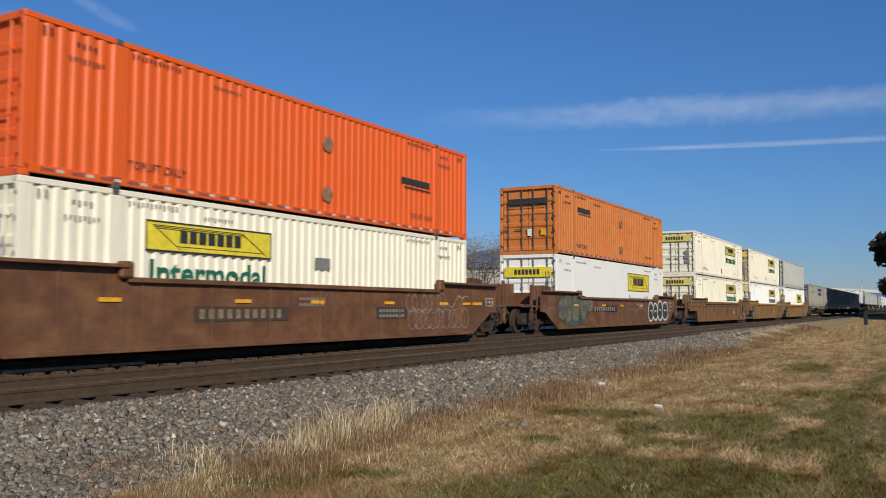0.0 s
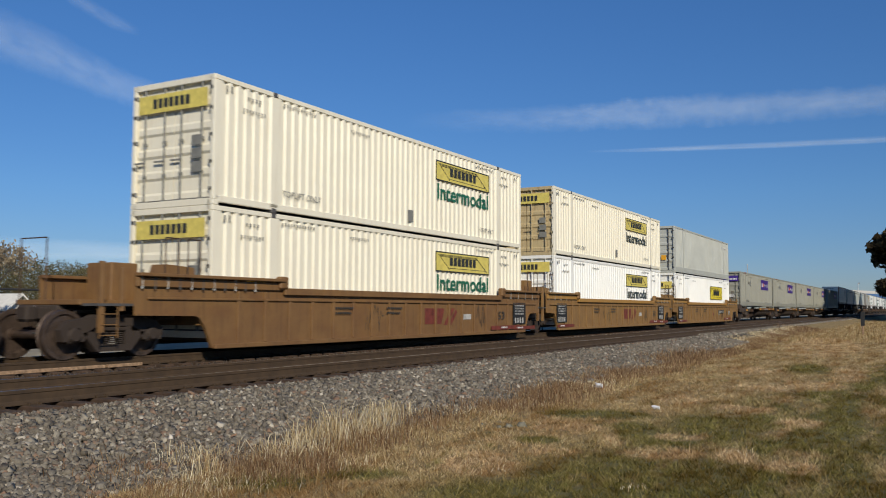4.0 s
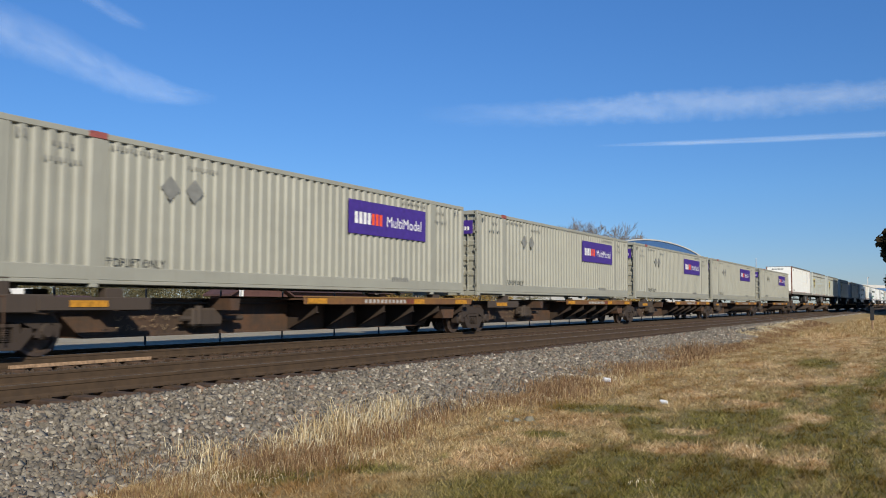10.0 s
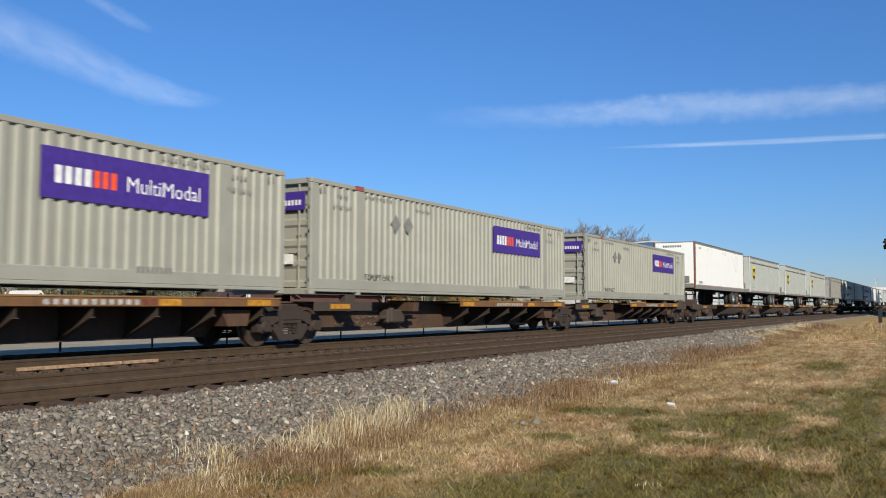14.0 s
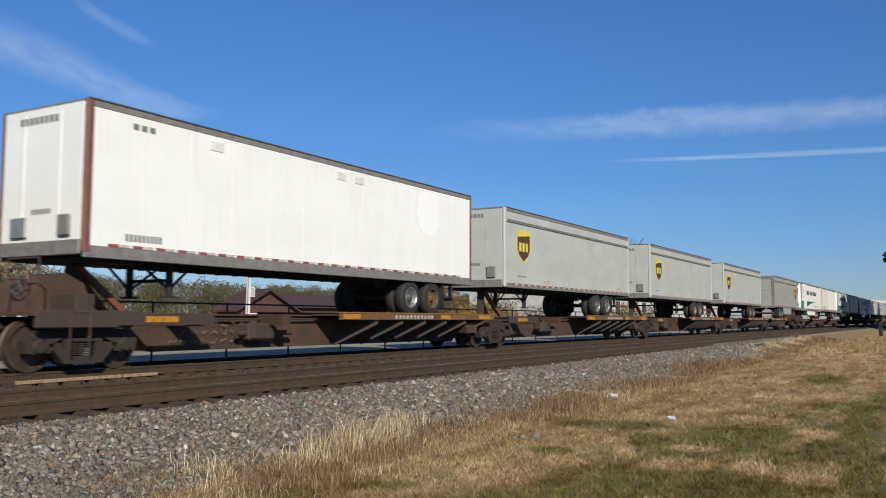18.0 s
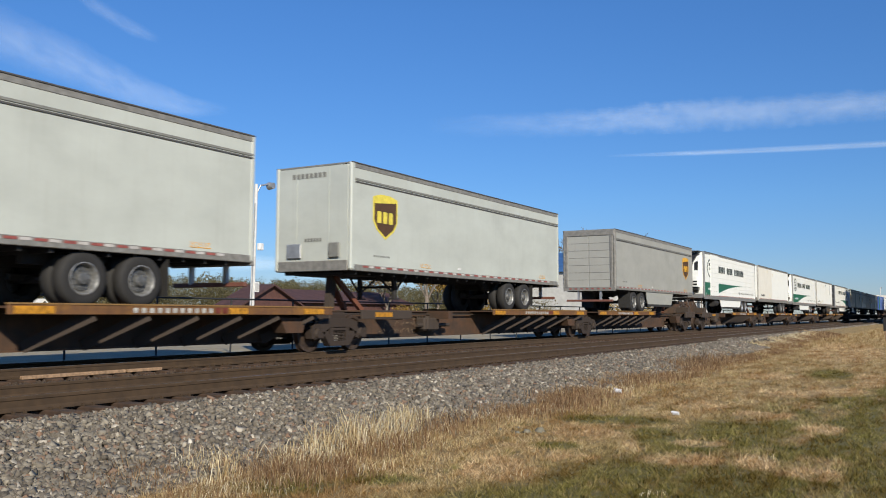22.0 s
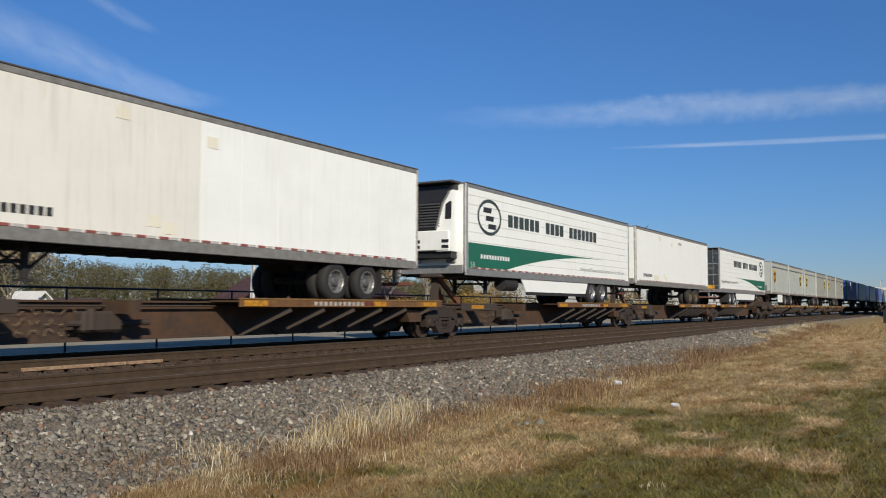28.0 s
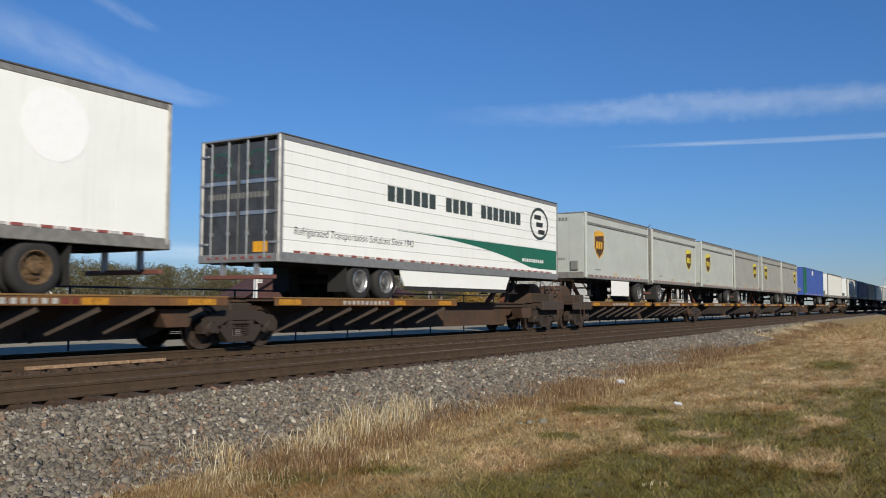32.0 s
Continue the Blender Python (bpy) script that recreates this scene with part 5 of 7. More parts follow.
def trailer(label, x, L, floor, top, paint, rear_first=False, trim=RAIL_TRIM, wheels_at=None, rim=RIM_STEEL, second=None, reefer=False, skirt=None, legs_at=2.6,
            post_paint=None, door_paint=None, tandem=1.25, single=False, red_tape=True, grooves=0, aged=0.0, group="road trailers on the train"):
    """A van trailer from x to x + L. Its nose leads unless rear_first."""
    t = on_train("trailer", label, "trailer", x, group)
    W = HALF
    post_paint, door_paint = post_paint or trim, door_paint or paint
    f = (lambda v: L - v) if rear_first else (lambda v: v)

    def fx(a, b):
        return min(f(a), f(b)), max(f(a), f(b))

    for s in (-1, 1):
        if grooves and s < 0:
            n, z0, z1 = grooves, floor + 0.15, top - 0.1
            for k in range(n):
                a, b = z0 + (z1 - z0) * k / n, z0 + (z1 - z0) * (k + 1) / n
                part("side_panel", Shape().box(0.06, L - 0.06, -W + 0.0, -W + 0.03, a + 0.012, b, 0.006), paint, t)
            part("side_lining", Shape().box(0.06, L - 0.06, -W + 0.02, -W + 0.05, floor + 0.15, top - 0.1), paint, t)
        else:
            n, seam = (max(3, round(L / 1.22)), 0.0025) if paint is WHITE_TRAILER else (1, 0.0)
            for k in range(n):
                a, b = 0.06 + (L - 0.12) * k / n, 0.06 + (L - 0.12) * (k + 1) / n
                if s < 0:
                    part("side_panel", Shape().box(a + seam, b - seam, -W, -W + 0.03, floor + 0.15, top - 0.1, 0.002), WHITE_AGED if b < aged * L else paint, t)
            part("side_lining" if s < 0 else "side_panel", Shape().box(0.06, L - 0.06, min(s * (W - 0.02), s * (W - 0.05)), max(s * (W - 0.02), s * (W - 0.05)), floor + 0.15, top - 0.1), GREY_INK if paint is WHITE_TRAILER and s < 0 else paint, t)
        part("top_rail", Shape().box(0.0, L, min(s * (W - 0.05), s * (W + 0.012)), max(s * (W - 0.05), s * (W + 0.012)), top - 0.16, top - 0.03, 0.015), trim, t)
        part("roof_cap", Shape().box(0.0, L, min(s * (W - 0.05), s * (W + 0.02)), max(s * (W - 0.05), s * (W + 0.02)), top - 0.03, top + 0.004, 0.006), DARK_TRIM, t)
        part("bottom_rail", Shape().box(0.0, L, min(s * (W - 0.06), s * (W + 0.012)), max(s * (W - 0.06), s * (W + 0.012)), floor - (0.06 if paint is WHITE_TRAILER else 0.0), floor + 0.17, 0.012), trim, t)
        for e in (0.0, L):
            part("corner_post", Shape().box(*((-0.03, 0.14) if e == 0 else (L - 0.12, L + 0.02)), min(s * (W - 0.1), s * (W + 0.016)), max(s * (W - 0.1), s * (W + 0.016)), floor + 0.02, top - 0.01, 0.03), post_paint, t)
    part("roof", Shape().box(0.02, L - 0.02, -W + 0.04, W - 0.04, top - 0.04, top), trim, t)
    part("floor", Shape().box(0.05, L - 0.05, -W + 0.06, W - 0.06, floor + 0.01, floor + 0.14), UNDER, t)
    beams = Shape()
    for k in range(int(L / 0.6)):
        beams.box(0.3 + k * 0.6, 0.36 + k * 0.6, -W + 0.08, W - 0.08, floor - 0.08, floor + 0.01)
    tagged(part("cross_beam", beams, UNDER, t), kind="stuff")
    # nose
    a, b = fx(-0.02, 0.05)
    nose = part("front_wall", Shape().box(a, b, -W + 0.1, W - 0.1, floor + 0.12, top - 0.06, 0.01), paint, t)
    a, b = fx(-0.012, 0.03)
    for y in (-0.55, 0.55):
        part("nose_rib", Shape().box(*fx(-0.03, -0.02), y - 0.012, y + 0.012, floor + 0.3, top - 0.15), paint, t)
    part("nose_sill", Shape().box(*fx(-0.035, 0.02), -W + 0.1, W - 0.1, floor, floor + 0.28, 0.015), trim, t)
    if not rear_first:
        e = -0.032
        part("connector_box", Shape().box(e - 0.06, e, -0.95, -0.6, floor + 0.35, floor + 0.75, 0.02), GREY_INK, t, "grey gladhand box")
        part("document_box", Shape().box(e - 0.05, e, 0.35, 0.85, floor + 0.35, floor + 0.75, 0.02), GALV, t)
        bars(e, 0.25, floor + 0.8, 0.6, 0.09, 6, GREY_INK, t, faces_end=True)
        bars(e, 0.7, top - 0.35, 1.2, 0.13, 8, GREY_INK, t, faces_end=True)
    # doors
    for s in (-1, 1):
        y0, y1 = (-W + 0.12, -0.01) if s < 0 else (0.01, W - 0.12)
        d = part("door", Shape().box(*fx(L - 0.04, L + 0.015), y0, y1, floor + 0.12, top - 0.16, 0.01), door_paint, t)
        if rear_first and trim is not TRIM_GREY:
            for y in (y0 + 0.3, y1 - 0.3):
                part("lock_rod", Shape().rod((-0.045, y, floor + 0.05), (-0.045, y, top - 0.1), 0.02, n=6).box(-0.06, -0.016, y - 0.04, y + 0.04, floor + 0.6, floor + 0.68).box(-0.06, -0.016, y - 0.04, y + 0.04, top - 0.7, top - 0.62), GALV, d)
            for z in np.linspace(floor + 0.4, top - 0.4, 4):
                part("hinge", Shape().box(-0.04, -0.012, min(s * (W - 0.3), s * (W + 0.01)), max(s * (W - 0.3), s * (W + 0.01)), z - 0.03, z + 0.03, 0.008), GALV, d)
    part("rear_sill", Shape().box(*fx(L - 0.06, L + 0.05), -W, W, floor - 0.06, floor + 0.14, 0.012), trim, t)
    for s in (-1, 1):
        part("bumper_leg", Shape().box(*fx(L - 0.12, L - 0.02), s * 0.55 - 0.05, s * 0.55 + 0.05, 1.62, floor - 0.05), GALV, t)
    part("bumper_bar", Shape().box(*fx(L - 0.1, L), -1.15, 1.15, 1.56, 1.66, 0.012), MAROON_TRIM, t, "red-striped underride bar")
    if rear_first and trim is TRIM_GREY:
        part("door_header", Shape().box(-0.05, 0.02, -W + 0.05, W - 0.05, top - 0.3, top - 0.04, 0.02), trim, t)
        for s in (-1, 1):
            part("door_jamb", Shape().box(-0.05, 0.02, min(s * (W - 0.24), s * (W - 0.1)), max(s * (W - 0.24), s * (W - 0.1)), floor + 0.1, top - 0.28, 0.015), trim, t)
        for k in range(1, 7):
            z = floor + 0.12 + (top - 0.42 - floor) * k / 7
            part("door_seam", Shape().box(-0.02, -0.014, -W + 0.26, W - 0.26, z - 0.006, z + 0.006), DARK_TRIM, t)
    if rear_first:
        for k in range(8):
            part("reflector", Shape().box(-0.06, -0.052, -1.1 + k * 0.28, -0.98 + k * 0.28, floor + 0.02, floor + 0.08), RED, t)
    # running gear
    z = 1.08 + 0.505
    wheels_at = L - 3.2 if wheels_at is None else wheels_at
    axles = (wheels_at,) if single else (wheels_at, wheels_at + tandem)
    for a in axles:
        for s in (-1, 1):
            road_wheel(t, f(a), s, z, rim if a == axles[0] else second or rim)
        part("axle", Shape().rod((f(a), -0.95, z), (f(a), 0.95, z), 0.07, n=8), UNDER, t)
        for s in (-1, 1):
            part("suspension", Shape().box(f(a) - 0.35, f(a) + 0.35, s * 0.56 - 0.06, s * 0.56 + 0.06, z - 0.02, z + 0.12, 0.02), UNDER, t)
    m = sum(axles) / len(axles)
    for s in (-1, 1):
        part("slider_beam", Shape().box(f(m) - 1.5, f(m) + 1.5, s * 0.56 - 0.06, s * 0.56 + 0.06, floor - 0.26, floor), UNDER, t)
    for s in (-1, 1):
        q = m + (0.62 if single else tandem / 2 + 0.62)
        part("mud_flap", Shape().box(*fx(q, q + 0.02), s * 0.95 - 0.3, s * 0.95 + 0.3, 1.3, floor - 0.05), RUBBER, t)
        lx = f(legs_at)
        leg = part("landing_leg", Shape().box(lx - 0.06, lx + 0.06, s * 0.62 - 0.06, s * 0.62 + 0.06, 1.42, floor, 0.01), UNDER, t)
        part("leg_foot", Shape().box(lx - 0.13, lx + 0.13, s * 0.62 - 0.13, s * 0.62 + 0.13, 1.38, 1.42), UNDER, leg)
        part("leg_brace", Shape().rod((lx, s * 0.62, 1.55), (lx + 0.75, s * 0.5, floor), 0.03, n=6).rod((lx, s * 0.62, 1.55), (lx - 0.75, s * 0.5, floor), 0.03, n=6), UNDER, leg)
    part("leg_cross", Shape().rod((f(legs_at), -0.6, 1.75), (f(legs_at), 0.6, 1.75), 0.04, n=6), UNDER, t)
    part("coupler_plate", Shape().box(*fx(0.25, 1.7), -0.85, 0.85, floor - 0.1, floor + 0.0, 0.02), UNDER, t)
    if red_tape:
        tape(t, floor + (0.175 if paint is WHITE_TRAILER else 0.1), 0.05, 0.06, 0.5, L - 0.4, -W - 0.014, 0.56)
    if skirt:
        s0, s1 = fx(4.1, wheels_at - 0.62)
        low, hi = 1.5, floor + 0.01
        if rear_first:
            out = [(s0, hi), (s1, hi), (s1 - 0.35, low), (s0 + 0.25, low), (s0 + 0.08, low + 0.25)]
        else:
            out = [(s0, hi), (s1 + 0.12, hi), (s1, hi - 0.18), (s1 - 0.06, low + 0.25), (s1 - 0.22, low), (s0 + 0.5, low)]
        part("side_skirt", Shape().prism(out, -W + 0.03, -W + 0.06), skirt, t, "smooth aerodynamic side skirt")
        part("skirt_edge", Shape().box(out[-2][0] if rear_first else out[-1][0], out[2][0] if rear_first else out[4][0], -W + 0.035, -W + 0.055, low - 0.12, low), RUBBER, t)
    if reefer and not rear_first:
        u = part("cooling_unit", Shape().prism([(-0.5, floor + 0.75), (-0.46, top - 0.75), (-0.34, top - 0.12), (-0.03, top - 0.1), (-0.03, floor + 0.75)], -1.02, 1.02), BLACK, t, "black and white front cooling unit")
        part("unit_door", Shape().box(-0.56, -0.49, -0.98, 0.98, floor + 0.72, floor + 1.38, 0.03), WHITE_TRAILER, u)
        cheek = [(-1.04, floor + 0.7), (-0.5, floor + 0.7), (-0.5, floor + 1.45), (-0.72, top - 0.75), (-0.95, top - 0.32), (-1.04, top - 0.28)]
        n = len(cheek)
        face = Shape().add([(x_ + 0.1 * max(0.0, z_ - floor - 1.6), y_, z_) for x_ in (-0.53, -0.06) for y_, z_ in cheek], [tuple(range(n)), tuple(range(n, 2 * n))[::-1]] + [(i, n + i, n + (i + 1) % n, (i + 1) % n) for i in range(n)])
        part("unit_cheek", face, WHITE_TRAILER, u, "white moulded side cheek")
        part("unit_edge", Shape().beam((-0.54, -0.49, floor + 1.42), (-0.5, -0.71, top - 0.75), 0.05, 0.05).beam((-0.5, -0.71, top - 0.75), (-0.46, -0.95, top - 0.32), 0.05, 0.05), GREY_INK, u)
        part("unit_visor", Shape().box(-0.62, 0.1, -1.12, 1.12, top - 0.05, top + 0.015, 0.015), DARK_TRIM, u, "dark roof visor")
        # black block for the dark recess below the unit door
        part("unit_recess", Shape().box(-0.42, -0.04, -1.0, 1.0, floor + 0.48, floor + 0.7, 0.02), BLACK, u)
        for k in range(9):
            part("grille_slat", Shape().box(-0.515, -0.47, -0.6, 0.9, floor + 1.5 + k * 0.09, floor + 1.54 + k * 0.09), DARK_TRIM, u)
        for zz in (floor + 0.8, floor + 0.98):
            part("unit_vent", Shape().box(-0.572, -0.555, -0.98, -0.72, zz, zz + 0.1), BLACK, u)
            part("unit_vent", Shape().box(-0.572, -0.555, 0.1, 0.4, zz, zz + 0.1), BLACK, u)
        part("fuel_tank", Shape().rod((3.0, -1.0, 1.75), (4.0, -1.0, 1.75), 0.24, n=14), UNDER, t)
    return t


def swoosh(t, outline):
    """A long green band with a straight top and a curved lower edge that rises to a point."""
    tip, top, low = outline
    n, sh = 14, Shape()
    for i in range(n):
        cols = []
        for q in (i / n, (i + 1) / n):
            x = tip[0] + (low[0] - tip[0]) * q
            flat = min(1.0, q * 1.25)
            cols.append((x, tip[1] - (tip[1] - low[1]) * flat ** 2.2 - 0.01, tip[1] + (top - tip[1]) * q))
        (xa, la, ua), (xb, lb, ub) = cols
        sh.add([(xa, FACE, la), (xb, FACE, lb), (xb, FACE, ub), (xa, FACE, ua)], [(0, 1, 2, 3)])
    part("green_band", sh, GREEN_BOX, t, "dark green tapering band")


def word_bars(t, x, z, width, height, words, material):
    """Plain bars grouped like the words of a name."""
    total = sum(words) + 1.2 * (len(words) - 1)
    at = x
    for n in words:
        w = width * n / total
        bars(at, FACE, z, w, height, n, material, t, 0.18, "name_bar")
        at += w + 1.2 * width / total


def food_marks(t, L, rear_first):
    """Plain shapes for the reefer's emblem, name and small print."""
    def disc(cx, cz, r, tall):
        prof = [(cx + r * math.cos(k * 0.2618), cz + tall * math.sin(k * 0.2618)) for k in range(25)]
        e = part("emblem", stroke(prof, FACE - 0.004, 0.11), NAME_INK, t, "oval grey ring emblem")
        for k in range(3):
            part("emblem_bar", Shape().prism([(cx - 0.42 + k * 0.17, cz + 0.32 - k * 0.27), (cx + 0.16 + k * 0.17, cz + 0.32 - k * 0.27), (cx + 0.12 + k * 0.17, cz + 0.15 - k * 0.27), (cx - 0.46 + k * 0.17, cz + 0.15 - k * 0.27)], FACE - 0.004, FACE), BLACK_INK, e)
    if rear_first:
        disc(L - 1.7, 4.03, 0.76, 0.56)
        word_bars(t, 4.4, 3.84, 8.5, 0.44, (6, 4, 7), NAME_INK)
        swoosh(t, ((4.9, 3.06), 3.08, (L - 0.12, 2.34)))
        bars(L - 3.2, FACE - 0.004, 2.55, 1.9, 0.12, 10, WHITE_INK, t)
        lettering("Refrigerated Transportation Solutions Since 1943", 0.5, FACE, 2.56, 5.2, 0.26, BLACK_INK, t, 0.2)
    else:
        disc(1.64, 3.97, 0.82, 0.56)
        word_bars(t, 3.05, 3.76, 8.8, 0.44, (6, 4, 7), NAME_INK)
        swoosh(t, ((12.6, 3.05), 3.04, (0.15, 2.2)))
        bars(1.0, FACE - 0.004, 2.55, 2.2, 0.14, 11, WHITE_INK, t)
        lettering("Refrigerated Transportation Solutions For Over 65 Years", 9.85, FACE, 2.42, 5.6, 0.2, GREY_INK, t, 0.2)
        lettering("53", 0.3, FACE, 2.22, 0.28, 0.2, WHITE_INK, t)


def parcel_marks(t, L, at_nose=True, gold=SHIELD_GOLD, size=(1.2, 1.24)):
    shield(t, 0.95 if at_nose else L - 2.15, 3.0, *size, gold)
    for k in (3.4, L - 1.9):
        for q in range(3):
            lettering("LIFT", k + q * 0.2, FACE, 2.35, 0.16, 0.085, SAFETY, t)
        panel("placard_line", k, k + 0.56, 2.32, 2.335, SAFETY, t, "thin yellow line under the lettering", y=FACE)
    bars(1.0, FACE, 2.5, 0.8, 0.05, 8, GREY_INK, t)
    panel("label", 5.6, 5.8, 2.35, 2.42, WHITE_INK, t)
    part("belt_rail", Shape().box(0.14, L - 0.1, -HALF - 0.018, -HALF + 0.0, 4.49, 4.55, 0.01), GREY_INK, t, "grey belt rail")
    part("drip_rail", Shape().box(0.14, L - 0.1, -HALF - 0.02, -HALF + 0.0, 4.43, 4.47, 0.006), DARK_TRIM, t)


CLEAN_WHITE = plain("clean_white_patch", (0.92, 0.92, 0.9), 0.25, 0, 0.02)


def trailers():
    white = "plain white van trailer with dark trim"
    t = trailer("white van trailer with maroon corner posts", 205.72, 14.63, 2.12, 5.02, WHITE_TRAILER, trim=TRIM_GREY, wheels_at=11.1, post_paint=MAROON_TRIM, tandem=1.22, rim=ALLOY, second=HUB_RUST)
    for k in (3.0, 7.4, 8.2):
        part("vent_door", Shape().box(k, k + 0.4, FACE - 0.01, FACE, 4.55, 4.75), WHITE_INK, t)
    bars(0.9, FACE, 2.42, 0.9, 0.14, 9, GREY_INK, t)
    bars(1.0, FACE, 4.6, 0.6, 0.12, 3, GREY_INK, t)
    part("patch", Shape().prism([(11.95 + 0.66 * math.cos(k * 0.2618), 4.1 + 0.66 * math.sin(k * 0.2618)) for k in range(24)], FACE - 0.002, FACE), CLEAN_WHITE, t, "clean round white patch on the panel")
    hitch(units[205.95], 0.5, 2.12)
    grey = "grey parcel van trailer with a brown and gold shield"
    for x in (222.86, 240.06, 257.37):
        t = trailer(grey, x, 13.66, 2.09, 4.97, PARCEL_GREY, trim=TRIM_GREY, post_paint=PARCEL_GREY, wheels_at=9.4, tandem=1.28, legs_at=3.0, group="grey parcel trailers")
        parcel_marks(t, 13.72)
        hitch(units[{222.86: 222.5, 240.06: 239.85, 257.37: 257.2}[x]], 1.0, 2.12)
    t = trailer("dull grey parcel trailer running doors first", 277.75, 13.72, 2.12, 4.97, PARCEL_DARK, True, trim=TRIM_GREY, wheels_at=9.6, tandem=1.28, legs_at=3.0, group="grey parcel trailers", skirt=PARCEL_DARK)
    parcel_marks(t, 13.72, False, SHIELD_AMBER, (1.3, 1.3))
    hitch(units[274.5], 15.1, 2.12, -1.0)
    reef = "white refrigerated trailer with a green band and dark name bars"
    for x in (294.4, 329.3):
        t = trailer(reef, x, 16.15, 2.02, 4.99, WHITE_TRAILER, trim=RAIL_TRIM, wheels_at=11.35, tandem=1.25, rim=ALLOY, reefer=True, skirt=WHITE_TRAILER, grooves=9, group="refrigerated trailers")
        food_marks(t, 16.15, False)
        if x < 300:
            for k in range(9):
                a_, b_ = 2.2 + 2.67 * k / 9, 2.2 + 2.67 * (k + 1) / 9
                part("repair_panel", Shape().box(1.52, 3.68, FACE - 0.03, FACE - 0.001, a_ + 0.008, b_, 0.004), WHITE_TRAILER, t, "plain white replacement side panel")
        hitch(units[294.65 if x < 300 else 328.35], 1.2, 2.02)
    for x, j in ((311.9, 311.0), (346.53, 345.85)):
        t = trailer(white, x, 14.5, 2.1, 5.0, WHITE_TRAILER, trim=TRIM_GREY, post_paint=POST_PALE, wheels_at=10.35 if x > 340 else 10.75, tandem=1.35, aged=0.47 if x < 340 else 0.0, rim=HUB_RUST if x > 340 else RIM_STEEL)
        bars(1.2, FACE, 2.5, 1.5, 0.16, 9, BLACK_INK, t)
        for k, z in ((3.9, 4.5), (6.2, 4.3), (4.7, 2.5), (5.1, 2.38)):
            part("patch", Shape().box(k, k + 0.32, FACE - 0.004, FACE, z, z + 0.24), CREAM, t, "riveted repair patch")
        if x > 340:
            bars(7.7, FACE, 4.5, 0.7, 0.13, 6, GREY_INK, t)
            part("patch", Shape().box(3.0, 3.9, FACE - 0.004, FACE, 2.35, 2.62), CREAM, t, "yellowed repair patch")
            part("patch", Shape().prism([(11.95 + 0.66 * math.cos(k * 0.2618), 4.1 + 0.66 * math.sin(k * 0.2618)) for k in range(24)], FACE - 0.002, FACE), CLEAN_WHITE, t, "clean round white patch on the panel")
        hitch(units[j], 1.0, 2.12)
    t = trailer("white refrigerated trailer running with steel doors first", 364.27, 16.15, 2.02, 4.99, WHITE_TRAILER, True, trim=RAIL_TRIM, wheels_at=11.7, tandem=1.2, rim=ALLOY, skirt=WHITE_TRAILER, door_paint=STEEL_DOOR, grooves=9, group="refrigerated trailers")
    food_marks(t, 16.15, True)
    for s in (-1, 1):
        for z in (3.1, 3.85):
            part("door_strap", Shape().box(-0.035, -0.02, min(s * 0.08, s * 1.1), max(s * 0.08, s * 1.1), z, z + 0.09), ALLOY, t)
        prof = [(s * 0.6 + 0.36 * math.cos(k * 0.3491), 4.36 + 0.27 * math.sin(k * 0.3491)) for k in range(19)]
        ring = stroke(prof, 0, 0.03)
        part("emblem", Shape().add([(-0.022, a, c) for a, b, c in ring.v], ring.f), GREEN_INK, t)
    bars(-0.022, 1.0, 3.5, 2.0, 0.14, 16, GREY_INK, t, faces_end=True)
    end_panel("placard", -0.95, -0.5, 2.2, 2.45, SAFETY, t, "small orange placard", x=-0.02)
    hitch(units[363.3], 15.2, 2.02, -1.0)
    # short parcel trailers in pairs
    for i, x in enumerate((383.5, 392.75, 402.75, 411.95, 421.95, 431.1)):
        back = i % 2 == 1
        t = trailer("short grey parcel trailer in a coupled pair", x, 8.53, 2.12, 4.97, PARCEL_GREY if i < 3 else PARCEL_DARK, back, trim=TRIM_GREY, post_paint=PARCEL_GREY, wheels_at=7.2, single=True, legs_at=2.0, group="short grey parcel trailers")
        parcel_marks(t, 8.53, not back, SHIELD_AMBER if i == 0 else SHIELD_GOLD)
        if i == 0:
            part("side_skirt", Shape().box(3.2, 5.6, -HALF + 0.04, -HALF + 0.07, 1.4, 2.1, 0.01), WHITE_TRAILER, t, "white panel under the floor")
        hitch(units[JOINTS_4[i // 2]], x - JOINTS_4[i // 2] + (7.3 if back else 1.2), 2.12, -0.8 if back else 0.8)
    # rest of the train
    t = trailer("blue van trailer with a green nose", 444.3, 14.63, 2.12, 5.0, BLUE_BOX, trim=BLUE_BOX, post_paint=GREEN_BOX)
    panel("front_mark", 0.1, 1.6, 2.35, 4.85, GREEN_BOX, t)
    panel("label", 5.5, 6.5, 4.3, 4.8, WHITE_INK, t)
    hitch(units[440.6], 4.9, 2.12)
    rest = ((463.4, 461.2, WHITE_TRAILER), (484.8, 484.2, WHITE_TRAILER), (502.0, 501.2, BLUE_BOX), (519.2, 518.4, PARCEL_DARK), (536.4, 535.6, WHITE_TRAILER), (553.6, 552.8, PARCEL_GREY))
    for x, j, p in rest:
        trailer("%s van trailer on a spine wagon" % {"white_trailer_panel": "white", "blue_container_paint": "blue"}.get(p.name, "grey"), x, 14.63, 2.12, 5.0, p, trim=TRIM_GREY)
        hitch(units[j], x - j + 1.0, 2.12)


trailers()


# ---- vegetation materials ----
def island(nt):
    return place(nt).outputs["Random Per Island"]


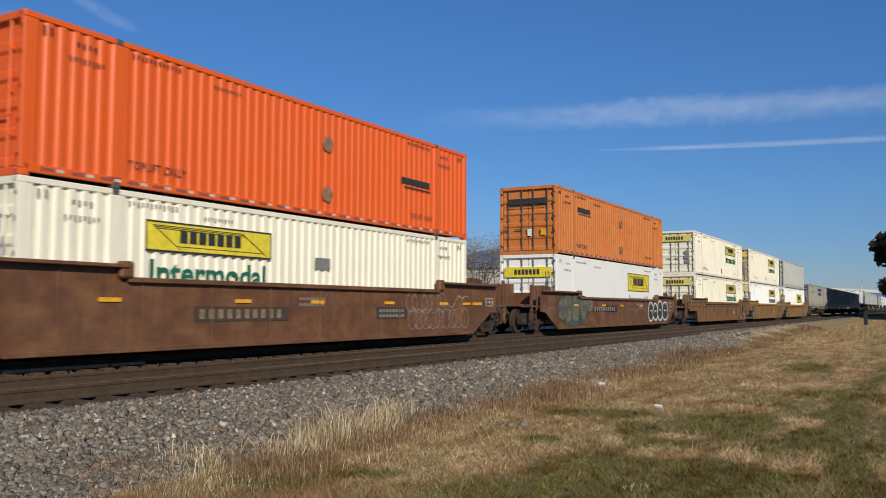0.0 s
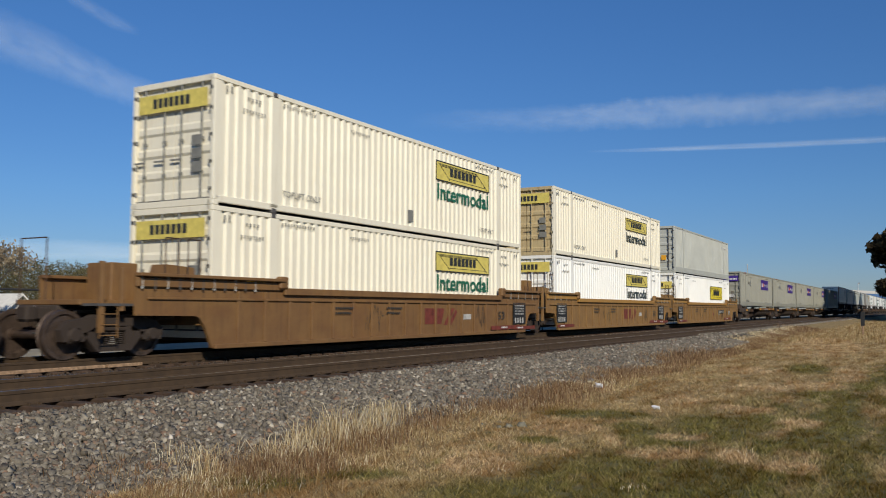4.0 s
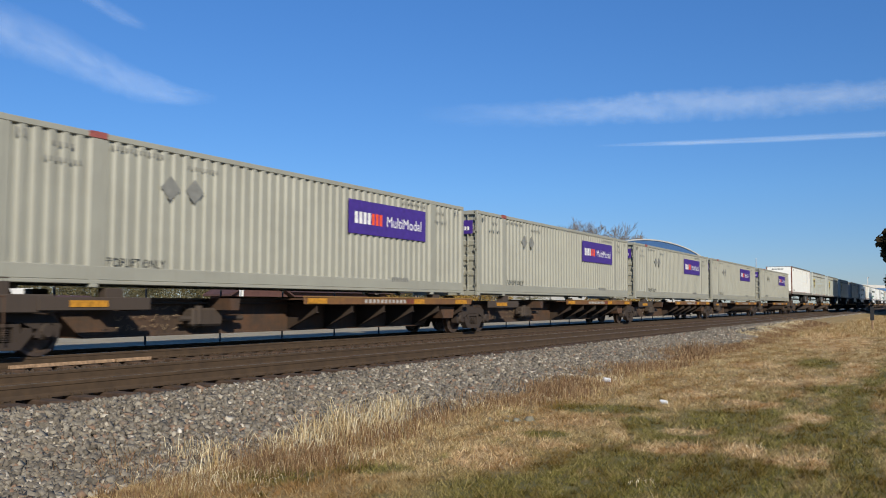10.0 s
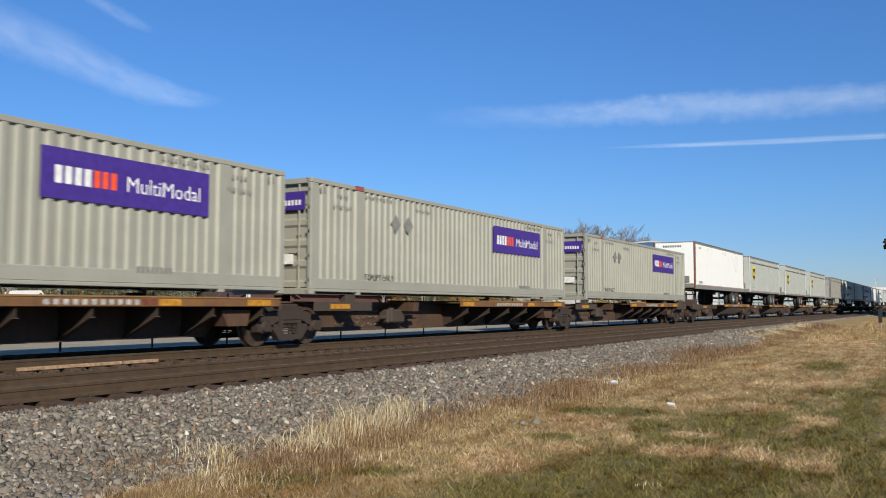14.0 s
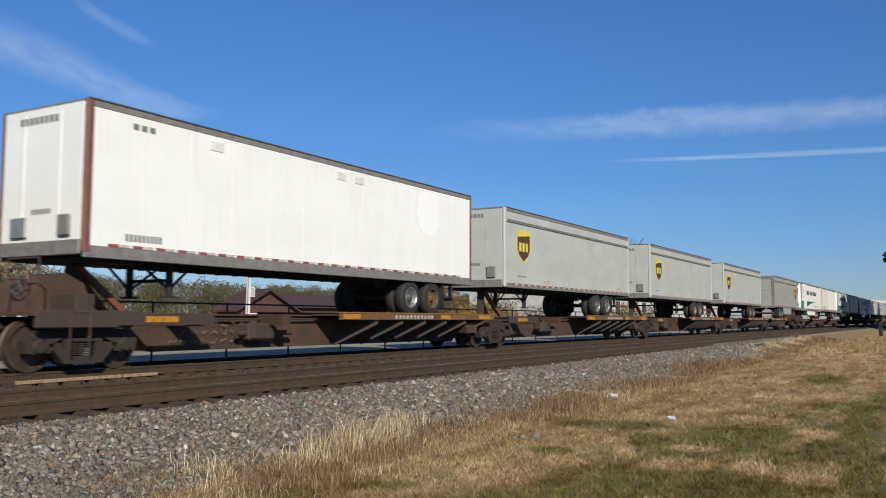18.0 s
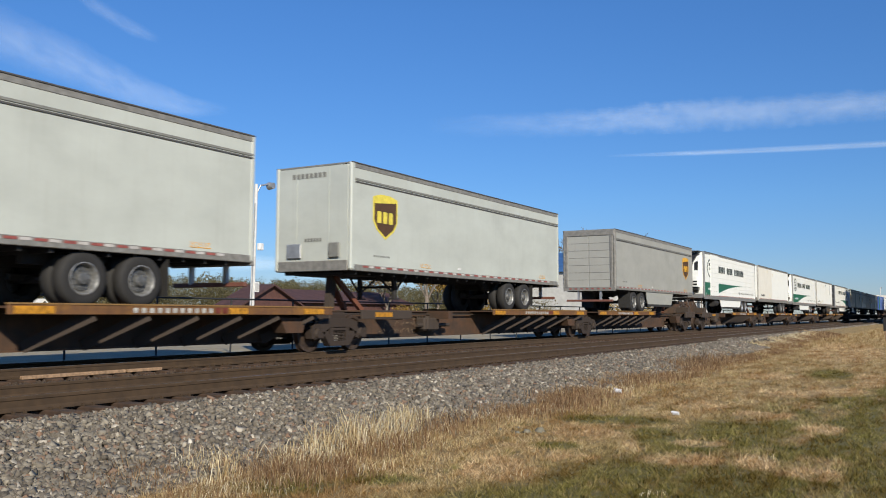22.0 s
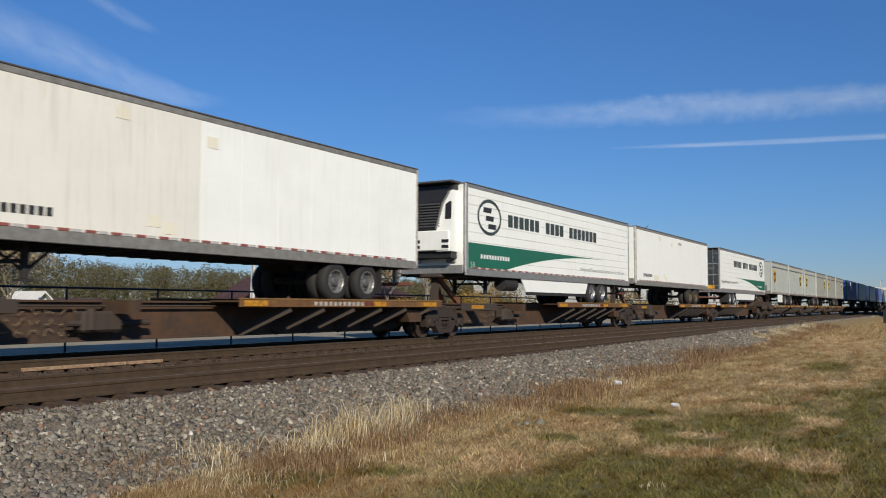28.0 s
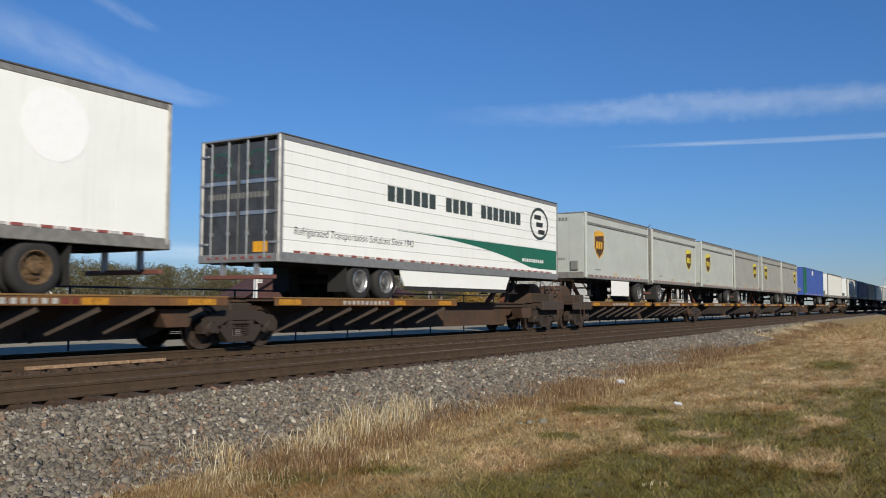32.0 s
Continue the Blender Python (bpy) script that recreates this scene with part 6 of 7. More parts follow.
def soft_leaf(nt, col):
    """Thin leaf: part of the light passes through."""
    d, t = nt.nodes.new("ShaderNodeBsdfDiffuse"), nt.nodes.new("ShaderNodeBsdfTranslucent")
    m = nt.nodes.new("ShaderNodeMixShader")
    m.inputs[0].default_value = 0.45
    nt.links.new(col, d.inputs[0])
    nt.links.new(col, t.inputs[0])
    nt.links.new(d.outputs[0], m.inputs[1])
    nt.links.new(t.outputs[0], m.inputs[2])
    nt.links.new(m.outputs[0], nt.nodes["Material Output"].inputs["Surface"])


def leafy(name, stops, rough=0.8, patch=None):
    """Leaves or blades that differ one by one."""
    m, nt, b = node_set(name)
    col = ramp(nt, island(nt), stops)
    soft_leaf(nt, col)
    return m


def lawn_blade_material():
    m, nt, b = node_set("lawn_blades")
    g = place(nt)
    pos, rnd = g.outputs["Position"], g.outputs["Random Per Island"]
    share = straw_share(nt, pos)
    green = ramp(nt, rnd, [(0.0, (0.16, 0.15, 0.044)), (0.5, (0.285, 0.262, 0.08)), (0.9, (0.385, 0.335, 0.122)), (1.0, (0.52, 0.42, 0.21))])
    straw = ramp(nt, rnd, [(0.0, (0.52, 0.355, 0.19)), (0.4, (0.78, 0.575, 0.325)), (0.9, (0.96, 0.79, 0.52)), (1.0, (0.46, 0.34, 0.16))])
    worn = ramp(nt, noise_tex(nt, pos, 7.0, 5, 0.7), [(0.32, (0.6, 0.56, 0.5)), (0.55, (1, 1, 1))])
    drift = nt.nodes.new("ShaderNodeMapping")
    drift.inputs["Rotation"].default_value, drift.inputs["Scale"].default_value = (0, 0, radians(66)), (0.45, 1.7, 1)
    nt.links.new(pos, drift.inputs["Vector"])
    broad = ramp(nt, noise_tex(nt, drift.outputs[0], 1.0, 6, 0.68), [(0.4, (0.6, 0.49, 0.38)), (0.52, (0.92, 0.89, 0.86)), (0.66, (1.06, 1.08, 1.08))])
    nt.links.new(mix(nt, 1.0, mix(nt, 1.0, mix(nt, share, green, straw), worn, "MULTIPLY"), broad, "MULTIPLY"), b.inputs["Base Color"])
    soft_leaf(nt, b.inputs["Base Color"].links[0].from_socket)
    return m


STRAW = leafy("dry_straw", [(0.0, (0.46, 0.33, 0.16)), (0.45, (0.76, 0.62, 0.37)), (1.0, (0.95, 0.87, 0.65))])
WEED = leafy("brown_weed", [(0.0, (0.16, 0.088, 0.045)), (0.5, (0.31, 0.195, 0.11)), (1.0, (0.52, 0.385, 0.22))])
WOOD_LEAF = leafy("autumn_wood_leaves", [(0.0, (0.155, 0.142, 0.075)), (0.5, (0.172, 0.152, 0.08)), (1.0, (0.195, 0.162, 0.088))])
YELLOW_LEAF = leafy("yellow_autumn_leaves", [(0.0, (0.2, 0.12, 0.04)), (0.5, (0.37, 0.24, 0.065)), (1.0, (0.46, 0.32, 0.1))])
TWIG_LEAF = leafy("sparse_grey_twigs", [(0.0, (0.26, 0.21, 0.15)), (0.6, (0.38, 0.31, 0.21)), (1.0, (0.46, 0.38, 0.24))])
DARK_LEAF = leafy("dark_brown_oak_leaves", [(0.0, (0.035, 0.027, 0.016)), (0.7, (0.075, 0.055, 0.032)), (1.0, (0.13, 0.1, 0.05))])
BARK = plain("grey_bark", (0.2, 0.165, 0.13), 0.9, 0, 0.35, 4)


def ballast_material():
    m, nt, b = node_set("ballast_stone")
    g = place(nt)
    tone = ramp(nt, g.outputs["Random Per Island"], [(0.0, (0.042, 0.036, 0.028)), (0.22, (0.105, 0.09, 0.07)), (0.42, (0.18, 0.157, 0.12)), (0.5, (0.22, 0.115, 0.065)), (0.57, (0.14, 0.128, 0.108)), (0.8, (0.225, 0.2, 0.155)), (0.95, (0.35, 0.315, 0.25)), (1.0, (0.62, 0.56, 0.46))])
    grain = noise_tex(nt, g.outputs["Position"], 60, 5, 0.7)
    nt.links.new(mix(nt, 0.35, tone, ramp(nt, grain, [(0.3, (0.035, 0.028, 0.02)), (0.7, (0.29, 0.25, 0.19))])), b.inputs["Base Color"])
    b.inputs["Roughness"].default_value = 0.9
    return m


# ---- the track's pieces ----
TIE_MESH = Shape().box(-0.115, 0.115, -1.29, 1.29, RAIL_Z - 0.355, RAIL_Z - 0.178, 0.015).mesh("tie")
TIE_MESH.materials.append(TIE)
PLATE_MESH = Shape().box(-0.1, 0.1, -0.18, 0.18, 0, 0.014).box(-0.085, -0.06, -0.14, -0.1, 0.014, 0.05).box(0.06, 0.085, 0.1, 0.14, 0.014, 0.05).box(0.06, 0.085, -0.14, -0.1, 0.014, 0.05).mesh("tie_plate")
PLATE_MESH.materials.append(RAIL_SIDE)


def ties():
    rnd = random.Random(5)
    for t, first in ((track_a, 3.0), (track_b, 5.0)):
        for k in range(145):
            ob = part("tie", TIE_MESH, TIE, t, at=(first + k * 0.497 + rnd.uniform(-0.03, 0.03), rnd.uniform(-0.05, 0.05), rnd.uniform(-0.008, 0.0)))
            ob.rotation_euler = (0, 0, rnd.uniform(-0.012, 0.012))
            if k < 40:
                for s in (-1, 1):
                    part("tie_plate", PLATE_MESH, RAIL_SIDE, ob, at=(0, s * GAUGE, RAIL_Z - 0.19))
        rest = Shape()
        for k in list(range(-40, 0)) + list(range(145, 600)):
            x = first + k * 0.497
            rest.box(x - 0.115, x + 0.115, -1.29, 1.29, RAIL_Z - 0.355, RAIL_Z - 0.178)
        tagged(part("far_ties", rest, TIE, t, "timber ties along the far track"), kind="stuff")


ties()


def strips():
    for i, (a, b) in enumerate(((8.95, 11.08), (11.14, 11.96))):
        solo("timber_strip", Shape().box(a, b, 13.66, 13.74, RAIL_Z - 0.178, RAIL_Z - 0.115, 0.008), STRIP, "pale worn timber strip lying beside the rail", "timber strip", "timber strips by the rail")


STRIP = plain("pale_worn_timber", (0.34, 0.22, 0.13), 0.8, 0, 0.4, 9)
strips()

ICO_V = np.array([(0, -0.53, 0.85), (0, 0.53, 0.85), (0, -0.53, -0.85), (0, 0.53, -0.85), (-0.53, 0.85, 0), (0.53, 0.85, 0), (-0.53, -0.85, 0), (0.53, -0.85, 0),
                  (0.85, 0, 0.53), (0.85, 0, -0.53), (-0.85, 0, 0.53), (-0.85, 0, -0.53)])
ICO_F = np.array([(0, 8, 1), (0, 1, 10), (0, 10, 6), (0, 6, 7), (0, 7, 8), (1, 8, 5), (1, 5, 4), (1, 4, 10), (10, 4, 11), (10, 11, 6), (6, 11, 2), (6, 2, 7), (7, 2, 9), (7, 9, 8),
                  (8, 9, 5), (5, 9, 3), (5, 3, 4), (4, 3, 11), (11, 3, 2), (2, 3, 9)])
GEN = np.random.default_rng(11)


CUBE_V = np.array([(x, y, z) for x in (-1, 1) for y in (-1, 1) for z in (-1, 1)]) * 0.62
CUBE_F = np.array([(0, 1, 3), (0, 3, 2), (4, 6, 7), (4, 7, 5), (0, 4, 5), (0, 5, 1), (2, 3, 7), (2, 7, 6), (0, 2, 6), (0, 6, 4), (1, 5, 7), (1, 7, 3)])


def stones(x, y, z, size, material, name, rough=False):
    """Broken stones, each an uneven lump of its own; rough ones are sharp-cornered and tumbled."""
    n = len(x)
    if rough:
        v = np.repeat(CUBE_V[None], n, 0) * (0.5 + 0.95 * GEN.random((n, 8, 3))) * (0.55 + 0.75 * GEN.random((n, 1, 3)))
        q = GEN.normal(size=(n, 4))
        q /= np.linalg.norm(q, axis=1)[:, None]
        w, u = q[:, None, :1], q[:, None, 1:]
        c1 = np.cross(np.broadcast_to(u, v.shape), v)
        v = v + 2 * (w * c1 + np.cross(np.broadcast_to(u, v.shape), c1))
        faces, m = CUBE_F, 8
    else:
        v = np.repeat(ICO_V[None], n, 0) * (0.58 + 0.75 * GEN.random((n, 12, 1))) * (0.5 + 0.8 * GEN.random((n, 1, 3)))
        faces, m = ICO_F, 12
    v = v * size[:, None, None] + np.stack([x, y, z], -1)[:, None]
    f = faces[None] + (np.arange(n) * m)[:, None, None]
    return triangles(name, v.reshape(-1, 3), f.reshape(-1, 3), material)


def shoulder_z(y):
    q = np.clip((y - 6.2) / 2.7, 0, 1)
    return 0.34 * q * q * (3 - 2 * q)


def ballast():
    m = ballast_material()
    n = 52000
    d = 3.5 + 36 * GEN.random(n) ** 1.7
    x = d
    y = np.minimum(5.75 + 0.03 * x, 7.2) + GEN.random(n) ** 0.9 * (8.83 - np.minimum(5.75 + 0.03 * x, 7.2))
    size = 0.019 + 0.032 * GEN.random(n) ** 1.9 + 0.0009 * x
    z = shoulder_z(y) + 0.012 * GEN.random(n) + 0.03 * (GEN.random(n) ** 4)
    tagged(stones(x, y, z, size, m, "ballast", True), "loose grey and pinkish crushed stone on the rail shoulder", "gravel", kind="stuff")
    n = 7000
    x, y = -9 + 12.6 * GEN.random(n), 5.9 + 2.9 * GEN.random(n)
    tagged(stones(x, y, shoulder_z(y) + 0.015, 0.03 + 0.03 * GEN.random(n), m, "near_ballast", True), "loose crushed stone farther back along the shoulder", "gravel", kind="stuff")
    n = 9000
    x = 4 + 30 * GEN.random(n) ** 1.5
    y = np.where(GEN.random(n) < 0.6, 11.3 + 2.3 * GEN.random(n), 9.4 + 1.5 * GEN.random(n))
    tagged(stones(x, y, np.full(n, 0.35) + 0.02 * GEN.random(n), 0.02 + 0.018 * GEN.random(n), plain("dusty_stone", (0.062, 0.043, 0.029), 0.95, 0, 0.35, 20), "track_ballast"),
           "brown dusty crushed stone between the rails", "gravel", kind="stuff")
    n = 9000
    x = 40 + 120 * GEN.random(n) ** 1.3
    y = np.minimum(6.4 + 0.045 * x, 8.8)
    y = y + (9.3 - y) * GEN.random(n)
    tagged(stones(x, y, shoulder_z(y) + 0.01, 0.06 + 0.05 * GEN.random(n), m, "far_ballast", True), "grey crushed stone along the far shoulder", "gravel", kind="stuff")


ballast()


LAWN_X, LAWN_Y = np.arange(-10, 60, 0.7), np.arange(-6, 10, 0.4)
LAWN_GRID = np.array([[ground_z(a_, b_) for b_ in LAWN_Y] for a_ in LAWN_X])


def lawn_z(x, y):
    """The ground's height where the lawn and its weeds stand."""
    u, v = np.clip((x + 10) / 0.7, 0, len(LAWN_X) - 1.001), np.clip((y + 6) / 0.4, 0, len(LAWN_Y) - 1.001)
    i, j = u.astype(int), v.astype(int)
    u, v = u - i, v - j
    g = LAWN_GRID
    z = (g[i, j] * (1 - v) + g[i, j + 1] * v) * (1 - u) + (g[i + 1, j] * (1 - v) + g[i + 1, j + 1] * v) * u
    return np.where((x > 58) | (x < -9.5) | (y < -5.8), shoulder_z(y), z)


def blades(x, y, z, height, lean, width, material, name, bend=0.0):
    """Upright tapering blades; with bend they droop at the tip."""
    n = len(x)
    a, b = GEN.random(n) * 6.283, GEN.random(n) * 6.283
    wx, wy = np.cos(a) * width / 2, np.sin(a) * width / 2
    lx, ly = np.cos(b) * lean * height, np.sin(b) * lean * height
    base = np.stack([x, y, z], -1)
    side = np.stack([wx, wy, 0 * wx], -1)
    if bend <= 0:
        tip = base + np.stack([lx, ly, height], -1)
        v = np.stack([base - side, base + side, tip], 1)
        f = np.arange(3 * n).reshape(n, 1, 3)
    else:
        midp = base + np.stack([lx * 0.4, ly * 0.4, height * 0.62], -1)
        tip = base + np.stack([lx * (1 + bend), ly * (1 + bend), height * (1 - 0.25 * bend)], -1)
        v = np.stack([base - side, base + side, midp - side * 0.7, midp + side * 0.7, tip], 1)
        f = np.array([(0, 1, 3), (0, 3, 2), (2, 3, 4)])[None] + (np.arange(n) * 5)[:, None, None]
    return triangles(name, v.reshape(-1, 3), f.reshape(-1, 3), material)


def grass():
    # the mown lawn grows in small uneven tufts
    tufts, per = 92000, 9
    d = 4.2 + 56 * GEN.random(tufts) ** 1.9
    az = np.radians(28 + 66 * GEN.random(tufts))
    x, y = d * np.sin(az), d * np.cos(az)
    keep = (y < 5.8 + 0.036 * x + 0.3 * np.sin(x * 1.3) * np.sin(x * 0.37 + 1)) & (y > -3)
    x, y, d = x[keep], y[keep], d[keep]
    tall = 0.022 + 0.055 * GEN.random(len(x)) ** 2.2 + 0.05 * (GEN.random(len(x)) < 0.03)
    wide = 0.018 + 0.002 * d
    x, y, d, tall, wide = (np.repeat(q, per) for q in (x, y, d, tall, wide))
    n = len(x)
    x, y = x + GEN.normal(0, 1, n) * wide, y + GEN.normal(0, 1, n) * wide
    h = tall * (0.5 + 0.7 * GEN.random(n))
    tagged(blades(x, y, lawn_z(x, y) - 0.006, h, 0.35 + 1.3 * GEN.random(n), 0.0045 + 0.001 * d, lawn_blade_material(), "lawn_grass"), "short patchy lawn, straw and green", "grass", kind="stuff")
    n = 130000
    x, y = -9 + 22 * GEN.random(n), -9 + 15 * GEN.random(n)
    az_, d_ = np.degrees(np.arctan2(x, y)), np.hypot(x, y)
    keep = ((d_ < 4.3) | (az_ < 28.5) | (az_ > 93.5)) & (y < 5.9 + 0.2 * np.sin(x))
    x, y = x[keep], y[keep]
    n = len(x)
    tagged(blades(x, y, lawn_z(x, y) - 0.006, 0.02 + 0.045 * GEN.random(n) ** 1.5, 0.7 * GEN.random(n), np.full(n, 0.007), bpy.data.materials["lawn_blades"], "near_lawn_grass"), "short patchy lawn round the stand", "grass", kind="stuff")
    n = 60000
    x = 45 + 95 * GEN.random(n) ** 1.4
    y = -4 + GEN.random(n) * (10.2 + 0.03 * np.minimum(x, 90))
    tagged(blades(x, y, np.zeros(n) - 0.01, 0.05 + 0.16 * GEN.random(n) ** 2, 0.7 * GEN.random(n), 0.03 + 0.0006 * x, bpy.data.materials["lawn_blades"], "far_lawn_grass"), "straw and green lawn farther along the line", "grass", kind="stuff")
    # dry weeds along the foot of the ballast
    n = 54000
    x = 4.6 + 66 * GEN.random(n) ** 1.6
    edge = 5.85 + 0.2 * np.sin(x * 0.8) + 0.032 * x
    y = edge + GEN.normal(-0.28, 0.36, n)
    clump = np.abs(np.sin(x * 0.53 + 0.6) * np.sin(x * 1.7)) ** 0.5
    keep = GEN.random(n) < 0.15 + 0.8 * clump
    x, y, clump, n = x[keep], y[keep], clump[keep], int(keep.sum())
    h = (0.05 + 0.18 * GEN.random(n)) * (0.45 + 0.7 * clump) * np.where(x > 28, 0.6, 1.0)
    tagged(blades(x, y, lawn_z(x, y) - 0.01, h, 0.6 * GEN.random(n), 0.003 + 0.0005 * x, WEED, "bank_weeds", 0.4), "low brown dry weeds at the gravel's edge", "weeds", kind="stuff")
    n = 20000
    x = 5 + 62 * GEN.random(n) ** 1.5
    x = x[GEN.random(n) < 0.25 + 0.75 * np.abs(np.sin(x * 0.9) * np.sin(x * 2.3 + 1))]
    n = len(x)
    y = 5.6 + 0.2 * np.sin(x * 0.8) + 0.045 * x + GEN.normal(0, 0.35, n)
    tagged(blades(x, y, lawn_z(x, y) - 0.01, 0.04 + 0.1 * GEN.random(n), 0.3 + 0.7 * GEN.random(n), 0.003 + 0.0005 * x, STRAW, "bank_straw", 0.8), "pale dry grass along the lawn's edge", "grass", kind="stuff")


grass()


def tuft(x, y, n, spread, tall, material, label):
    px, py = x + GEN.normal(0, spread, n), y + GEN.normal(0, spread * 0.6, n)
    h = tall * (0.35 + 0.65 * GEN.random(n))
    tagged(blades(px, py, lawn_z(px, py) - 0.01, h, 0.1 + 1.0 * GEN.random(n) ** 1.5, 0.006 + 0.0004 * x, material, "grass_tuft", 0.9), label, "grass tuft", "dry grass tufts", "stuff")


for tx, ty, tn, ts, th in ((7.9, 6.3, 50, 0.1, 0.5), (8.2, 6.0, 130, 0.2, 0.7), (8.75, 6.0, 100, 0.18, 0.62), (8.45, 5.8, 160, 0.3, 0.3), (9.3, 6.15, 70, 0.2, 0.45), (8.0, 6.1, 150, 0.32, 0.32), (7.3, 5.95, 240, 0.3, 0.34), (6.9, 5.8, 150, 0.26, 0.26), (5.85, 5.85, 60, 0.08, 0.34), (10.2, 6.6, 130, 0.25, 0.4),
                           (6.3, 6.4, 120, 0.25, 0.3), (15.9, 6.0, 90, 0.22, 0.24), (16.9, 5.9, 120, 0.3, 0.2), (6.9, 5.0, 50, 0.2, 0.16), (7.35, 2.25, 26, 0.1, 0.1), (9.7, 1.75, 26, 0.12, 0.1), (7.5, 3.55, 26, 0.12, 0.1)):
    tuft(tx, ty, tn, ts, th, STRAW, "tall pale dry grass tuft at the gravel's edge")
for tx, ty, tn, ts, th in ((26.3, 6.5, 240, 0.5, 0.42), (28.0, 6.5, 280, 0.6, 0.5), (31.5, 6.2, 200, 0.6, 0.3), (14.3, 6.0, 260, 0.5, 0.3), (15.6, 6.2, 200, 0.45, 0.3), (10.6, 6.1, 220, 0.4, 0.24), (5.6, 6.5, 200, 0.4, 0.24), (62, 7.2, 200, 1.6, 0.55)):
    tuft(tx, ty, tn, ts, th, WEED, "brown withered weed clump at the gravel's edge")


def small_things():
    v = stones(np.array([6.62]), np.array([7.1]), np.array([0.14]), np.array([0.06]), plain("pale_limestone", (0.55, 0.5, 0.42), 0.85), "stone")
    tagged(v, "single pale stone on the ballast", "stone")
    rubble = plain("grey_rubble", (0.2, 0.185, 0.135), 0.95, 0, 0.3, 12)
    for dx, dy, s_ in ((0, 0, 0.075), (0.13, -0.12, 0.07), (0.05, 0.42, 0.055), (0.3, 0.28, 0.045), (-0.1, 0.1, 0.05)):
        tagged(stones(np.array([10.25 + dx]), np.array([4.82 + dy]), np.array([0.01]), np.array([s_]), rubble, "rubble_lump"), "grey lump of broken concrete on the lawn", "rubble", "rubble on the lawn")
    paper = plain("white_litter", (0.74, 0.74, 0.76), 0.6)
    for x, y, z, s_, lab in ((13.2, 3.72, 0.035, 0.055, "crumpled white cup lying on the grass"), (15.75, 5.52, 0.1, 0.065, "crumpled white paper scrap in dry grass")):
        sh = Shape()
        rnd = random.Random(int(x))
        n = 9
        ring0 = [(x + s_ * 0.5 * math.cos(k * 0.698), y - s_ * 1.2, z + s_ * 0.55 * math.sin(k * 0.698)) for k in range(n)]
        ring1 = [(x + 0.04 + s_ * 0.7 * math.cos(k * 0.698) * rnd.uniform(0.7, 1.1), y + s_ * 1.1 + rnd.uniform(-0.03, 0.03), z + s_ * 0.75 * math.sin(k * 0.698) * rnd.uniform(0.7, 1.1)) for k in range(n)]
        sh.add(ring0 + ring1, [(k, (k + 1) % n, n + (k + 1) % n, n + k) for k in range(n)] + [tuple(range(n))])
        solo("litter", sh, paper, lab, "litter", "litter on the grass")
    t = thing("marker_post", "short post with a dark plate beside the line", "post", (58, 3.52, 0))
    part("post", Shape().box(-0.04, 0.04, -0.05, 0.05, -0.1, 1.3, 0.01), STRIP, t)
    part("plate", Shape().box(-0.06, -0.042, -0.11, 0.11, 0.6, 1.42, 0.01), BLACK, t, "dark marker plate")


small_things()


# ---- beyond the line ----
def fence():
    t = thing("fence", "long low steel rail fence with thin posts", "fence", (0, 20, 0))
    rail = Shape().rod((2.2, 0, 2.0), (122.2, 0, 2.0), 0.028, n=8)
    part("top_rail", rail, FENCE_BLACK, t)
    post = Shape().rod((0, 0, 0.25), (0, 0, 2.03), 0.03, n=8)
    me = post.mesh("post")
    me.materials.append(FENCE_BLACK)
    for k in range(41):
        part("post", me, FENCE_BLACK, t, at=(2.25 + k * 3.0, 0, 0))


fence()


def street_lamp(x, y, tall, arm, label, boxed=True):
    t = thing("street_lamp", label, "street lamp", (x, y, 0.3))
    pole = plain("pale_pole_paint", (0.62, 0.62, 0.6), 0.6) if "pale_pole_paint" not in bpy.data.materials else bpy.data.materials["pale_pole_paint"]
    part("pole", Shape().rod((0, 0, 0), (0.18, 0, tall), 0.13, 0.085, n=12), pole, t)
    part("arm", Shape().rod((0.18, 0, tall - 0.5), (0.4, -0.1, tall - 0.05), 0.04, n=8).rod((0.4, -0.1, tall - 0.05), (arm, -0.2, tall + 0.1), 0.04, n=8), GALV, t)
    part("lamp_head", Shape().lathe((arm + 0.1, -0.2, tall), [(-0.16, 0.05), (-0.16, 0.16), (0.16, 0.2), (0.16, 0.05)], 12), GALV, t, "grey lamp head")
    if boxed:
        part("meter_box", Shape().box(0.05, 0.4, -0.36, -0.12, 0.3, 1.5, 0.02), WHITE_INK, t, "white meter box")
        notice = part("notice", Shape().box(0.0, 0.36, -0.17, -0.13, 2.3, 2.8, 0.01), WHITE_INK, t, "small white notice with dark bars")
        for k in range(4):
            part("marking", Shape().box(0.05, 0.31, -0.176, -0.17, 2.38 + k * 0.1, 2.42 + k * 0.1), GREY_INK, notice)
        part("camera_box", Shape().box(0.2, 0.5, -0.3, -0.1, 4.4, 4.75, 0.03), WHITE_INK, t)
        part("conduit", Shape().rod((-0.12, -0.1, 0.2), (0.02, -0.1, tall - 1.0), 0.03, n=6), GALV, t)


street_lamp(31.75, 30.0, 7.75, 0.95, "leaning pale street lamp pole behind the fence")
street_lamp(285, 18.3, 9.4, 1.6, "far pale street lamp beside the line", False)

t_ = thing("pole", "thin grey pole behind the line", "pole", (150, 26.3, 0.3))
part("shaft", Shape().rod((0, 0, 0), (0, 0, 8.8), 0.09, 0.06, n=8), GALV, t_)
part("cap", Shape().rod((0, 0, 8.8), (0, 0, 8.95), 0.09, 0.05, n=8), GALV, t_)

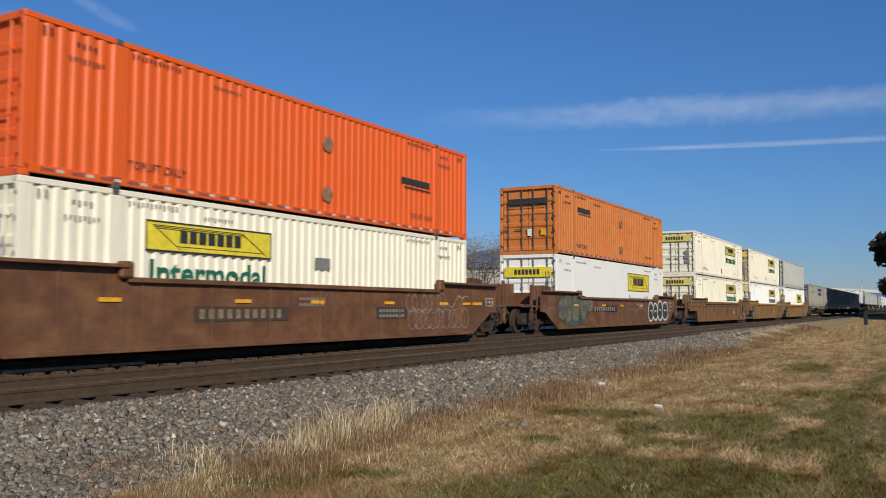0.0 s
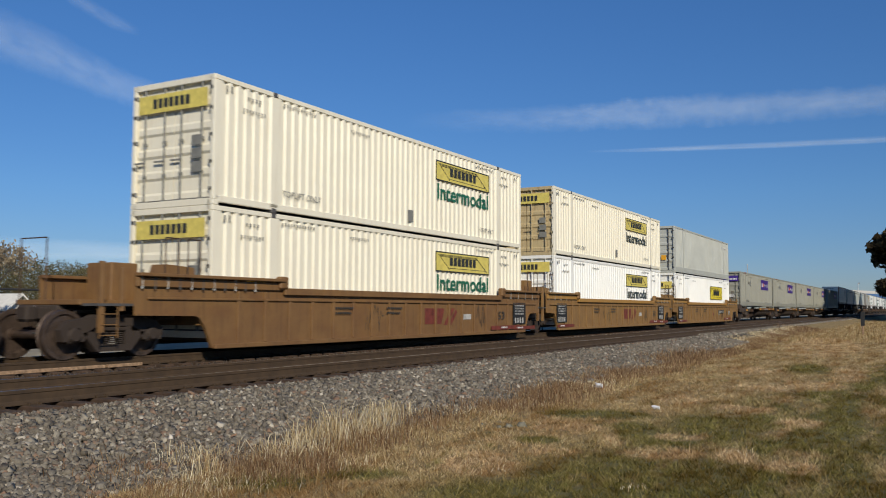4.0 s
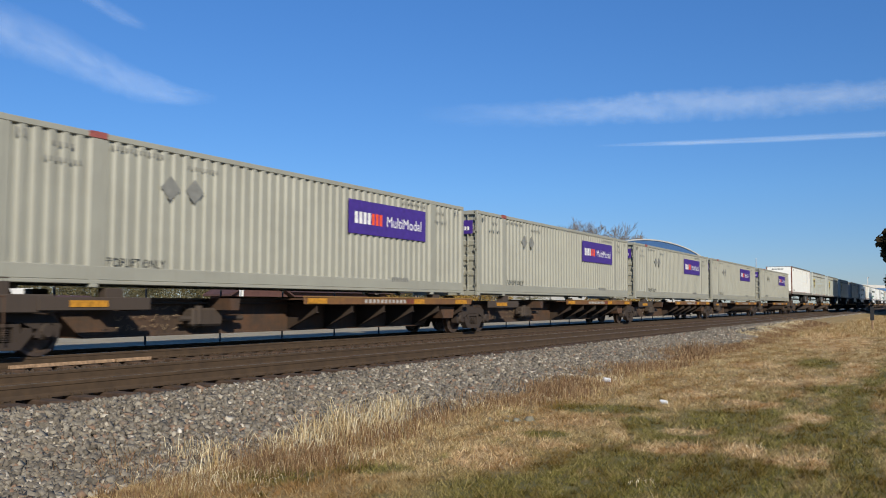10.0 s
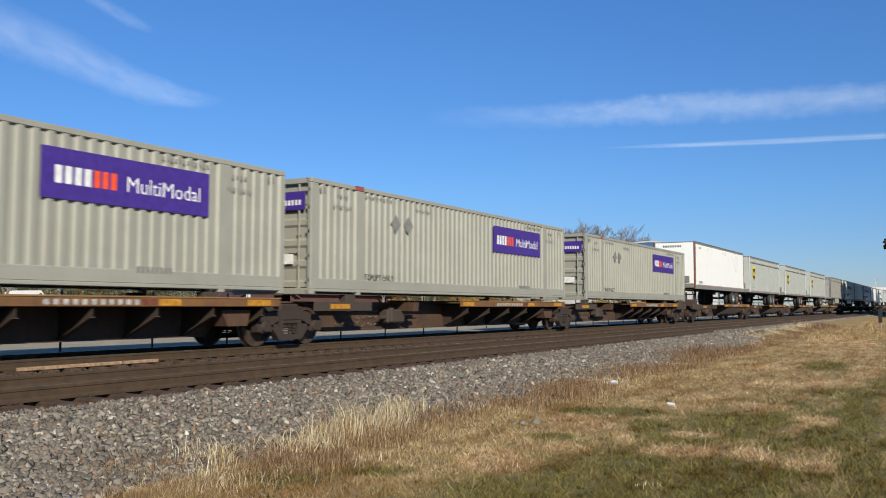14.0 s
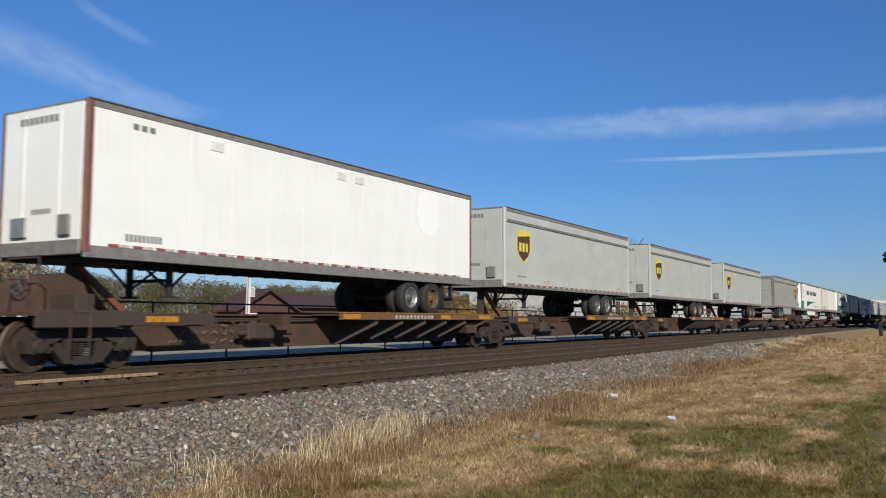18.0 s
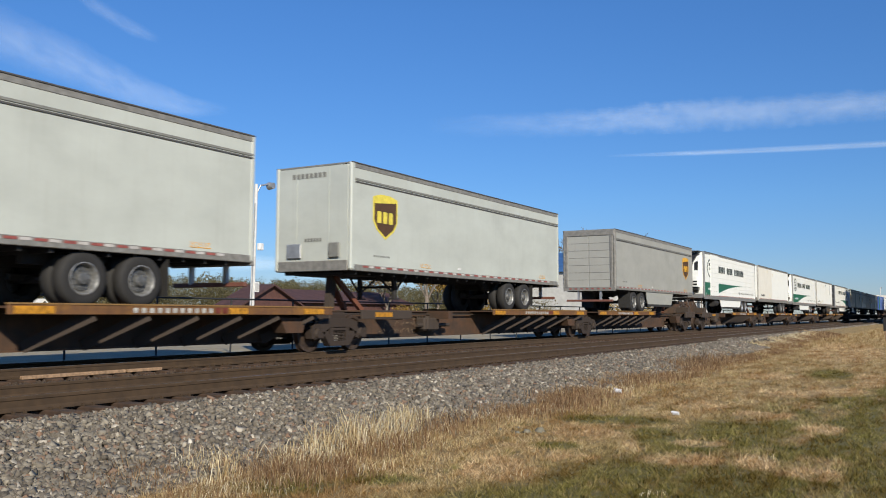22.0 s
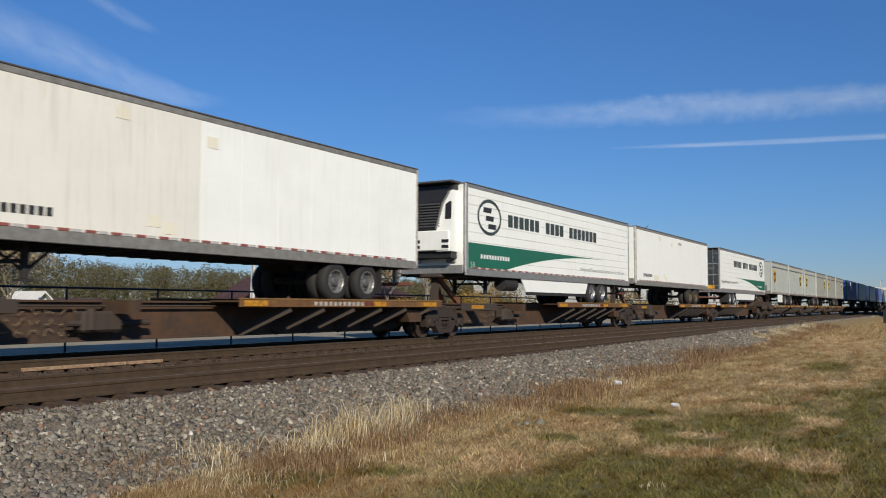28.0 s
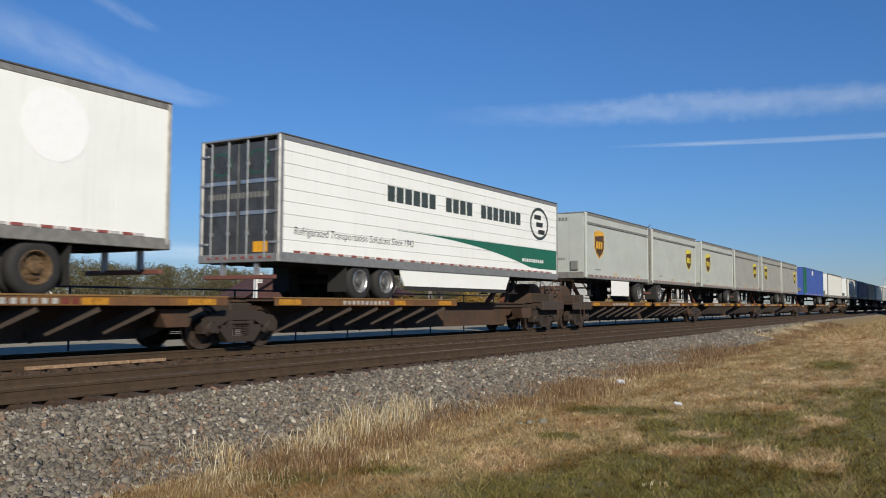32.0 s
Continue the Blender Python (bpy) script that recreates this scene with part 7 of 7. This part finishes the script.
ROOF_MAROON = plain("maroon_roof", (0.075, 0.036, 0.032), 0.8, 0, 0.25, 2)
WALL_MAROON = plain("red_brown_siding", (0.1, 0.045, 0.037), 0.8, 0, 0.2, 2)
WALL_WHITE = plain("white_siding", (0.68, 0.66, 0.6), 0.7, 0, 0.12, 2)
ROOF_BLUE = plain("blue_sheet_roof", (0.06, 0.15, 0.34), 0.45, 0.2, 0.15, 2)
WALL_PALE = plain("pale_wall_panel", (0.5, 0.5, 0.48), 0.7, 0, 0.12, 1)
GLASS_DARK = plain("dark_window_glass", (0.03, 0.035, 0.04), 0.1)


def house(x0, x1, y0, y1, eave, ridge, wall, roof, label, along_y=True, windows=2):
    """A gabled house whose ridge runs along y or along x."""
    t = thing("house", label, "house", (x0, y0, 0.3))
    w, d = x1 - x0, y1 - y0
    if along_y:
        part("wall", Shape().prism([(0, 0), (w, 0), (w, eave), (w / 2, ridge), (0, eave)], 0, d), wall, t)
        for s in (0, 1):
            a, b = ((-0.5, eave - 0.25), (w / 2, ridge)) if s == 0 else ((w / 2, ridge), (w + 0.5, eave - 0.25))
            part("roof", Shape().prism([a, b, (b[0], b[1] + 0.18), (a[0], a[1] + 0.18)], -0.5, d + 0.5), roof, t)
    else:
        part("wall", Shape().box(0, w, 0, d, 0, eave), wall, t)
        sh = Shape().add([(-0.5, -0.5, eave), (w + 0.5, -0.5, eave), (w + 0.5, d + 0.5, eave), (-0.5, d + 0.5, eave), (-0.5, d / 2, ridge), (w + 0.5, d / 2, ridge)],
                         [(0, 1, 5, 4), (2, 3, 4, 5), (0, 4, 3), (1, 2, 5), (0, 3, 2, 1)])
        part("roof", sh, roof, t)
    for k in range(windows):
        q = w * (k + 0.5) / windows
        win = part("window", Shape().box(q - 0.5, q + 0.5, -0.04, 0.02, eave * 0.35, eave * 0.8), GLASS_DARK, t)
        part("frame", Shape().box(q - 0.58, q - 0.5, -0.07, 0.02, eave * 0.32, eave * 0.83).box(q + 0.5, q + 0.58, -0.07, 0.02, eave * 0.32, eave * 0.83), WALL_WHITE, win)
    return t


house(60.0, 68.2, 58, 60.6, 2.1, 3.95, WALL_MAROON, ROOF_MAROON, "low red-brown gabled shed beyond the fence", True, 0)
house(72.5, 94.0, 61, 69, 2.4, 4.0, WALL_MAROON, ROOF_MAROON, "long low shed with a dark maroon roof", False, 0)
house(46.5, 48.3, 70, 74, 1.2, 2.3, WALL_WHITE, WALL_WHITE, "small white gabled outbuilding", True, 1)
t_ = house(49.6, 56.5, 72, 77, 1.15, 1.9, WALL_WHITE, ROOF_MAROON, "low white shed with a reddish roof", False, 7)
house(43.0, 45.5, 71, 75, 1.3, 1.9, WALL_WHITE, ROOF_MAROON, "low white shed with a reddish roof", False, 2)


def overpass():
    """A road bridge that crosses the line at a slant."""
    t = thing("overpass", "long road bridge with blue girders and a pale parapet", "bridge", (304, 45.6, 0))
    t.rotation_euler = (0, 0, math.atan2(-45.6, 138))
    blue = plain("blue_girder_paint", (0.07, 0.16, 0.34), 0.5, 0, 0.15, 1)
    stone = plain("pale_concrete", (0.52, 0.5, 0.46), 0.85, 0, 0.12, 1)
    part("deck", Shape().box(-60, 260, 0, 11, 8.1, 8.4), stone, t)
    for y in (0.3, 5.5, 10.7):
        part("girder", Shape().box(-60, 260, y - 0.2, y + 0.2, 6.7, 8.1).box(-60, 260, y - 0.4, y + 0.4, 6.62, 6.74), blue, t, "blue steel girder")
    for y in (0.0, 10.75):
        part("parapet", Shape().box(-60, 260, y, y + 0.25, 8.4, 9.25), stone, t)
    for x in (-58, -30, 0, 60, 124, 160, 200, 240, 258):
        pier = part("pier", Shape().box(x - 0.6, x + 0.6, 0.2, 10.8, 5.9, 6.62, 0.05), stone, t)
        for y in (1.2, 5.5, 9.8):
            part("column", Shape().lathe((x, y, 0), [(-0.3, 0.5), (5.9, 0.5)], 12), stone, pier)


overpass()


def arched_hall():
    t = thing("arched_hall", "wide hall with a blue arched sheet roof", "building", (130, 46, 0.3))
    L, W, n = 76.0, 26.0, 20
    part("wall", Shape().box(0.6, L - 0.6, 0.4, W - 0.4, 0, 8.4), WALL_PALE, t)
    arc = [(L / 2 - L / 2 * math.cos(math.pi * k / n), 8.2 + 5.2 * math.sin(math.pi * k / n)) for k in range(n + 1)]
    roof = part("roof", Shape().prism(arc, 0.0, W), ROOF_BLUE, t, "blue arched sheet roof")
    for k in range(7):
        y = 0.5 + k * (W - 1) / 6
        part("seam", Shape().add([(x, y + d, z + 0.06) for d in (-0.06, 0.06) for x, z in arc], [(i, i + 1, n + 2 + i, n + 1 + i) for i in range(n)]), ROOF_BLUE, roof)
    part("fascia", Shape().prism([(x, z + 0.12) for x, z in arc] + [(x, z - 0.12) for x, z in reversed(arc)], -0.15, -0.01), WALL_PALE, t, "pale edge strip of the arched roof")
    for k in range(10):
        part("window", Shape().box(4 + k * 7, 6 + k * 7, 0.34, 0.42, 2.5, 4.2), GLASS_DARK, t)


arched_hall()


def clumps(centres, radii, per, size, material, name, gen):
    """Many small leaf clumps scattered through rounded, uneven crowns."""
    c = np.repeat(np.array(centres), per, 0)
    r = np.repeat(np.array(radii), per, 0)
    n = len(c)
    d = gen.normal(size=(n, 3))
    d /= np.linalg.norm(d, axis=1)[:, None]
    p = c + d * r * (0.55 + 0.5 * gen.random(n) ** 0.6)[:, None] * (0.85 + 0.3 * gen.random((n, 3)))
    u = gen.normal(size=(n, 3))
    u /= np.linalg.norm(u, axis=1)[:, None]
    w = np.cross(u, gen.normal(size=(n, 3)))
    w /= np.linalg.norm(w, axis=1)[:, None]
    s = (size * (0.5 + 0.9 * gen.random(n)))[:, None]
    v = np.stack([p - u * s, p + w * s * 0.6, p + u * s, p - w * s * 0.6], 1)
    f = np.array([(0, 1, 2), (0, 2, 3)])[None] + (np.arange(n) * 4)[:, None, None]
    return triangles(name, v.reshape(-1, 3), f.reshape(-1, 3), material)


def woods():
    gen = np.random.default_rng(21)
    cs, rs = [], []
    for k in range(640):
        x = -20 + 420 * gen.random()
        y = 150 + 45 * gen.random()
        h = 8.7 + 1.9 * gen.random() + 0.03 * (y - 150)
        for j in range(2):
            cs.append((x + gen.normal(0, 1.2), y, h * (0.35 + 0.42 * j)))
            rs.append((2.3, 2.3, h * 0.3))
    for k in range(160):
        x, y = 380 + 900 * gen.random(), 60 + 400 * gen.random()
        h = 9 + 5 * gen.random()
        cs.append((x, y, h * 0.5))
        rs.append((8, 8, h * 0.55))
    ob = clumps(cs, rs, 320, 0.2, WOOD_LEAF, "far_woods", gen)
    tagged(ob, "autumn woods in olive, yellow and brown beyond the fields", "woods", kind="stuff")


woods()


def limbs(sh, tips, rnd, base, way, length, radius, depth, droop, thin=0.0):
    end = base + way * length
    sh.rod(base, end, max(radius, thin), max(radius * 0.62, thin * 0.6), n=6 if depth > 2 else 4, caps=False)
    if depth == 0:
        tips.append(end)
        return
    for k in range(3 if depth > 1 else 2):
        side = Vector((rnd.uniform(-1, 1), rnd.uniform(-1, 1), rnd.uniform(-0.35, 0.8) - droop))
        limbs(sh, tips, rnd, base + way * length * rnd.uniform(0.6, 1.0), (way + side * 0.75).normalized(), length * rnd.uniform(0.62, 0.8), radius * 0.58, depth - 1, droop, thin)


def tree(x, y, tall, leaf, per, size, label, seed, spread=1.3, droop=0.0, depth=5, thin=0.0):
    rnd, gen = random.Random(seed), np.random.default_rng(seed)
    t = thing("tree", label, "tree", (x, y, 0.2))
    sh, tips = Shape(), []
    trunk = Shape().rod((0, 0, -0.2), (0.1, 0, tall * 0.28), tall * 0.026, tall * 0.019, n=10)
    part("trunk", trunk, BARK, t, "", smooth=True)
    for k in range(4):
        a = k * 1.571 + rnd.random()
        limbs(sh, tips, rnd, Vector((0.1, 0, tall * rnd.uniform(0.2, 0.28))), Vector((math.cos(a) * 0.55, math.sin(a) * 0.55, 1)).normalized(), tall * 0.25, tall * 0.012, depth - 1, droop, thin)
    part("branching", sh, BARK, t, "bare branching limbs")
    if per:
        tips = tips[::max(1, len(tips) // 130)]
        cs = [tuple(p) for p in tips]
        rs = [(spread, spread, spread * (1.6 if droop else 0.8))] * len(cs)
        ob = clumps(cs, rs, per, size, leaf, "crown", gen)
        ob.parent = t
    return t


tree(117.4, 60, 13.6, TWIG_LEAF, 36, 0.11, "half-bare weeping tree with pale brown leaves", 31, 1.3, 0.35)
tree(87.2, 60, 8.4, TWIG_LEAF, 10, 0.16, "nearly bare grey tree behind the line", 32, 1.1)
tree(96.5, 60, 13.2, TWIG_LEAF, 14, 0.17, "nearly bare grey tree behind the line", 33, 1.2)
tree(101.0, 61, 9.0, YELLOW_LEAF, 80, 0.12, "small tree with yellow autumn leaves", 34, 1.1)
tree(39.2, 62, 7.2, TWIG_LEAF, 14, 0.13, "nearly bare grey tree behind the line", 37, 0.9)
for tx, tall, seed in ((209, 26, 35), (244, 28.5, 36), (275, 26, 40)):
    tree(tx, 80, tall, TWIG_LEAF, 0, 0.1, "bare tree behind the arched hall", seed, depth=6, thin=0.05)


def shrub(x, y, r, tall, seed, leaf=YELLOW_LEAF, label="yellow autumn shrub behind the fence"):
    gen = np.random.default_rng(seed)
    cs = [(x + gen.normal(0, r * 0.5), y + gen.normal(0, r * 0.4), tall * (0.25 + 0.55 * gen.random())) for _ in range(12)]
    ob = clumps(cs, [(r * 0.5, r * 0.5, tall * 0.25)] * 12, 130, 0.11, leaf, "shrub", gen)
    tagged(ob, label, "shrub", "shrubs behind the fence")


for i_, (sx_, sy_, sr_, sh_) in enumerate(((95, 52, 2.2, 4.2), (99, 52, 2.0, 5.0), (104, 53, 2.4, 4.6), (110, 54, 2.2, 3.8), (90, 50, 1.8, 3.0), (119, 54, 2.4, 4.2), (84, 55, 1.8, 2.6), (118, 43, 2.2, 3.6), (123, 42, 2.4, 3.9), (129, 42.5, 2.6, 4.2), (136, 42, 2.4, 3.4), (143, 42.5, 2.6, 3.8))):
    shrub(sx_, sy_, sr_, sh_, 50 + i_, YELLOW_LEAF if i_ % 3 != 2 else WOOD_LEAF, "yellow autumn shrub behind the fence" if i_ % 3 != 2 else "olive brown shrub behind the fence")

# tall near-side trees, mostly added out of view to shade the far wagons
for i_, (tx_, ty_, th_) in enumerate(((131.5, -2.7, 15.4), (143.0, -1.0, 17.0), (153, 1.0, 16.5), (163.5, -1.5, 17.5), (174, 0.5, 16.5), (184, -1.0, 16.5), (129, -9, 19), (141, -10, 20), (155, -9, 20), (169, -10, 20))):
    tree(tx_, ty_, th_, DARK_LEAF, 90, 0.62, "tall dark leafy tree that shades the far wagons", 70 + i_, 1.9, depth=4)


# back row added out of view to block sky light from the far wagons
for i_ in range(7):
    tree(122 + i_ * 13, -19 - 3 * (i_ % 2), 24 + 1.5 * (i_ % 3), DARK_LEAF, 60, 0.95, "tall dark leafy tree that shades the far wagons", 100 + i_, 2.6, depth=4)
# unseen thicket added to block low sky light from the far wagons
gen_ = np.random.default_rng(140)
low_ = [(x_ + gen_.normal(0, 1.5), -4.0 - 9 * gen_.random(), 1.5 + 7.5 * gen_.random()) for x_ in np.linspace(126, 196, 90)]
tagged(clumps(low_, [(2.8, 2.4, 2.2)] * len(low_), 260, 0.55, DARK_LEAF, "shade_thicket", gen_), "dense dark thicket added out of view to shade the far wagons", "thicket", kind="stuff")
tree(212, 6.2, 9.6, DARK_LEAF, 150, 0.3, "dark leafy tree beside the far line", 95, 1.6, depth=4)


# ---- high thin clouds ----
def cloud_material(density, fine, ragged):
    m, nt, b = node_set("cirrus")
    out = nt.nodes["Material Output"]
    uv = nt.nodes.new("ShaderNodeUVMap")
    sep = nt.nodes.new("ShaderNodeSeparateXYZ")
    nt.links.new(uv.outputs[0], sep.inputs[0])
    mp = nt.nodes.new("ShaderNodeMapping")
    mp.inputs["Scale"].default_value = (fine, 2.2, 1)
    nt.links.new(uv.outputs[0], mp.inputs["Vector"])
    n = noise_tex(nt, mp.outputs[0], 1.6, 9, 0.62)
    wisps = ramp(nt, n, [(0.2, (0.15, 0.15, 0.15)), (0.8, (1, 1, 1))])
    tufts = nt.nodes.new("ShaderNodeMapping")
    tufts.inputs["Scale"].default_value = (fine * 1.5, 1.0, 1)
    nt.links.new(uv.outputs[0], tufts.inputs["Vector"])
    shift = nt.nodes.new("ShaderNodeMath")
    shift.operation = "MULTIPLY_ADD"
    nt.links.new(noise_tex(nt, tufts.outputs[0], 1.3, 7, 0.68), shift.inputs[0])
    shift.inputs[1].default_value = ragged
    nt.links.new(sep.outputs["Y"], shift.inputs[2])
    middle = ragged * 0.5
    across = ramp(nt, shift.outputs[0], [(0.12 + middle * 0.5, (0, 0, 0)), (0.32 + middle, (1, 1, 1)), (0.55 + middle, (0.9, 0.9, 0.9)), (min(1.0, 0.82 + middle), (0, 0, 0))])
    along = ramp(nt, sep.outputs["X"], [(0.0, (0, 0, 0)), (0.3, (1, 1, 1)), (0.8, (1, 1, 1)), (1.0, (0, 0, 0))])
    a = mix(nt, 1.0, mix(nt, 1.0, wisps, across, "MULTIPLY"), along, "MULTIPLY")
    a = mix(nt, 1.0, a, (density,) * 3, "MULTIPLY")
    b.inputs["Base Color"].default_value = (0.78, 0.87, 0.97, 1)
    b.inputs["Roughness"].default_value = 1.0
    b.inputs["Specular IOR Level"].default_value = 0.0
    nt.links.new(a, b.inputs["Alpha"])
    return m


def cloud(path, label, density, fine, ragged=0.3):
    """A sheet of cirrus 4 km away through (azimuth, height, half width) in degrees."""
    n, rows, R = len(path), 5, 4200.0
    p, uvs = [], []
    for i, (az, el, hw) in enumerate(path):
        for k in range(rows):
            e = radians(el + hw * (k / (rows - 1) * 2 - 1))
            a = radians(az)
            p.append((R * math.sin(a) * math.cos(e), R * math.cos(a) * math.cos(e), EYE + R * math.sin(e)))
            uvs.append((i / (n - 1), k / (rows - 1)))
    f = [(i * rows + k, (i + 1) * rows + k, (i + 1) * rows + k + 1, i * rows + k + 1) for i in range(n - 1) for k in range(rows - 1)]
    me = bpy.data.meshes.new("cirrus_cloud")
    me.from_pydata(p, [], f)
    layer = me.uv_layers.new(name="UVMap")
    for loop in me.loops:
        layer.data[loop.index].uv = uvs[loop.vertex_index]
    me.materials.append(cloud_material(density, fine, ragged))
    ob = new("cirrus_cloud", me)
    tagged(ob, label, "cloud", kind="structure")


cloud([(58, 12.7, 0.9), (66, 12.85, 1.2), (71.3, 13.0, 1.3), (76.1, 13.1, 1.5), (80.7, 12.95, 1.4), (87.1, 12.8, 1.3), (95, 12.6, 1.2), (104, 12.3, 0.8)], "long thin white cirrus band", 0.3, 12, 0.5)
cloud([(70, 10.4, 0.12), (73.4, 10.4, 0.2), (76, 10.38, 0.26), (82, 10.3, 0.3), (87, 10.2, 0.32), (95, 9.95, 0.3), (108, 9.5, 0.25)], "thin straight white cloud streak", 0.36, 4, 0.1)
cloud([(22, 19.2, 1.8), (27, 17.8, 2.4), (32.2, 16.4, 2.2), (35.2, 15.6, 2.0), (37.8, 14.6, 1.7), (39.7, 13.9, 1.5), (42.6, 13.3, 0.9), (45, 13.2, 0.4)], "wispy white cirrus plume", 0.21, 5)
cloud([(35, 19.6, 0.5), (36.5, 18.8, 0.7), (38.7, 17.8, 0.7), (40.5, 17.2, 0.4)], "faint white cirrus wisp", 0.13, 3)
cloud([(24, 3.6, 0.9), (30, 3.6, 1.1), (38, 3.6, 1.0), (46, 3.4, 0.8), (52, 3.3, 0.5)], "low hazy grey cloud bank", 0.3, 4)


# ---- how the train runs ----
def run(t):
    return 10.822 * t + 0.0029 * t * t


def motions():
    times = (0.0, 8.0, 16.0, 24.0, 32.0)
    for ob, x, z in movers:
        walk(ob, [(t, pose(x - run(t), TRACK_B, RAIL_Z + z)) for t in times])
    ticks = [k / FPS for k in range(32 * FPS + 1)]
    made = {}
    for ob, s in spinners:
        if s not in made:
            walk(ob, [(t, pose(s * 0.9, 0, WHEEL_R, 0, -math.degrees(run(t) / WHEEL_R), 0)) for t in ticks])
            made[s] = ob.animation_data
        else:
            ob.rotation_mode = "QUATERNION"
            keys = ob.animation_data_create()
            keys.action, keys.action_slot = made[s].action, made[s].action_slot


motions()
